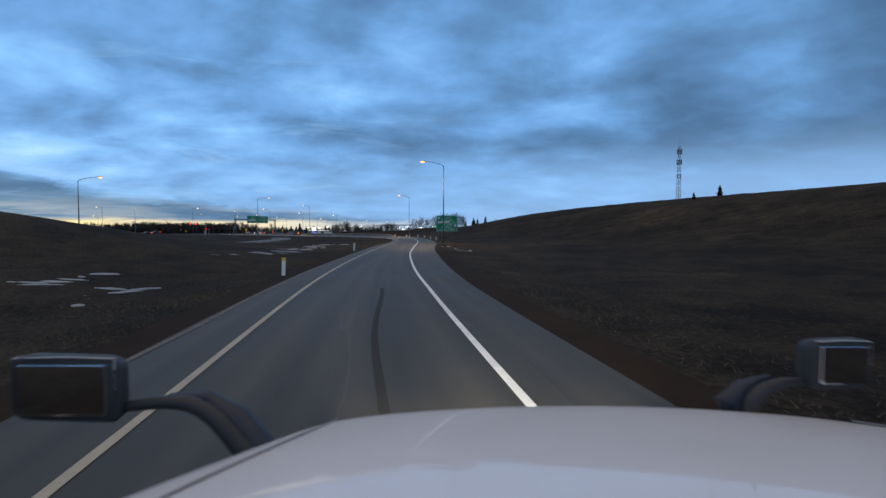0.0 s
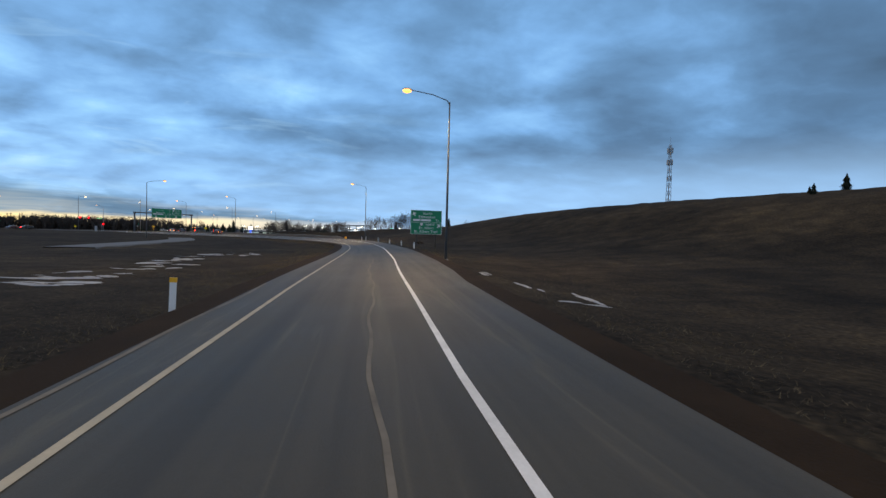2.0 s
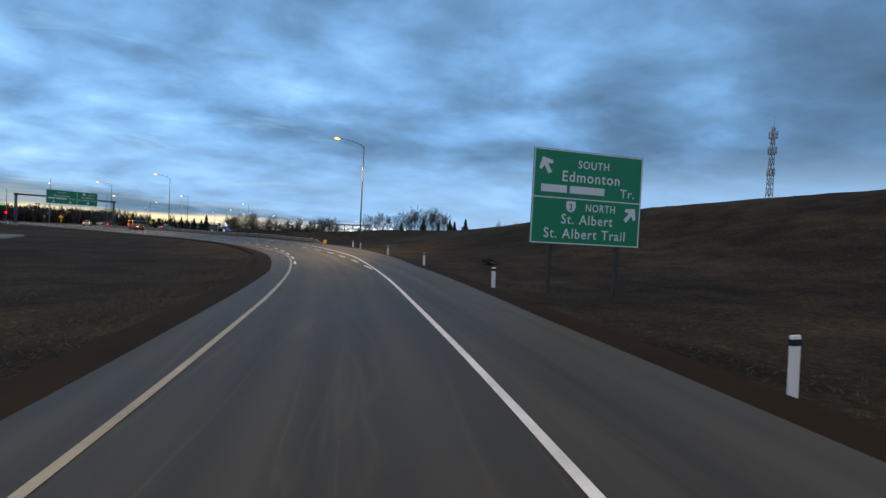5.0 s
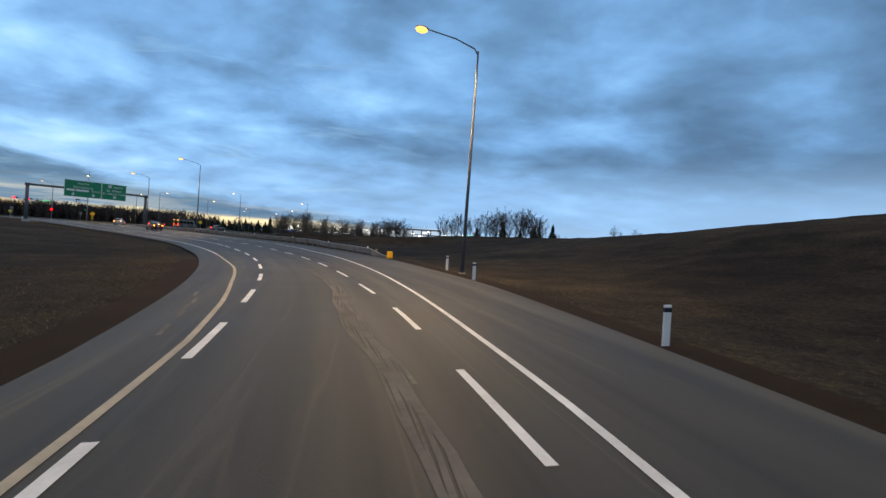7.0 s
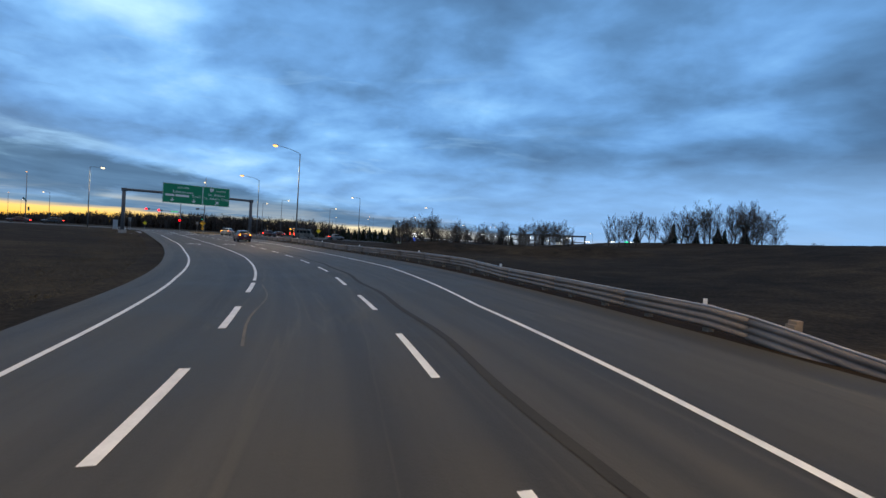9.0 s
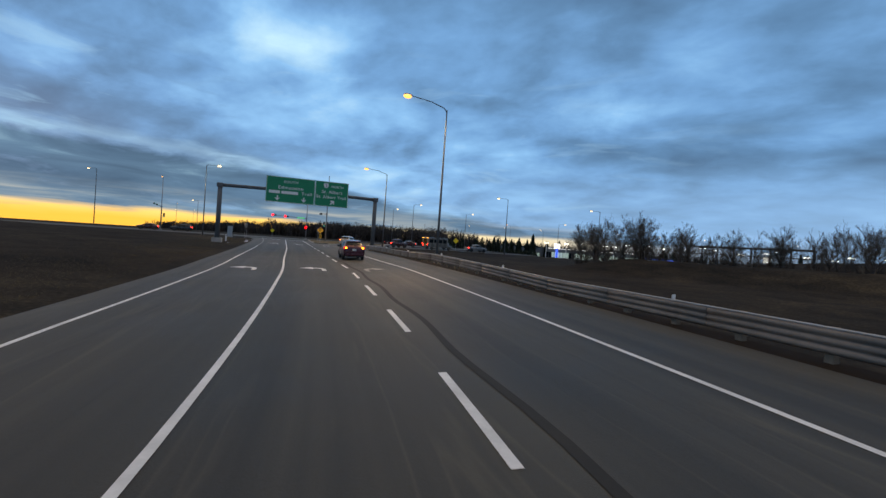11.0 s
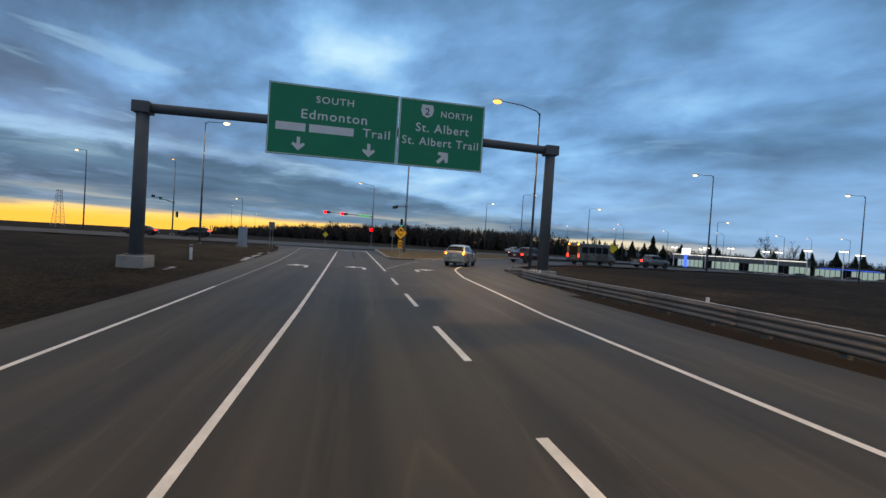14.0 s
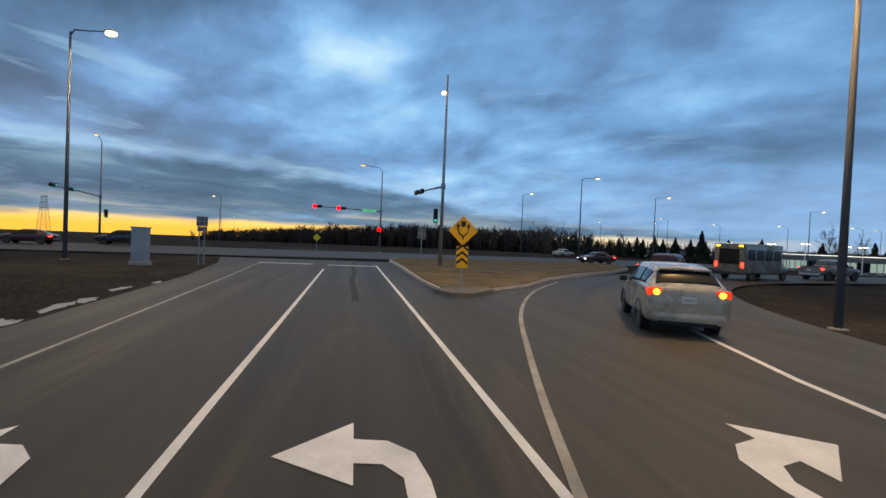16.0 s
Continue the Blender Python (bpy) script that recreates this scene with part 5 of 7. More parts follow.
def sheet_on(stations, u0, u1, v0, v1, lift=0.007, nu=8, nv=6):
    """A pane that follows the body between two stations and two heights, with a closed rim."""
    spot, n = skin(stations)
    bm = bmesh.new()
    grid, low = [], []
    for u in np.linspace(u0, u1, nu):
        row, under = [], []
        for v in np.linspace(v0, v1, nv):
            p = spot(u, v)
            du, dv = spot(min(u + 0.05, n - 1), v) - spot(max(u - 0.05, 0), v), spot(u, v + 0.05) - spot(u, v - 0.05)
            nrm = dv.cross(du).normalized()
            if nrm.dot(p - Vector((0, p.y, 0.9))) < 0:
                nrm = -nrm
            row.append(bm.verts.new(p + nrm * lift))
            under.append(bm.verts.new(p - nrm * 0.02))
        grid.append(row)
        low.append(under)
    for a, b in zip(grid, grid[1:]):
        for k in range(nv - 1):
            bm.faces.new((a[k], a[k + 1], b[k + 1], b[k]))
    rim = [(i, 0) for i in range(nu)] + [(nu - 1, k) for k in range(1, nv)] + [(i, nv - 1) for i in range(nu - 2, -1, -1)] + [(0, k) for k in range(nv - 2, 0, -1)]
    for (a, b), (c, d) in zip(rim, rim[1:] + rim[:1]):
        bm.faces.new((grid[a][b], grid[c][d], low[c][d], low[a][b]))
    bmesh.ops.recalc_face_normals(bm, faces=bm.faces)
    return bm


def pane(bm, corners, lift=0.008):
    """A pane over four corners, raised along its normal, with closed edges."""
    c = [Vector(p) for p in corners]
    nrm = (c[1] - c[0]).cross(c[3] - c[0]).normalized()
    a = [bm.verts.new(p + nrm * lift) for p in c]
    b = [bm.verts.new(p - nrm * 0.03) for p in c]
    bm.faces.new(a)
    for i in range(4):
        bm.faces.new((a[i], b[i], b[(i + 1) % 4], a[(i + 1) % 4]))
    return bm


def wheel_set(root, axles, track, r, width, dirty=False):
    for y in axles:
        for sx in (-1, 1):
            w = part("wheel", tube(bmesh.new(), [(-0.001, 0, 0), (0.001, 0, 0)], [r * 0.5, r * 0.5], 6), M_BLACK, root)
            w.matrix_local = pose(sx * track, y, r)
            bm = bmesh.new()
            prof = [(-width / 2, r * 0.66), (-width / 2, r * 0.92), (-width * 0.36, r), (width * 0.36, r), (width / 2, r * 0.92), (width / 2, r * 0.66)]
            n = 22
            vs = [[bm.verts.new((x, q * math.cos(2 * math.pi * k / n), q * math.sin(2 * math.pi * k / n))) for x, q in prof] for k in range(n)]
            for k in range(n):
                a, b = vs[k], vs[(k + 1) % n]
                for j in range(len(prof)):
                    bm.faces.new((a[j], a[(j + 1) % len(prof)], b[(j + 1) % len(prof)], b[j]))
            part("tyre", bm, M_RUBBER, w, smooth=True)
            bm = bmesh.new()
            tube(bm, [(sx * (width * 0.30), 0, 0), (sx * (width * 0.42), 0, 0)], [r * 0.2, r * 0.16], 10)
            for k in range(5):
                a = 2 * math.pi * k / 5
                tube(bm, [(sx * width * 0.36, r * 0.12 * math.cos(a), r * 0.12 * math.sin(a)), (sx * width * 0.36, r * 0.64 * math.cos(a), r * 0.64 * math.sin(a))], [r * 0.10, r * 0.13], 4)
            tube(bm, [(sx * width * 0.22, 0, 0), (sx * width * 0.40, 0, 0)], [r * 0.67, r * 0.64], 20, False)
            part("rim", bm, M_DIRTYRIM, w)


SUV = [(-2.46, .50, .72, .80, .66, .58), (-2.43, .36, .98, 1.05, .85, .72), (-2.33, .30, 1.12, 1.20, .90, .735), (-1.86, .27, 1.155, 1.585, .92, .62),
       (-1.5, .26, 1.145, 1.65, .925, .635), (-0.85, .25, 1.11, 1.69, .925, .655), (0.0, .25, 1.07, 1.69, .925, .655), (0.45, .25, 1.05, 1.62, .925, .64),
       (1.22, .25, 1.02, 1.10, .92, .76), (1.70, .25, .98, 1.04, .915, .76), (2.20, .28, .88, .93, .88, .74), (2.42, .34, .70, .76, .78, .66), (2.46, .42, .58, .63, .70, .60)]
SEDAN = [(-2.35, .45, .72, .80, .76, .70), (-2.30, .30, .90, .98, .85, .74), (-1.75, .26, .95, 1.03, .89, .76), (-1.05, .24, .96, 1.38, .90, .60),
         (-0.5, .22, .95, 1.45, .90, .61), (0.2, .22, .94, 1.44, .90, .61), (0.45, .22, .93, 1.38, .90, .60), (1.15, .22, .92, .99, .89, .74),
         (1.75, .24, .84, .90, .87, .72), (2.20, .30, .70, .76, .80, .68), (2.34, .38, .56, .60, .70, .60)]
TRUCK = [(-2.85, .55, .95, 1.02, .92, .88), (-2.80, .48, 1.10, 1.14, .97, .92), (-0.75, .45, 1.16, 1.20, .98, .92), (-0.68, .42, 1.18, 1.72, .98, .74),
         (-0.45, .42, 1.18, 1.84, .98, .75), (0.45, .40, 1.17, 1.86, .98, .75), (0.80, .40, 1.16, 1.80, .98, .74), (1.45, .40, 1.16, 1.22, .97, .84),
         (2.35, .42, 1.10, 1.15, .95, .84), (2.75, .46, .95, 1.00, .90, .80), (2.85, .52, .70, .74, .82, .74)]


def side_glass(root, st, i0, i1, slots=2):
    """Side windows between two stations, both sides."""
    edges = np.linspace(i0 + 0.12, i1 - 0.42, slots + 1)
    for v0, v1 in ((5.10, 5.86), (12.14, 12.90)):
        for e0, e1 in zip(edges, edges[1:]):
            part("side_window", sheet_on(st, e0 + 0.035, e1 - 0.035, v0, v1), M_GLASS, root, smooth=True)


def end_glass(root, st, u0, u1, name):
    """Windscreen or rear window between a belt station and a roof station."""
    lo, hi = min(u0, u1), max(u0, u1)
    part(name, sheet_on(st, lo + 0.12, hi - 0.08, 6.2, 11.8, 0.008, 8, 13), M_GLASS, root, smooth=True)


def vehicle(name, st, m, mat, label, axles, r, cab, screen, rear, brake=True, amber=0, heads=False, rails=False, lamp_z=(0.92, 1.16), spoiler=False, track=0.80, bed=None, category="car"):
    root = thing(name, m, label, category, "vehicles on the road")
    body = part("body", hull(st), mat, root, smooth=True)
    body.data.set_sharp_from_angle(angle=radians(48))
    side_glass(root, st, cab[0], cab[1], slots=cab[2])
    end_glass(root, st, screen[0], screen[1], "windscreen")
    end_glass(root, st, rear[0], rear[1], "rear_window")
    wheel_set(root, axles, track, r, 0.22)
    tail, nose, w = st[0][0], st[-1][0], st[2][4]
    for y in axles:
        for sx in (-1, 1):
            bm = bmesh.new()
            pts = [(sx * (w + 0.006), y + (r + 0.05) * math.cos(a), r + (r + 0.05) * math.sin(a)) for a in np.linspace(-0.25, math.pi + 0.25, 12)]
            tube(bm, pts, 0.035, 5)
            part("wheel_arch", bm, M_TRIM, root)
            part("wheel_well", tube(bmesh.new(), [(sx * (w - 0.2), y, r), (sx * (w + 0.003), y, r)], [r + 0.04, r + 0.04], 18), M_BLACK, root)
    for sx in (-1, 1):
        bm = box(bmesh.new(), sx * (w - 0.17) - 0.165, sx * (w - 0.17) + 0.165, tail + 0.03, tail + 0.40, lamp_z[0] + 0.01, lamp_z[1] - 0.02, 0.06)
        lamp = part("tail_lamp", bm, (M_TAILDIM if amber == 2 else M_TAIL) if brake else M_LENSOFF, root, "glowing red tail lamp" if brake else "")
        if amber == 2 or amber == sx:
            bm = ballish(bmesh.new(), (sx * (w - 0.20), tail + 0.03, (lamp_z[0] + lamp_z[1]) / 2), (0.075, 0.025, 0.07), 12)
            part("turn_lens", bm, M_AMBER, lamp, "round amber lens", True)
        bm = box(bmesh.new(), sx * (w - 0.24) - 0.16, sx * (w - 0.24) + 0.16, nose - 0.30, nose - 0.04, lamp_z[0] - 0.22, lamp_z[0] - 0.06, 0.04)
        part("headlamp", bm, M_HEADL if heads else M_LENSOFF, root)
        bm = box(bmesh.new(), sx * (w + 0.12) - 0.11, sx * (w + 0.12) + 0.11, st[screen[0]][0] - 0.42, st[screen[0]][0] - 0.26, st[screen[0]][2] + 0.02, st[screen[0]][2] + 0.18, 0.04)
        part("side_mirror", bm, M_TRIM, root)
        bm = bmesh.new()
        for yy in (-0.35, 0.55):
            box(bm, sx * (w + 0.006) - 0.012, sx * (w + 0.006) + 0.012, yy, yy + 0.2, st[4][2] - 0.16, st[4][2] - 0.13, 0.005)
        part("door_handle", bm, M_TRIM, root)
    part("rear_bumper", box(bmesh.new(), -w * 0.88, w * 0.88, tail - 0.05, tail + 0.25, 0.36, 0.58, 0.09), mat if not bed else M_RIM, root)
    part("lower_valance", box(bmesh.new(), -w * 0.72, w * 0.72, tail + 0.03, tail + 0.25, 0.27, 0.38, 0.05), M_TRIM, root)
    part("grille", box(bmesh.new(), -0.5, 0.5, nose - 0.05, nose + 0.02, 0.45, 0.66, 0.03), M_TRIM, root)
    pl = part("number_plate", box(bmesh.new(), -0.16, 0.16, tail - 0.035, tail + 0.1, 0.80, 0.96, 0.01), M_PLATE, root, "pale rear number plate")
    part("plate_bar", box(bmesh.new(), -0.11, 0.11, tail - 0.038, tail - 0.03, 0.865, 0.90), M_ALU, pl)
    if rails:
        for sx in (-1, 1):
            x = sx * (st[5][5] - 0.04)
            part("roof_rail", tube(bmesh.new(), [(x, 0.45, st[6][3] - 0.04), (x, 0.3, st[6][3] + 0.045), (x, -1.6, st[4][3] + 0.05), (x, -1.75, st[4][3] - 0.02)], 0.018, 6), M_TRIM, root)
    if spoiler:
        part("spoiler", box(bmesh.new(), -0.57, 0.57, st[rear[1]][0] - 0.15, st[rear[1]][0] + 0.16, st[rear[1]][3] - 0.045, st[rear[1]][3] + 0.012, 0.02), mat, root)
        part("brake_light", box(bmesh.new(), -0.16, 0.16, st[rear[1]][0] - 0.165, st[rear[1]][0] - 0.14, st[rear[1]][3] - 0.035, st[rear[1]][3] - 0.008, 0.005), M_TAIL if brake and not amber else M_LENSOFF, root)
    if bed:
        part("bed_liner", box(bmesh.new(), -0.72, 0.72, bed[0], bed[1], 1.12, 1.215, 0.01), M_BLACK, root, "open dark cargo bed")
        part("tailgate", box(bmesh.new(), -0.74, 0.74, tail - 0.02, tail + 0.06, 0.62, 1.12, 0.02), mat, root)
    return root


P_RED = paint("dark_cherry_paint", (0.066, 0.006, 0.014))
P_WHITE = paint("dusty_white_paint", (0.44, 0.40, 0.33), 0.4)
P_MAROON = paint("maroon_paint", (0.055, 0.010, 0.010))
# grimy white, with the bus's backlit shade put into the colour
P_BUS = paint("backlit_grimy_white", (0.15, 0.145, 0.13), 0.4)
P_GREY = paint("grey_paint", (0.10, 0.105, 0.11))
P_SILVER = paint("silver_paint", (0.20, 0.205, 0.21))
P_BLACK = paint("black_paint", (0.018, 0.018, 0.02))


def drive(x, y, turn, lift=0.0):
    return pose(x, y, road_at(x, y) + lift, 0, 0, turn)


vehicle("suv", SUV, drive(-85.22, 212.67, 54.7) @ pose(0, 0, 0, 0, -1.8, 0) @ Matrix.Scale(0.95, 4), P_RED, "dark cherry red suv with roof rails and lit tail lamps", (-1.40, 1.49), 0.35, (3, 8, 3), (8, 7), (2, 3),
        amber=2, rails=True, spoiler=True, category="suv")
vehicle("suv", SUV, drive(-117.18, 240.55, 30), P_WHITE, "dusty white suv signalling a turn with amber lamp", (-1.40, 1.45), 0.35, (3, 8, 3), (8, 7), (2, 3), amber=2, rails=False, spoiler=True, category="suv")
vehicle("pickup_truck", TRUCK, drive(-123.5, 260.0, 0), P_MAROON, "maroon crew cab pickup with lit brake lamps", (-1.75, 1.85), 0.39, (3, 7, 2), (7, 6), (2, 3), lamp_z=(0.85, 1.12), track=0.85, bed=(-2.72, -0.85), category="pickup")
vehicle("pickup_truck", TRUCK, drive(-116.3, 281.5, -26), P_SILVER, "pale silver pickup with lit brake lamps", (-1.75, 1.85), 0.39, (3, 7, 2), (7, 6), (2, 3), lamp_z=(0.85, 1.12), track=0.85, bed=(-2.72, -0.85), category="pickup")
CA = math.degrees(math.atan2(-CWAY[0], CWAY[1]))
vehicle("sedan", SEDAN, pose(-155.0, 301.5, float(paved_z(np.array([-155.0]), np.array([301.5]))[0]) - 0.02, 0, 0, CA + 20), P_WHITE, "white sedan on the crossing street", (-1.35, 1.40), 0.33, (3, 7, 2), (7, 6), (2, 3), brake=False, lamp_z=(0.72, 0.9), category="car")
vehicle("sedan", SEDAN, drive(-139.0, 281.5, CA + 180), P_MAROON, "dark red sedan with headlamps lit", (-1.35, 1.40), 0.33, (3, 7, 2), (7, 6), (2, 3), brake=True, heads=True, lamp_z=(0.72, 0.9), category="car")
vehicle("sedan", SEDAN, drive(-174.5, 229.6, CA + 180), P_MAROON, "dark red sedan crossing in front of the sunset", (-1.35, 1.40), 0.33, (3, 7, 2), (7, 6), (2, 3), lamp_z=(0.72, 0.9), category="car")
vehicle("suv", SUV, drive(-176.0, 237.6, CA + 180), P_BLACK, "black suv crossing in front of the sunset", (-1.40, 1.49), 0.35, (3, 8, 3), (8, 7), (2, 3), category="suv")


def shuttle_bus(m):
    root = thing("shuttle_bus", m, "white shuttle bus with dark rear window and red lamps", "bus", "vehicles on the road")
    part("body", box(bmesh.new(), -1.15, 1.15, -3.6, 2.2, 0.55, 2.85, 0.12), P_BUS, root)
    part("cab", hull([(2.1, .5, 1.2, 2.1, 1.0, .80), (2.5, .5, 1.2, 2.0, 1.0, .80), (3.1, .5, 1.15, 1.25, .97, .8), (3.7, .5, 1.0, 1.06, .9, .75), (3.85, .55, .8, .84, .8, .7)]), P_BUS, root)
    bm = bmesh.new()
    pane(bm, [(-0.75, -3.6, 1.25), (0.75, -3.6, 1.25), (0.75, -3.6, 2.45), (-0.75, -3.6, 2.45)], 0.015)
    part("rear_window", bm, M_GLASS, root)
    for sx in (-1, 1):
        for k in range(4):
            bm = bmesh.new()
            y = -3.2 + 1.3 * k
            c = [(sx * 1.15, y, 1.6), (sx * 1.15, y + 1.1, 1.6), (sx * 1.15, y + 1.1, 2.4), (sx * 1.15, y, 2.4)]
            pane(bm, c if sx > 0 else c[::-1], 0.012)
            part("side_window", bm, M_GLASS, root)
        part("tail_lamp", box(bmesh.new(), sx * 0.98 - 0.10, sx * 0.98 + 0.10, -3.66, -3.55, 1.0, 1.4, 0.03), M_TAIL, root)
        part("marker_lamp", box(bmesh.new(), sx * 0.85 - 0.14, sx * 0.85 + 0.14, -3.64, -3.58, 2.62, 2.74, 0.02), M_AMBER, root)
    part("bumper", box(bmesh.new(), -1.12, 1.12, -3.75, -3.5, 0.45, 0.68, 0.04), M_TRIM, root)
    wheel_set(root, (-2.3, 2.7), 0.95, 0.39, 0.26)


shuttle_bus(drive(-120.4, 271.0, -16))


def lorry():
    """The hauling tractor standing where the drive begins: bonnet, wings, mirrors."""
    root = thing("semi_truck", pose(0, 0, 0, 0, 0, 3.7), "white semi truck nose with black mirrors on curved arms", "truck")
    cx = 0.60
    paintw = material("white_truck_paint", (0.84, 0.80, 0.79), 0.34, 0.0, 0.05, 0.8, 14, 0, space="object", coat=0.5)
    # distance ahead, half width to the shoulder, crown height, height of the lower edge
    rows = [(0.55, 1.36, 1.775, 0.9), (0.90, 1.28, 1.700, 0.9), (1.25, 1.21, 1.612, 0.88), (1.55, 1.155, 1.532, 0.86), (1.80, 1.11, 1.464, 0.84), (1.92, 1.05, 1.405, 0.80), (1.99, 0.98, 1.30, 0.74), (2.02, 0.94, 1.10, 0.66)]

    def crown(y, u):
        """Height over the bonnet, u from -1 to 1 across it."""
        ys = [r[0] for r in rows]
        top = float(np.interp(y, ys, [r[2] for r in rows]))
        return top - 0.066 * u * u - 0.012 * max(0.0, abs(u) - 0.82) / 0.18

    bm = bmesh.new()
    rg = []
    for y, w, top, low in rows:
        us = np.linspace(-1, 1, 15)
        pts = [(cx - w - 0.10, low), (cx - w - 0.115, (low + crown(y, -1)) / 2), (cx - w - 0.10, crown(y, -1) - 0.16), (cx - w - 0.055, crown(y, -1) - 0.055)]
        pts += [(cx + u * w, crown(y, u)) for u in us]
        pts += [(cx + w + 0.055, crown(y, 1) - 0.055), (cx + w + 0.10, crown(y, 1) - 0.16), (cx + w + 0.115, (low + crown(y, 1)) / 2), (cx + w + 0.10, low)]
        rg.append([bm.verts.new((x, y, z)) for x, z in pts])
    for a, b in zip(rg, rg[1:]):
        for k in range(len(a) - 1):
            bm.faces.new((a[k], a[k + 1], b[k + 1], b[k]))
    bm.faces.new(rg[-1])
    bmesh.ops.recalc_face_normals(bm, faces=bm.faces)
    hood = part("bonnet", bm, paintw, root, "glossy white bonnet", True)
    ss = hood.modifiers.new("smooth", "SUBSURF")
    ss.levels = ss.render_levels = 2
    for sx in (-1, 1):  # folded crease along each shoulder
        pts = []
        for y in np.linspace(0.6, 1.72, 12):
            w = float(np.interp(y, [r[0] for r in rows], [r[1] for r in rows]))
            pts.append((cx + sx * (0.865 + 0.03 * (y - 0.6)) * w, y, crown(y, 0.87) + 0.0005))
        # a thin grey line marks the crease
        part("seam", tube(bmesh.new(), pts, 0.0035, 5), M_CREASE, hood)
    part("grille", box(bmesh.new(), cx - 0.5, cx + 0.5, 1.94, 2.06, 0.60, 1.10, 0.05), M_TRIM, root)
    part("bumper", box(bmesh.new(), cx - 1.2, cx + 1.2, 1.9, 2.2, 0.32, 0.62, 0.08), paintw, root)
    part("chassis", box(bmesh.new(), cx - 0.5, cx + 0.5, 0.2, 1.85, 0.45, 0.9, 0.03), M_BLACK, root)
    mirror_face = material("mirror_silver", (0.62, 0.63, 0.65), 0.05, 1.0, 0)
    # middle of the face, half its width and height, way of the hand
    for sx, mx, my, mz, hw, hh in ((-1, -1.377, 1.60, 1.588, 0.19, 0.115), (1, 1.59, 1.75, 1.645, 0.11, 0.094)):
        bm = bmesh.new()
        pts = [(cx + sx * 1.10, 1.25 + 0.62 * math.cos(a), 0.53 + 0.62 * math.sin(a)) for a in np.linspace(0, math.pi, 12)]
        tube(bm, pts, 0.10, 8)
        part("wing", bm, paintw, root)
        part("headlamp", box(bmesh.new(), cx + sx * 0.86 - 0.14, cx + sx * 0.86 + 0.14, 1.86, 2.06, 0.72, 0.94, 0.04), M_LENSOFF, root)
        bm = bmesh.new()
        shell = [(0.0, 1.0), (0.012, 1.06), (0.07, 1.0), (0.12, 0.80), (0.145, 0.45)]
        loops = []
        for dy, k in shell:
            lp = []
            for a in np.linspace(0, 2 * math.pi, 25)[:-1]:
                c, q = math.cos(a), math.sin(a)
                lp.append(bm.verts.new((mx + k * hw * abs(c) ** 0.28 * (1 if c >= 0 else -1), my + dy, mz + k * hh * abs(q) ** 0.28 * (1 if q >= 0 else -1) + 0.012 * c * sx)))
            loops.append(lp)
        for a, b in zip(loops, loops[1:]):
            for k in range(24):
                bm.faces.new((a[k], a[(k + 1) % 24], b[(k + 1) % 24], b[k]))
        bm.faces.new(loops[0])
        bm.faces.new(loops[-1])
        bmesh.ops.recalc_face_normals(bm, faces=bm.faces)
        mir = part("mirror", bm, M_TRIM, root, "black mirror housing with a pale rim", True)
        mir.data.set_sharp_from_angle(angle=radians(50))
        part("mirror_glass", box(bmesh.new(), mx - hw * 0.84, mx + hw * 0.84, my - 0.008, my + 0.002, mz - hh * 0.80, mz + hh * 0.82, 0.004), mirror_face, mir)
        part("mirror_rim", tube(bmesh.new(), [(mx - hw * 0.96, my + 0.004, mz + hh * 0.99), (mx, my + 0.004, mz + hh * 1.04), (mx + hw * 0.97, my + 0.004, mz + hh * 1.0), (mx + hw * 0.99, my + 0.004, mz)], 0.0045, 5), M_RIM, mir)
        if sx < 0:
            line = [(mx + 0.10, my + 0.05, mz - 0.095), (mx + 0.30, my + 0.06, mz - 0.062), (mx + 0.45, my + 0.06, mz - 0.065), (mx + 0.56, my + 0.05, mz - 0.15), (mx + 0.70, my + 0.02, mz - 0.30), (mx + 0.80, my, mz - 0.46)]
            radii = [0.022, 0.026, 0.032, 0.038, 0.045, 0.05]
        else:
            line = [(mx - 0.02, my + 0.06, mz - 0.088), (mx - 0.18, my + 0.06, mz - 0.083), (mx - 0.29, my + 0.05, mz - 0.115), (mx - 0.36, my + 0.03, mz - 0.19), (mx - 0.42, my, mz - 0.34)]
            radii = [0.016, 0.020, 0.030, 0.040, 0.05]
        arm = part("mirror_arm", tube(bmesh.new(), line, radii, 10), M_TRIM, mir, smooth=True)
        arm.modifiers.new("smooth", "SUBSURF").levels = 1
        wide = [(p[0] + (0.02 if sx < 0 else -0.03), p[1] + 0.05, p[2] - 0.005) for p in line[1:]]
        part("arm_fairing", tube(bmesh.new(), wide, [0.018, 0.03] + [0.062] * (len(wide) - 2), 8), M_FAIR, mir, "dark blue arm fairing", True)
        ax = part("wheel", tube(bmesh.new(), [(cx + sx * 0.9, 1.25, 0.52), (cx + sx * 1.12, 1.25, 0.52)], [0.3, 0.3], 14), M_RIM, root)
        bm = bmesh.new()
        pts = [(cx + sx * 1.0, 1.25 + 0.40 * math.cos(a), 0.52 + 0.40 * math.sin(a)) for a in np.linspace(0, 2 * math.pi, 22)]
        tube(bm, pts, 0.12, 8, False)
        part("tyre", bm, M_RUBBER, ax, smooth=True)

    for sx in (-1, 1):
        beam = new("truck_headlight", bpy.data.lights.new("truck_headlight", "SPOT"))
        beam.data.energy, beam.data.color = 900, (1.0, 0.88, 0.68)
        beam.data.spot_size, beam.data.spot_blend, beam.data.shadow_soft_size = radians(52), 0.8, 0.08
        place = root.matrix_world @ Vector((cx + sx * 0.86, 2.3, 0.84))
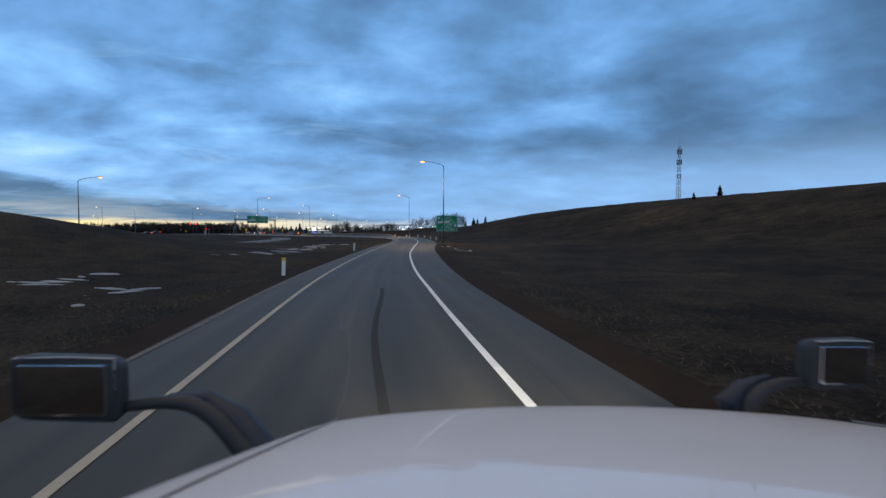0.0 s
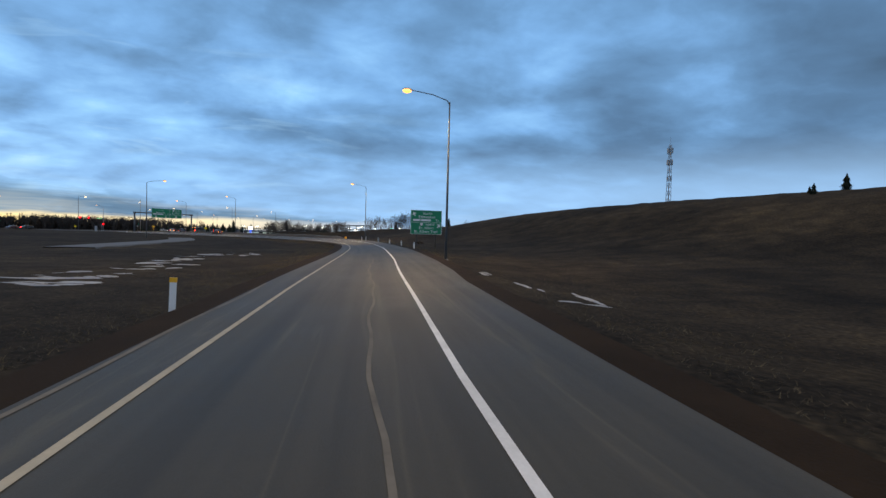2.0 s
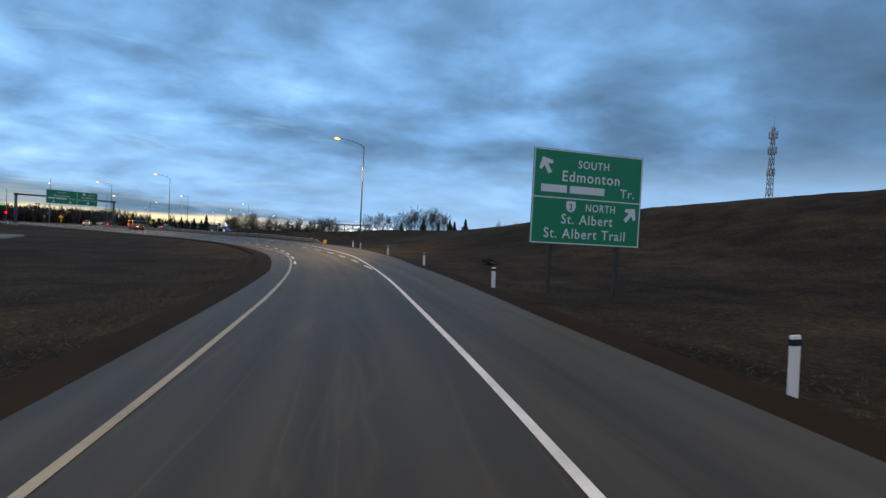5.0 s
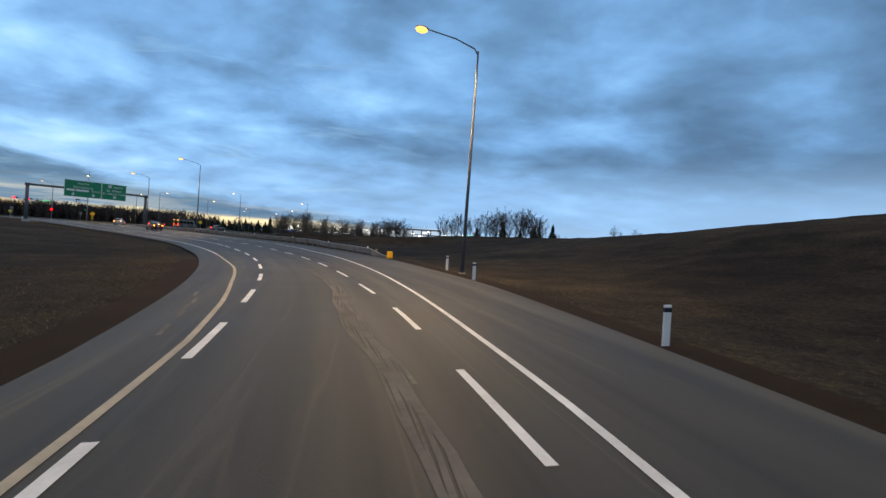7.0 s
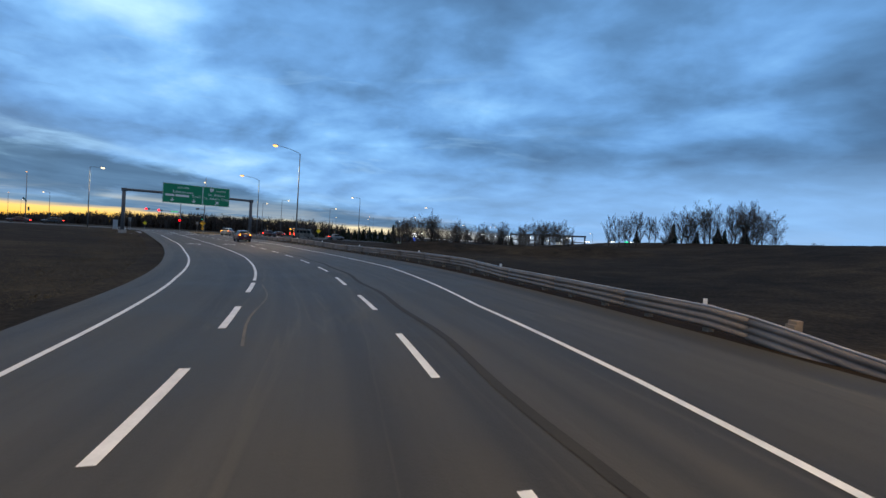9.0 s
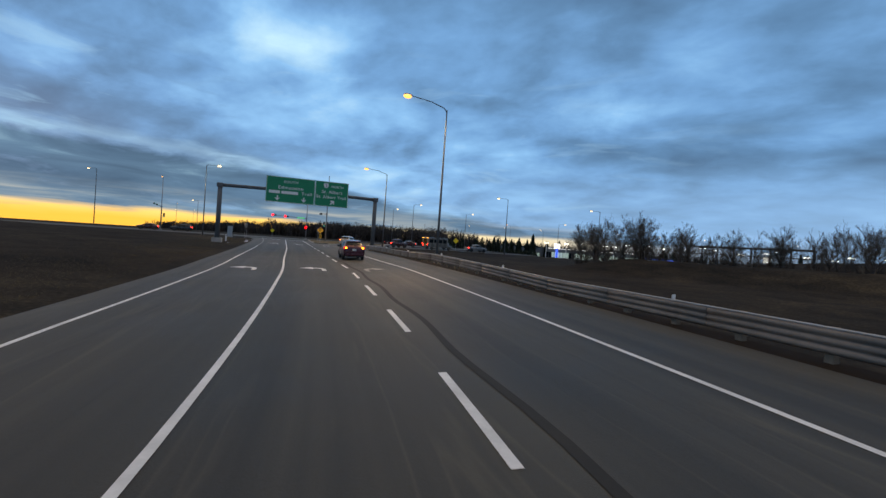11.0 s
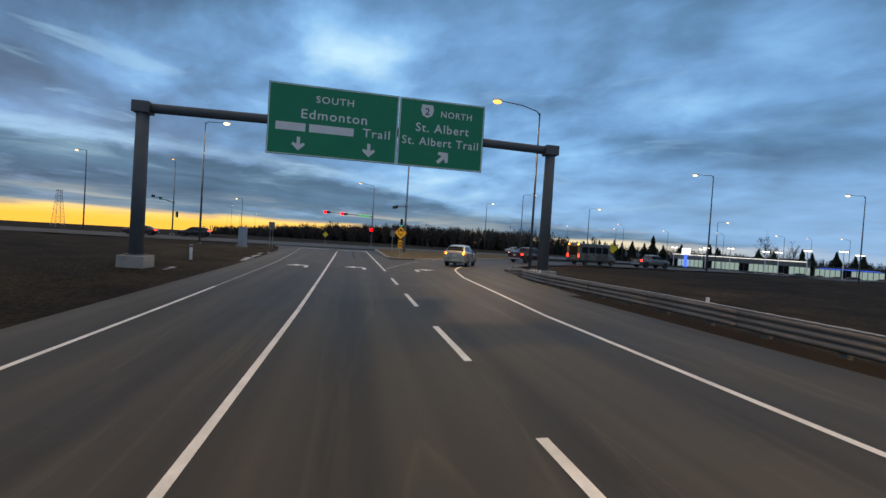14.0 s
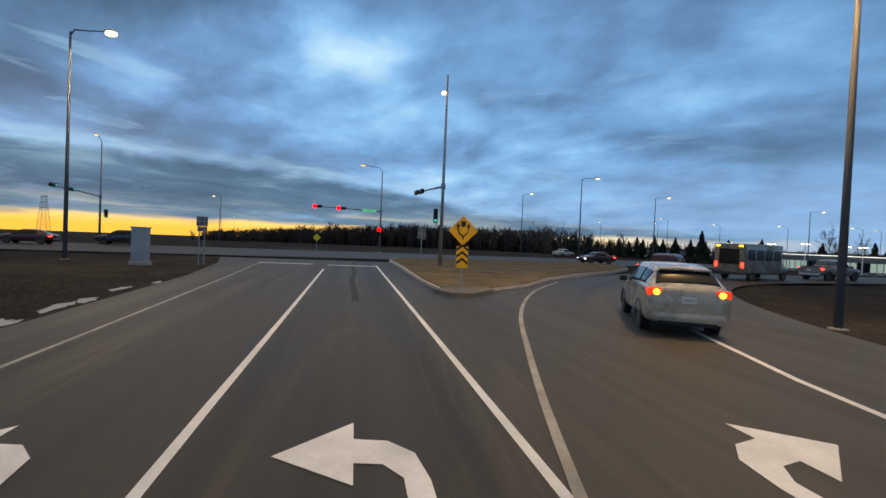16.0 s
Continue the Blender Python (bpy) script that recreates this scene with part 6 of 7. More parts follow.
        beam.matrix_world = look(place, root.matrix_world @ Vector((cx + sx * 0.86, 24.0, -0.6)))


lorry()


# ---------------------------------------------------------------- trees
def shards(rows):
    """Thin triangular twigs from start, end and radius."""
    vs, fs = [], []
    for a, b, r in rows:
        d = b - a
        u = d.cross(Vector((0.3, 0.5, 0.8))).normalized()
        v = d.cross(u).normalized()
        k = len(vs)
        vs += [a + u * r, a - u * 0.5 * r + v * 0.87 * r, a - u * 0.5 * r - v * 0.87 * r, b]
        fs += [(k, k + 1, k + 3), (k + 1, k + 2, k + 3), (k + 2, k, k + 3)]
    return vs, fs


def bare_tree(seed, height):
    """A leafless poplar: tapered trunk, limbs and many twigs."""
    rnd = random.Random(seed)
    root = thing("bare_tree", pose(0, 0, 0), "tall leafless poplar with fine grey twigs", "tree", "bare trees")
    bm = bmesh.new()
    sway = [Vector((rnd.uniform(-0.25, 0.25) * k / 3, rnd.uniform(-0.25, 0.25) * k / 3, height * 0.86 * k / 5)) for k in range(6)]
    tube(bm, [(0, 0, -0.4)] + [tuple(p) for p in sway[1:]], [0.22, 0.19, 0.15, 0.11, 0.07, 0.03], 7)
    twigs = []

    def grow(p, d, ln, r, lvl):
        e = p + d * ln
        if lvl <= 1:
            tube(bm, [p, p + d * ln * 0.5 + Vector((0, 0, 0.05 * ln)), e], [r, r * 0.65, r * 0.25], 5)
        else:
            twigs.append((p, e, r))
        if lvl >= 4:
            return
        for _ in range((5, 5, 5, 4)[lvl]):
            t = rnd.uniform(0.3, 1.0)
            nd = (d + Vector((rnd.gauss(0, 0.38), rnd.gauss(0, 0.38), rnd.gauss(0.30, 0.25)))).normalized()
            grow(p + d * ln * t, nd, ln * rnd.uniform(0.42, 0.68), r * 0.45, lvl + 1)

    for k in range(34):
        t = rnd.uniform(0.05, 1.0)
        i = min(int(t * 5), 4)
        p = sway[i].lerp(sway[i + 1], t * 5 - i) if t < 1 else sway[5]
        a = rnd.uniform(0, 6.283)
        d = Vector((math.cos(a), math.sin(a), rnd.uniform(0.9, 2.4))).normalized()
        grow(p, d, height * rnd.uniform(0.15, 0.27) * (1.3 - 0.9 * abs(t - 0.42)), 0.075 * (1.2 - 0.7 * t), 1)
    part("trunk", bm, M_BARK, root)
    vs, fs = shards([(a, b, max(r, 0.015)) for a, b, r in twigs])
    c = raw("crown", vs, fs, M_TWIG)
    c.parent = root
    return root


def spruce(seed, height, spread):
    rnd = random.Random(seed)
    root = thing("spruce_tree", pose(0, 0, 0), "dark green spruce with drooping boughs", "tree", "spruce trees")
    part("trunk", tube(bmesh.new(), [(0, 0, -0.4), (0, 0, height)], [0.2, 0.02], 7), M_BARK, root)
    vs, fs = [], []
    for _ in range(1500):
        t = rnd.random() ** 0.75
        z = 0.35 + (height - 0.5) * t
        reach = 1.25 * spread * (1 - t) ** 0.85 * rnd.uniform(0.30, 1.0) * (1.0 + 0.22 * math.sin(17 * t + seed)) + 0.10
        a = rnd.uniform(0, 6.283)
        c, s = math.cos(a), math.sin(a)
        w = 0.12 + 0.10 * (1 - t)
        r0 = reach * rnd.uniform(0.2, 0.7)
        k = len(vs)
        dz = -0.25 * reach + rnd.uniform(-0.1, 0.25)
        vs += [(r0 * c - w * s, r0 * s + w * c, z), (r0 * c + w * s, r0 * s - w * c, z), (reach * c, reach * s, z + dz), (r0 * c * 1.1, r0 * s * 1.1, z - 0.28)]
        fs += [(k, k + 1, k + 2), (k, k + 3, k + 2), (k + 1, k + 2, k + 3)]
    cr = raw("crown", vs, fs, M_NEEDLE)
    cr.parent = root
    return root


def plant(src, x, y, k, turn, sunk=0.1):
    m = pose(x, y, floor_at(x, y) - sunk, 0, 0, turn)
    src.scale = (k, k, k)
    return copy_thing(src, m)


def grown(src):
    return max(v.co.z for c in src.children for v in c.data.vertices)


def plant_top(src, x, y, top, turn, sunk=0.1):
    """A tree scaled so that its crown reaches the height top."""
    return plant(src, x, y, (top - floor_at(x, y) + sunk) / grown(src), turn, sunk)


rr = random.Random(11)
bares = [bare_tree(3, 15.0), bare_tree(8, 17.0), bare_tree(21, 13.5)]
spruces = [spruce(5, 11.0, 2.9), spruce(9, 8.5, 2.6)]
for i in range(46):  # row beyond the guardrail, below the ramp
    t = i / 45
    plant_top(rr.choice(bares), -79 + 36 * t + rr.uniform(-1, 1), 249 + 5 * t + rr.uniform(-3.5, 3.5), 6.6 + 0.9 * math.sin(t * 9) + rr.uniform(-1.1, 0.9), rr.uniform(0, 360), 1.6)
for i in range(9):  # a looser group, then the tall one before the spruces, then saplings
    plant_top(rr.choice(bares), -36 + 1.2 * i + rr.uniform(-0.6, 0.6), 269 + rr.uniform(-3, 3), rr.uniform(9.8, 11.6), rr.uniform(0, 360))
for i in range(17):
    plant_top(rr.choice(bares), -24 + 1.2 * i + rr.uniform(-0.7, 0.7), 269 + rr.uniform(-4, 4), rr.uniform(12.6, 15.0) - 0.20 * abs(i - 8), rr.uniform(0, 360), 1.6)
for i in range(6):
    plant_top(rr.choice(bares), 4 + 2.0 * i + rr.uniform(-1, 1), 300 + rr.uniform(-4, 6), rr.uniform(6.5, 8.5), rr.uniform(0, 360))
for x, y in ((-208, 381), (-211, 386), (-215, 383), (-205, 387)):  # taller crowns over the wood
    plant_top(rr.choice(bares), x, y, rr.uniform(11.0, 12.4), rr.uniform(0, 360))
for i in range(26):  # low shrubs along the crest of the hill
    t = i / 25
    plant(rr.choice(bares), 44 + 82 * t + rr.uniform(-2, 2), 212 - 40 * t + rr.uniform(-9, 9), rr.uniform(0.05, 0.13), rr.uniform(0, 360))
for i in range(16):  # bare scrub along the shoulder of the hill
    t = i / 15
    plant(rr.choice(bares), 16 + 40 * t + rr.uniform(-2, 2), 262 + 30 * t + rr.uniform(-4, 4), rr.uniform(0.2, 0.34), rr.uniform(0, 360))
for x, y, top in ((-13.5, 350, 13.8), (-5, 353, 11.0), (1.5, 352, 13.0), (4.5, 356, 12.4), (10.8, 355, 14.2), (22, 352, 8.0), (-26, 351, 10.5), (-36, 349, 6.5), (-32, 350, 5.2), (-50, 352, 6.0)):
    plant_top(rr.choice(spruces), x, y, top, rr.uniform(0, 360))
plant_top(spruces[0], -159.5, 405.9, 9.6, 40)
plant_top(spruces[1], -163.5, 407.5, 6.4, 140)
for i in range(20):  # dark conifers between the wood and the car lot
    t = i / 19
    plant_top(rr.choice(spruces), -218 + 50 * t + rr.uniform(-1.5, 1.5), 383 + 25 * t + rr.uniform(-5, 5), 3.8 + 3.0 * t + rr.uniform(-0.9, 1.1), rr.uniform(0, 360))
for i in range(14):  # conifers behind the showrooms, in clumps
    t = i / 13
    plant_top(rr.choice(spruces), -168 + 74 * t + 5 * math.sin(i * 2.3), 442 + 10 * t + rr.uniform(-4, 4), rr.uniform(5.0, 8.2), rr.uniform(0, 360))
for x, y, k in ((122.9, 171.9, 0.33), (112, 176, 0.22), (92, 205, 0.18), (58, 190, 0.14), (54.6, 102.6, 0.30), (48.4, 101.2, 0.20), (49.4, 103.0, 0.14)):
    plant(spruces[1], x, y, k, rr.uniform(0, 360))
for src in bares + spruces:  # the patterns stand in the thicket too
    src.scale = (1, 1, 1)
    x, y = rr.uniform(-130, -90), rr.uniform(445, 455)
    src.matrix_world = pose(x, y, floor_at(x, y) - 0.1)


M_FAR = material("dark_wood_mass", (0.056, 0.047, 0.041), 0.95, 0, 0.3, 0.4, 6, 0, space="object", island=True)


def far_wood():
    """The dark belt of wood on the horizon, one mass."""
    rnd = random.Random(31)
    belt = spline([(-372, 300), (-350, 318), (-318, 345), (-275, 375), (-240, 410), (-205, 490), (-130, 565), (0, 620), (160, 640), (330, 600)], 2.0)
    vs, fs = [], []
    spots = [(q, q[0] + rnd.gauss(0, 10), q[1] + abs(rnd.gauss(0, 20))) for q in (belt[rnd.randrange(len(belt))] for _ in range(4200))]
    base = ground_z(np.array([p[1] for p in spots]), np.array([p[2] for p in spots]))
    for (q, x, y), z in zip(spots, base.tolist()):
        leafy = q[0] < -232
        edge = min(1.0, 0.16 + (q[0] + 372) / 95) * rnd.uniform(0.85, 1.1)
        crest = 1.0 + 0.12 * math.sin(q[0] * 0.13) * math.sin(q[1] * 0.11 + 1.0) + 0.07 * math.sin(q[0] * 0.41)
        h = (rnd.uniform(8.0, 10.4) * crest * edge - z) if leafy else rnd.uniform(9.5, 13.5)
        fir = rnd.random() < (0.06 if leafy else 0.6)
        for _k in range(120 if leafy else 36):
            a = rnd.uniform(0, 6.283)
            t = rnd.random() ** (1.3 if leafy else 1.0)
            if fir:
                rad = min(h, 11) * 0.17 * (1 - t) + 0.1
                p = Vector((x, y, z + h * t))
                e = p + Vector((math.cos(a) * rad, math.sin(a) * rad, -0.12 * h * (1 - t)))
                w = 0.9 * (1 - t) + 0.15
            else:
                p = Vector((x + math.cos(a) * t * 1.6, y + math.sin(a) * t * 1.6, z + h * t * 0.93))
                e = p + Vector((math.cos(a) * 1.3 * rnd.random(), math.sin(a) * 1.3 * rnd.random(), h * rnd.uniform(0.04, 0.13)))
                w = rnd.uniform(0.16, 0.62) * (1.2 - 0.9 * t)
            k = len(vs)
            s = Vector((-math.sin(a), math.cos(a), 0)) * w
            vs += [p + s, p - s, e, p + Vector((0, 0, -0.8))]
            fs += [(k, k + 1, k + 2), (k, k + 3, k + 1)]
    return tagged(raw("far_wood", vs, fs, M_FAR), "dark belt of mixed leafless and spruce wood", "wood", kind="stuff")


far_wood()


def verge_grass():
    """Dry blades along the verges nearest to the lane."""
    r = np.random.default_rng(7)
    n = 120000
    s = r.uniform(2, 296, n)
    left = r.random(n) < 0.72
    away = np.abs(r.normal(0, 3.2, n)) + 1.3
    d = np.where(left, PAVE_LEFT(s) - away, PAVE_RIGHT(s) + away + 0.3)
    keep = left | (s < 168)
    s, d = s[keep], d[keep]
    xy = at(s, d)
    z = ground_z(xy[:, 0], xy[:, 1])
    n = len(s)
    a, h, w = r.uniform(0, 6.283, n), r.uniform(0.03, 0.10, n), r.uniform(0.005, 0.011, n)
    lean = r.normal(0, 0.12, (n, 2))
    ca, sa = np.cos(a) * w, np.sin(a) * w
    v = np.stack([np.c_[xy[:, 0] - ca, xy[:, 1] - sa, z - 0.02], np.c_[xy[:, 0] + ca, xy[:, 1] + sa, z - 0.02], np.c_[xy + lean, z + h]], 1).reshape(-1, 3)
    f = np.arange(3 * n).reshape(-1, 3)
    straw = material("dry_grass_blades", (0.105, 0.083, 0.045), 0.9, 0, 0.35, 0.3, 5, 0, island=True)
    tagged(raw("verge_grass", v.tolist(), f.tolist(), straw), "short dry straw-coloured grass along the verges", "grass", kind="stuff")


verge_grass()


def snow_patch(x, y, rx, ry, turn, seed):
    rnd = random.Random(seed)
    n, rings = 26, 4
    ph = [rnd.uniform(0, 6.28) for _ in range(4)]
    c, s = math.cos(radians(turn)), math.sin(radians(turn))
    pts = []
    for j in range(rings + 1):
        for k in range(n):
            a = 2 * math.pi * k / n
            q = (j / rings) * (0.68 + 0.22 * math.sin(2 * a + ph[0]) + 0.16 * math.sin(5 * a + ph[1]) + 0.12 * math.sin(9 * a + ph[2]))
            u, v = rx * q * math.cos(a), ry * q * math.sin(a)
            pts.append((x + u * c - v * s, y + u * s + v * c, j))
    arr = np.array(pts)
    z = ground_z(arr[:, 0], arr[:, 1]) + np.where(arr[:, 2] < rings, 0.045 - 0.010 * arr[:, 2], -0.05)
    fs = [(j * n + k, j * n + (k + 1) % n, (j + 1) * n + (k + 1) % n, (j + 1) * n + k) for j in range(rings) for k in range(n)]
    ob = raw("snow_patch", np.c_[arr[:, :2], z], fs, M_SNOW, True)
    tagged(ob, "thin grey remnant of old snow on the grass", "snow", "snow patches", "stuff")


# clusters on the infield: middle, reach along and across, how many streaks
for i, (x, y, along_y, across, count) in enumerate(((-18.8, 18.5, 3.2, 2.2, 16), (-14.2, 16.5, 3.0, 1.6, 10), (-18.8, 38.5, 4.0, 1.6, 10), (-19.6, 46.0, 3.0, 1.4, 6), (-24.4, 61.5, 4.0, 1.8, 18),
                                                    (-26.3, 70.5, 4.5, 2.0, 14), (-28.8, 81.5, 5.0, 2.0, 12), (-30.0, 88.0, 4.0, 2.2, 12), (-26.5, 91.0, 4.0, 1.8, 10), (7.5, 23.0, 1.0, 0.6, 2))):
    for k in range(count):
        snow_patch(x + rr.gauss(0, across * 0.5), y + rr.gauss(0, along_y * 0.5), rr.uniform(0.35, 1.3), rr.uniform(0.08, 0.26), 12 + rr.uniform(-22, 22), 40 * i + k)
# along the ditch and the pavement's edge
for i, (s, d, rl, rw, count) in enumerate(((57.0, 9.0, 2.0, 0.35, 5), (60.5, 7.6, 2.0, 0.25, 4), (66.0, 6.9, 2.2, 0.22, 4), (68.5, 5.6, 2.4, 0.16, 5), (72.0, 5.7, 2.2, 0.12, 4), (64.5, 5.7, 2.2, 0.22, 5),
                                           (279.5, -7.95, 2.6, 0.4, 3), (282.5, -8.0, 2.8, 0.45, 3), (285.5, -8.15, 2.8, 0.45, 3), (288.5, -7.85, 2.4, 0.35, 3), (270, -9.4, 2.0, 0.3, 3))):
    for k in range(count):
        x, y = at(s + rr.uniform(-2, 2), d + rr.uniform(-0.25, 0.25))
        snow_patch(x, y, rw * rr.uniform(0.4, 0.9), rl * rr.uniform(0.3, 0.7), heading(s) + rr.uniform(-6, 6), 900 + 7 * i + k)
for k, (x, y, rx, ry) in enumerate(((-23.2, 61.3, 1.5, 0.75), (-22.6, 60.2, 1.1, 0.45), (-25.9, 62.4, 1.2, 0.4), (-26.9, 63.8, 0.9, 0.3), (-24.3, 66.2, 1.2, 0.5), (-28.0, 75.6, 1.6, 0.9), (-30.9, 85.8, 1.8, 1.2))):  # the larger drifts in the infield's hollow
    snow_patch(x, y, rx, ry, 10 + 9 * math.sin(k * 2.0), 1500 + k)
for k, (x, y, rx, ry) in enumerate(((-1.5, 55.9, 0.75, 0.24), (-0.6, 55.7, 0.7, 0.20), (-4.4, 60.5, 0.25, 0.9))):  # and along the foot of the cutting
    snow_patch(x, y, rx, ry, 6, 1600 + k)


# ---------------------------------------------------------------- far structures
def lattice_tower(x, y, top, base, label, arms=False):
    g = floor_at(x, y)
    h = top - g
    root = thing("lattice_tower", pose(x, y, g, 0, 0, 20), label, "tower")
    levels = 12
    for sx in (-1, 1):
        for sy in (-1, 1):
            part("leg", tube(bmesh.new(), [(sx * base, sy * base, -0.5), (sx * base * 0.35, sy * base * 0.35, h)], [0.16, 0.09], 5), M_STEEL, root)
    for k in range(levels):
        z0, z1 = h * k / levels, h * (k + 1) / levels
        a, b = base * (1 - 0.65 * k / levels), base * (1 - 0.65 * (k + 1) / levels)
        for p, q in (((-1, -1), (1, -1)), ((1, -1), (1, 1)), ((1, 1), (-1, 1)), ((-1, 1), (-1, -1))):
            part("brace", tube(bmesh.new(), [(p[0] * a, p[1] * a, z0), (q[0] * b, q[1] * b, z1)], 0.07, 4), M_STEEL, root)
            part("brace", tube(bmesh.new(), [(q[0] * a, q[1] * a, z0), (p[0] * b, p[1] * b, z1)], 0.07, 4), M_STEEL, root)
    if arms:
        for z in (0.68, 0.82, 0.96):
            part("cross_arm", tube(bmesh.new(), [(-base * 1.6, 0, h * z), (0, 0, h * z + 0.8), (base * 1.6, 0, h * z)], 0.22, 4), M_STEEL, root)
    else:
        for z, n in ((0.93, 6), (0.80, 6), (0.62, 4)):
            for k in range(n):
                a = 2 * math.pi * k / n
                r = base * 0.65 + 0.5
                part("antenna_panel", box(bmesh.new(), r * math.cos(a) - 0.2, r * math.cos(a) + 0.2, r * math.sin(a) - 0.2, r * math.sin(a) + 0.2, h * z - 1.4, h * z + 1.4, 0.05), M_ALU, root)
        part("whip", tube(bmesh.new(), [(0, 0, h), (0, 0, h + 4)], 0.06, 5), M_STEEL, root)


lattice_tower(116.6, 261.4, 50.8, 1.1, "tall steel lattice cell tower with antenna panels behind the hill")
lattice_tower(-630, 258, 26, 4.0, "distant steel power pylon against the sunset", True)

M_CLAD = material("pale_metal_cladding", (0.16, 0.17, 0.18), 0.6, 0.1, 0.15, 0.3, 6, 0, space="object")
M_LITWIN = material("lit_showroom_glass", (0.8, 0.8, 0.75), 0.2, 0, 0, glow=(0.70, 1.0, 0.72), power=0.20)
M_BLUE = material("blue_lit_sign", (0.05, 0.1, 0.8), 0.3, 0, 0, glow=(0.06, 0.16, 1.0), power=1.3)
M_LITWHITE = material("white_lit_sign", (0.9, 0.9, 0.9), 0.3, 0, 0, glow=(1.0, 0.97, 0.88), power=1.8)
M_GREENLIT = material("green_lit_sign", (0.05, 0.7, 0.3), 0.3, 0, 0, glow=(0.03, 0.9, 0.35), power=1.0)
M_DARKWALL = material("dark_wall", (0.05, 0.052, 0.056), 0.8, 0, 0.2, 0.3, 6, 0, space="object")


def hall(x, y, turn, w, d, h, bays, label, wall, glass_h=2.6, band=None):
    root = thing("showroom_building", pose(x, y, floor_at(x, y) - 0.1, 0, 0, turn), label, "building", "buildings far off")
    bd = part("wall", box(bmesh.new(), -w / 2, w / 2, 0, d, 0, h, 0.05), wall, root)
    part("roof", box(bmesh.new(), -w / 2 - 0.3, w / 2 + 0.3, -0.3, d + 0.3, h - 0.02, h + 0.35, 0.05), M_DARKWALL, root)
    step = w / bays
    for k in range(bays):
        x0 = -w / 2 + step * k
        win = part("window", box(bmesh.new(), x0 + 0.03, x0 + step - 0.03, -0.06, 0.0, 2.2, 2.2 + glass_h, 0.01), M_DARKWALL, root)
        part("pane", box(bmesh.new(), x0 + 0.09, x0 + step - 0.09, -0.09, -0.05, 2.3, 2.1 + glass_h), M_LITWIN if (k * 5 + bays) % 8 not in (3, 6) else M_GLASS, win)
    if band:
        part("fascia_light", box(bmesh.new(), -w / 2 + 1, w / 2 - 1, -0.35, -0.3, h - 0.42, h - 0.28), band, root, "lit strip along the roof edge")


hall(-132.5, 417.4, 8, 46, 18, 7.4, 30, "long car showroom with lit windows and a bright roof strip", M_CLAD, 3.0, M_LITWHITE)
hall(-99.5, 421, 6, 18, 14, 5.6, 13, "low pale showroom with lit entrance under a blue strip", M_CLAD, 2.8, M_BLUE)
hall(-52, 420, 2, 30, 15, 6.2, 20, "low dark shop with a few lit windows", M_DARKWALL, 2.4, M_LITWHITE)
hall(-178, 428, 14, 24, 14, 7.4, 5, "low grey shop with lit windows", M_CLAD, 2.2, None)
hall(-225, 450, 20, 34, 14, 7.8, 7, "low dark shop with a few lit windows", M_DARKWALL, 2.2, None)


def pylon_sign(x, y, h, mat, w, label, post=None):
    root = thing("pylon_sign", pose(x, y, floor_at(x, y), 0, 0, 20), label, "sign")
    part("post", box(bmesh.new(), -w * 0.18, w * 0.18, -0.15, 0.15, -0.3, h - w * 0.7, 0.02), post or M_DARKWALL, root)
    part("face", box(bmesh.new(), -w / 2, w / 2, -0.2, 0.2, h - w * 0.8, h, 0.05), mat, root, "glowing sign face")


pylon_sign(-149.1, 414.0, 9.4, M_LITWHITE, 3.0, "lit dealership pylon sign, white over blue", M_BLUE)
pylon_sign(-58, 379, 5.0, M_LITWHITE, 2.4, "lit white roadside sign")
pylon_sign(-29.5, 352, 4.4, M_GREENLIT, 1.6, "lit green roadside sign")


def frame_canopy():
    """The long open roof frame beside the shops."""
    a, b = Vector((-85.4, 396.6)), Vector((-45.8, 370.0))
    c, w = (a + b) / 2, b - a
    root = thing("canopy_frame", pose(c.x, c.y, floor_at(c.x, c.y), 0, 0, math.degrees(math.atan2(w.y, w.x))), "long dark open canopy frame on posts", "canopy")
    L = w.length / 2
    part("upper_beam", box(bmesh.new(), -L, L, -0.4, 0.4, 8.0, 8.7, 0.05), M_DARKWALL, root)
    part("lower_beam", box(bmesh.new(), -L, L, -0.3, 0.3, 5.4, 5.8, 0.05), M_DARKWALL, root)
    for k in range(8):
        x = -L + 0.4 + (2 * L - 0.8) * k / 7
        part("post", box(bmesh.new(), x - 0.22, x + 0.22, -0.22, 0.22, -0.4, 8.05, 0.03), M_DARKWALL, root)


frame_canopy()


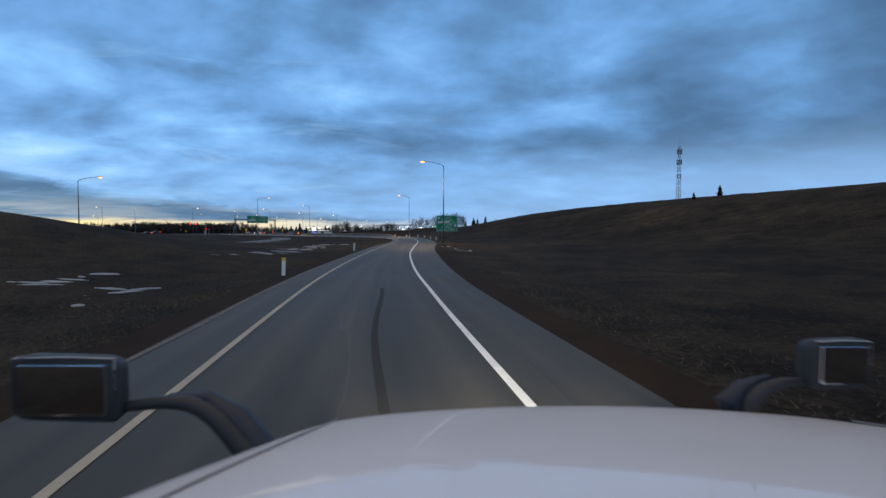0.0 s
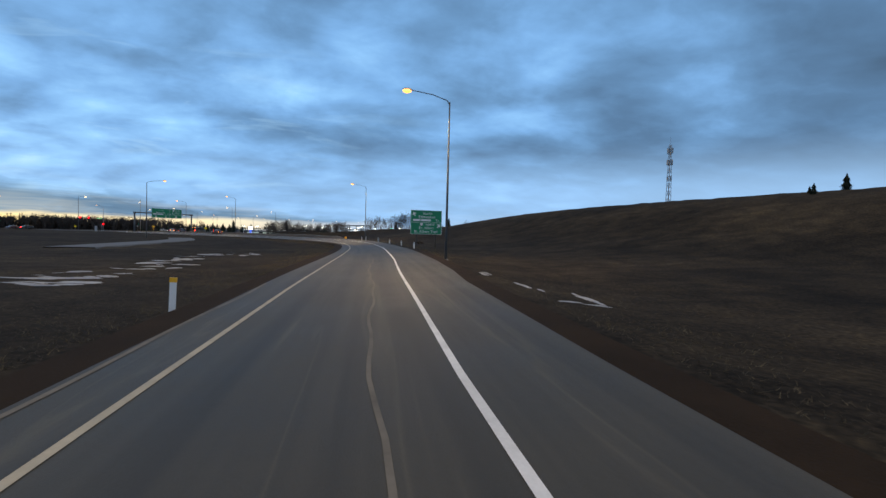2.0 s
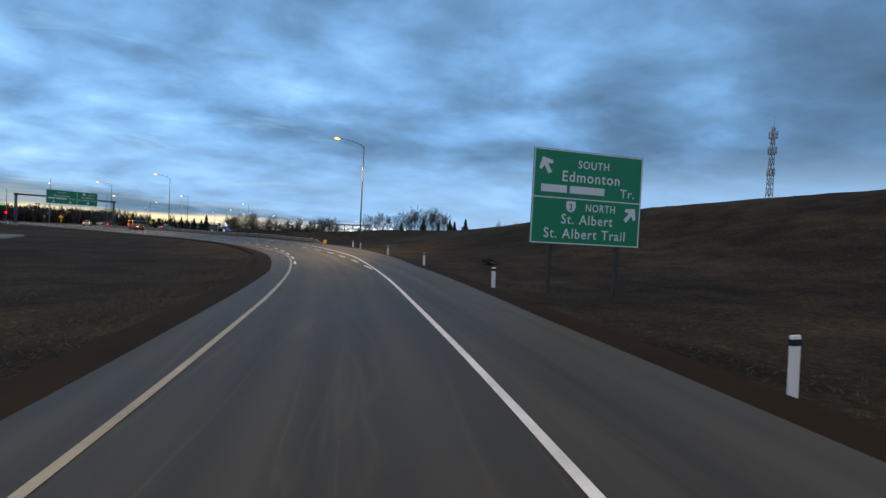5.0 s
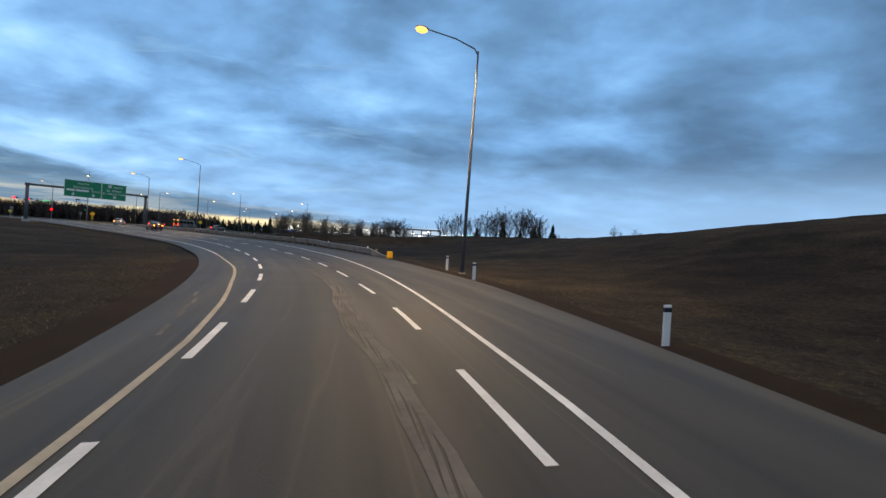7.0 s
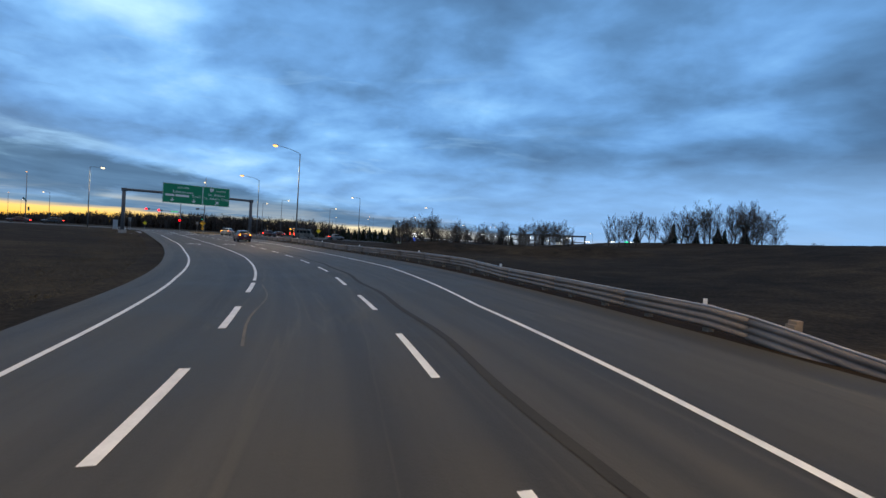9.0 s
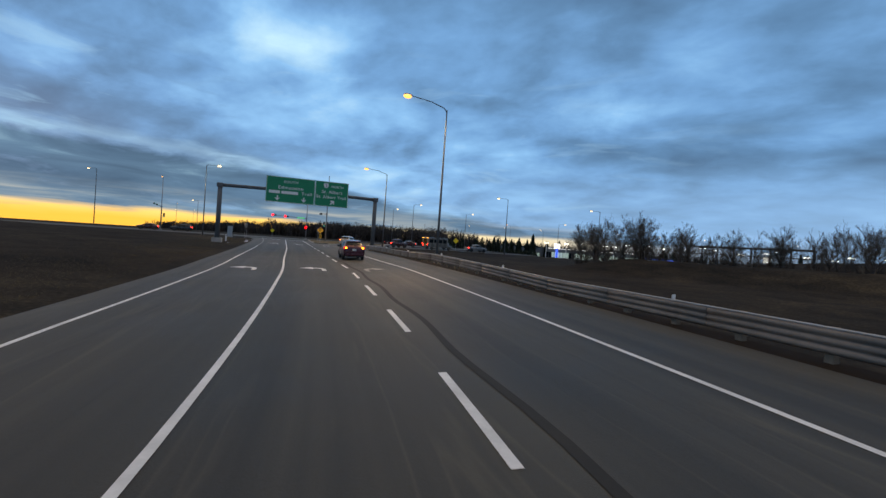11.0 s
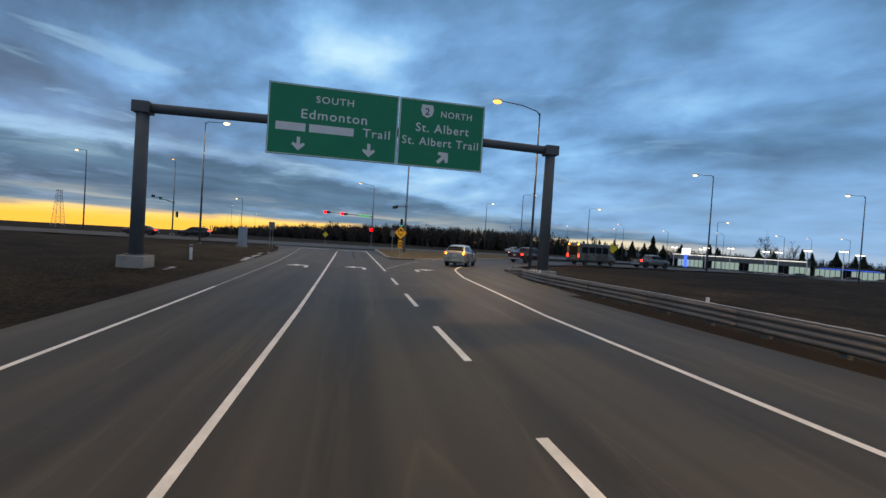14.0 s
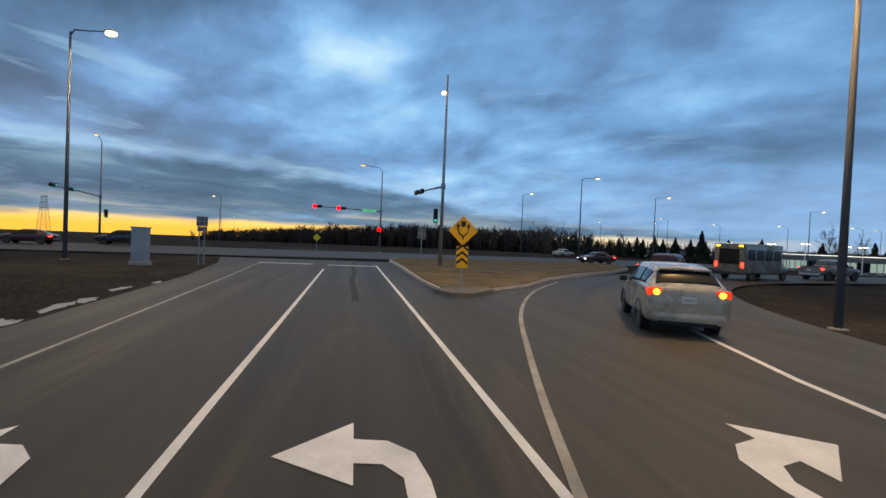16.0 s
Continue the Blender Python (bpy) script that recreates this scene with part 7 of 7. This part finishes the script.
def lot_lamp(x, y):
    root = thing("lot_lamp", pose(x, y, floor_at(x, y), 0, 0, 12), "white twin-headed car lot lamp, glowing", "lamp", "car lot lamps")
    part("pole", tube(bmesh.new(), [(0, 0, -0.3), (0, 0, 9.0)], [0.16, 0.12], 6), M_LEGEND, root)
    for sx in (-1, 1):
        hd = part("head", box(bmesh.new(), sx * 0.62 - 0.42, sx * 0.62 + 0.42, -0.3, 0.3, 9.02, 9.25, 0.05), M_ALU, root)
        part("lens", box(bmesh.new(), sx * 0.62 - 0.40, sx * 0.62 + 0.40, -0.3, 0.3, 8.74, 9.02, 0.08), M_LITLAMP, hd)
    return root


M_LITLAMP = material("lot_lamp_lens", (1, 1, 1), 0.3, 0, 0, glow=(1.0, 0.97, 0.80), power=3.5)
first = lot_lamp(-150, 402)
for k in range(1, 20):
    x, y = -150 + 6.9 * k + 2 * math.sin(k * 2.1), 400 + 7 * math.sin(k * 1.7)
    copy_thing(first, pose(x, y, floor_at(x, y), 0, 0, 12 + 8 * math.sin(k)))

parked = vehicle("sedan", SEDAN, pose(-147, 398, floor_at(-147, 398), 0, 0, 80), P_SILVER, "parked car on the dealer's lot", (-1.35, 1.40), 0.33, (3, 7, 2), (7, 6), (2, 3), brake=False, lamp_z=(0.72, 0.9))
tagged(parked, "pale parked car on the dealer's lot", "car", "parked cars")
dark = vehicle("suv", SUV, pose(-143, 399, floor_at(-143, 399), 0, 0, 84), P_GREY, "dark parked suv on the dealer's lot", (-1.40, 1.49), 0.35, (3, 8, 3), (8, 7), (2, 3), brake=False)
tagged(dark, "dark parked suv on the dealer's lot", "suv", "parked cars")
for k in range(22):
    x, y = -138 + 4.6 * k + rr.uniform(-0.8, 0.8), 398 + 4 * math.sin(k * 0.9)
    copy_thing(parked if k % 3 else dark, pose(x, y, floor_at(x, y), 0, 0, rr.choice((78, 88, -95, 100))))


def culvert():
    x, y = -7.7, 136.7
    root = thing("culvert_end", pose(x, y, floor_at(x, y) + 0.12, 12, 0, 70), "dark flared culvert mouth in the ditch slope", "culvert")
    bm = bmesh.new()
    pts = [(1.1 * math.cos(a), 0.75 * math.sin(a), 0.06 * math.sin(3 * a)) for a in np.linspace(0, 2 * math.pi, 26)]
    tube(bm, pts, 0.13, 6, False)
    part("rim", bm, M_GRAVEL, root)
    # flat black disc put in for the shade inside the pipe
    bm = bmesh.new()
    bmesh.ops.create_circle(bm, cap_ends=True, radius=1, segments=24, matrix=Matrix.LocRotScale((0, 0, -0.02), None, (1.05, 0.7, 1)))
    part("grate", bm, M_BLACK, root)


culvert()
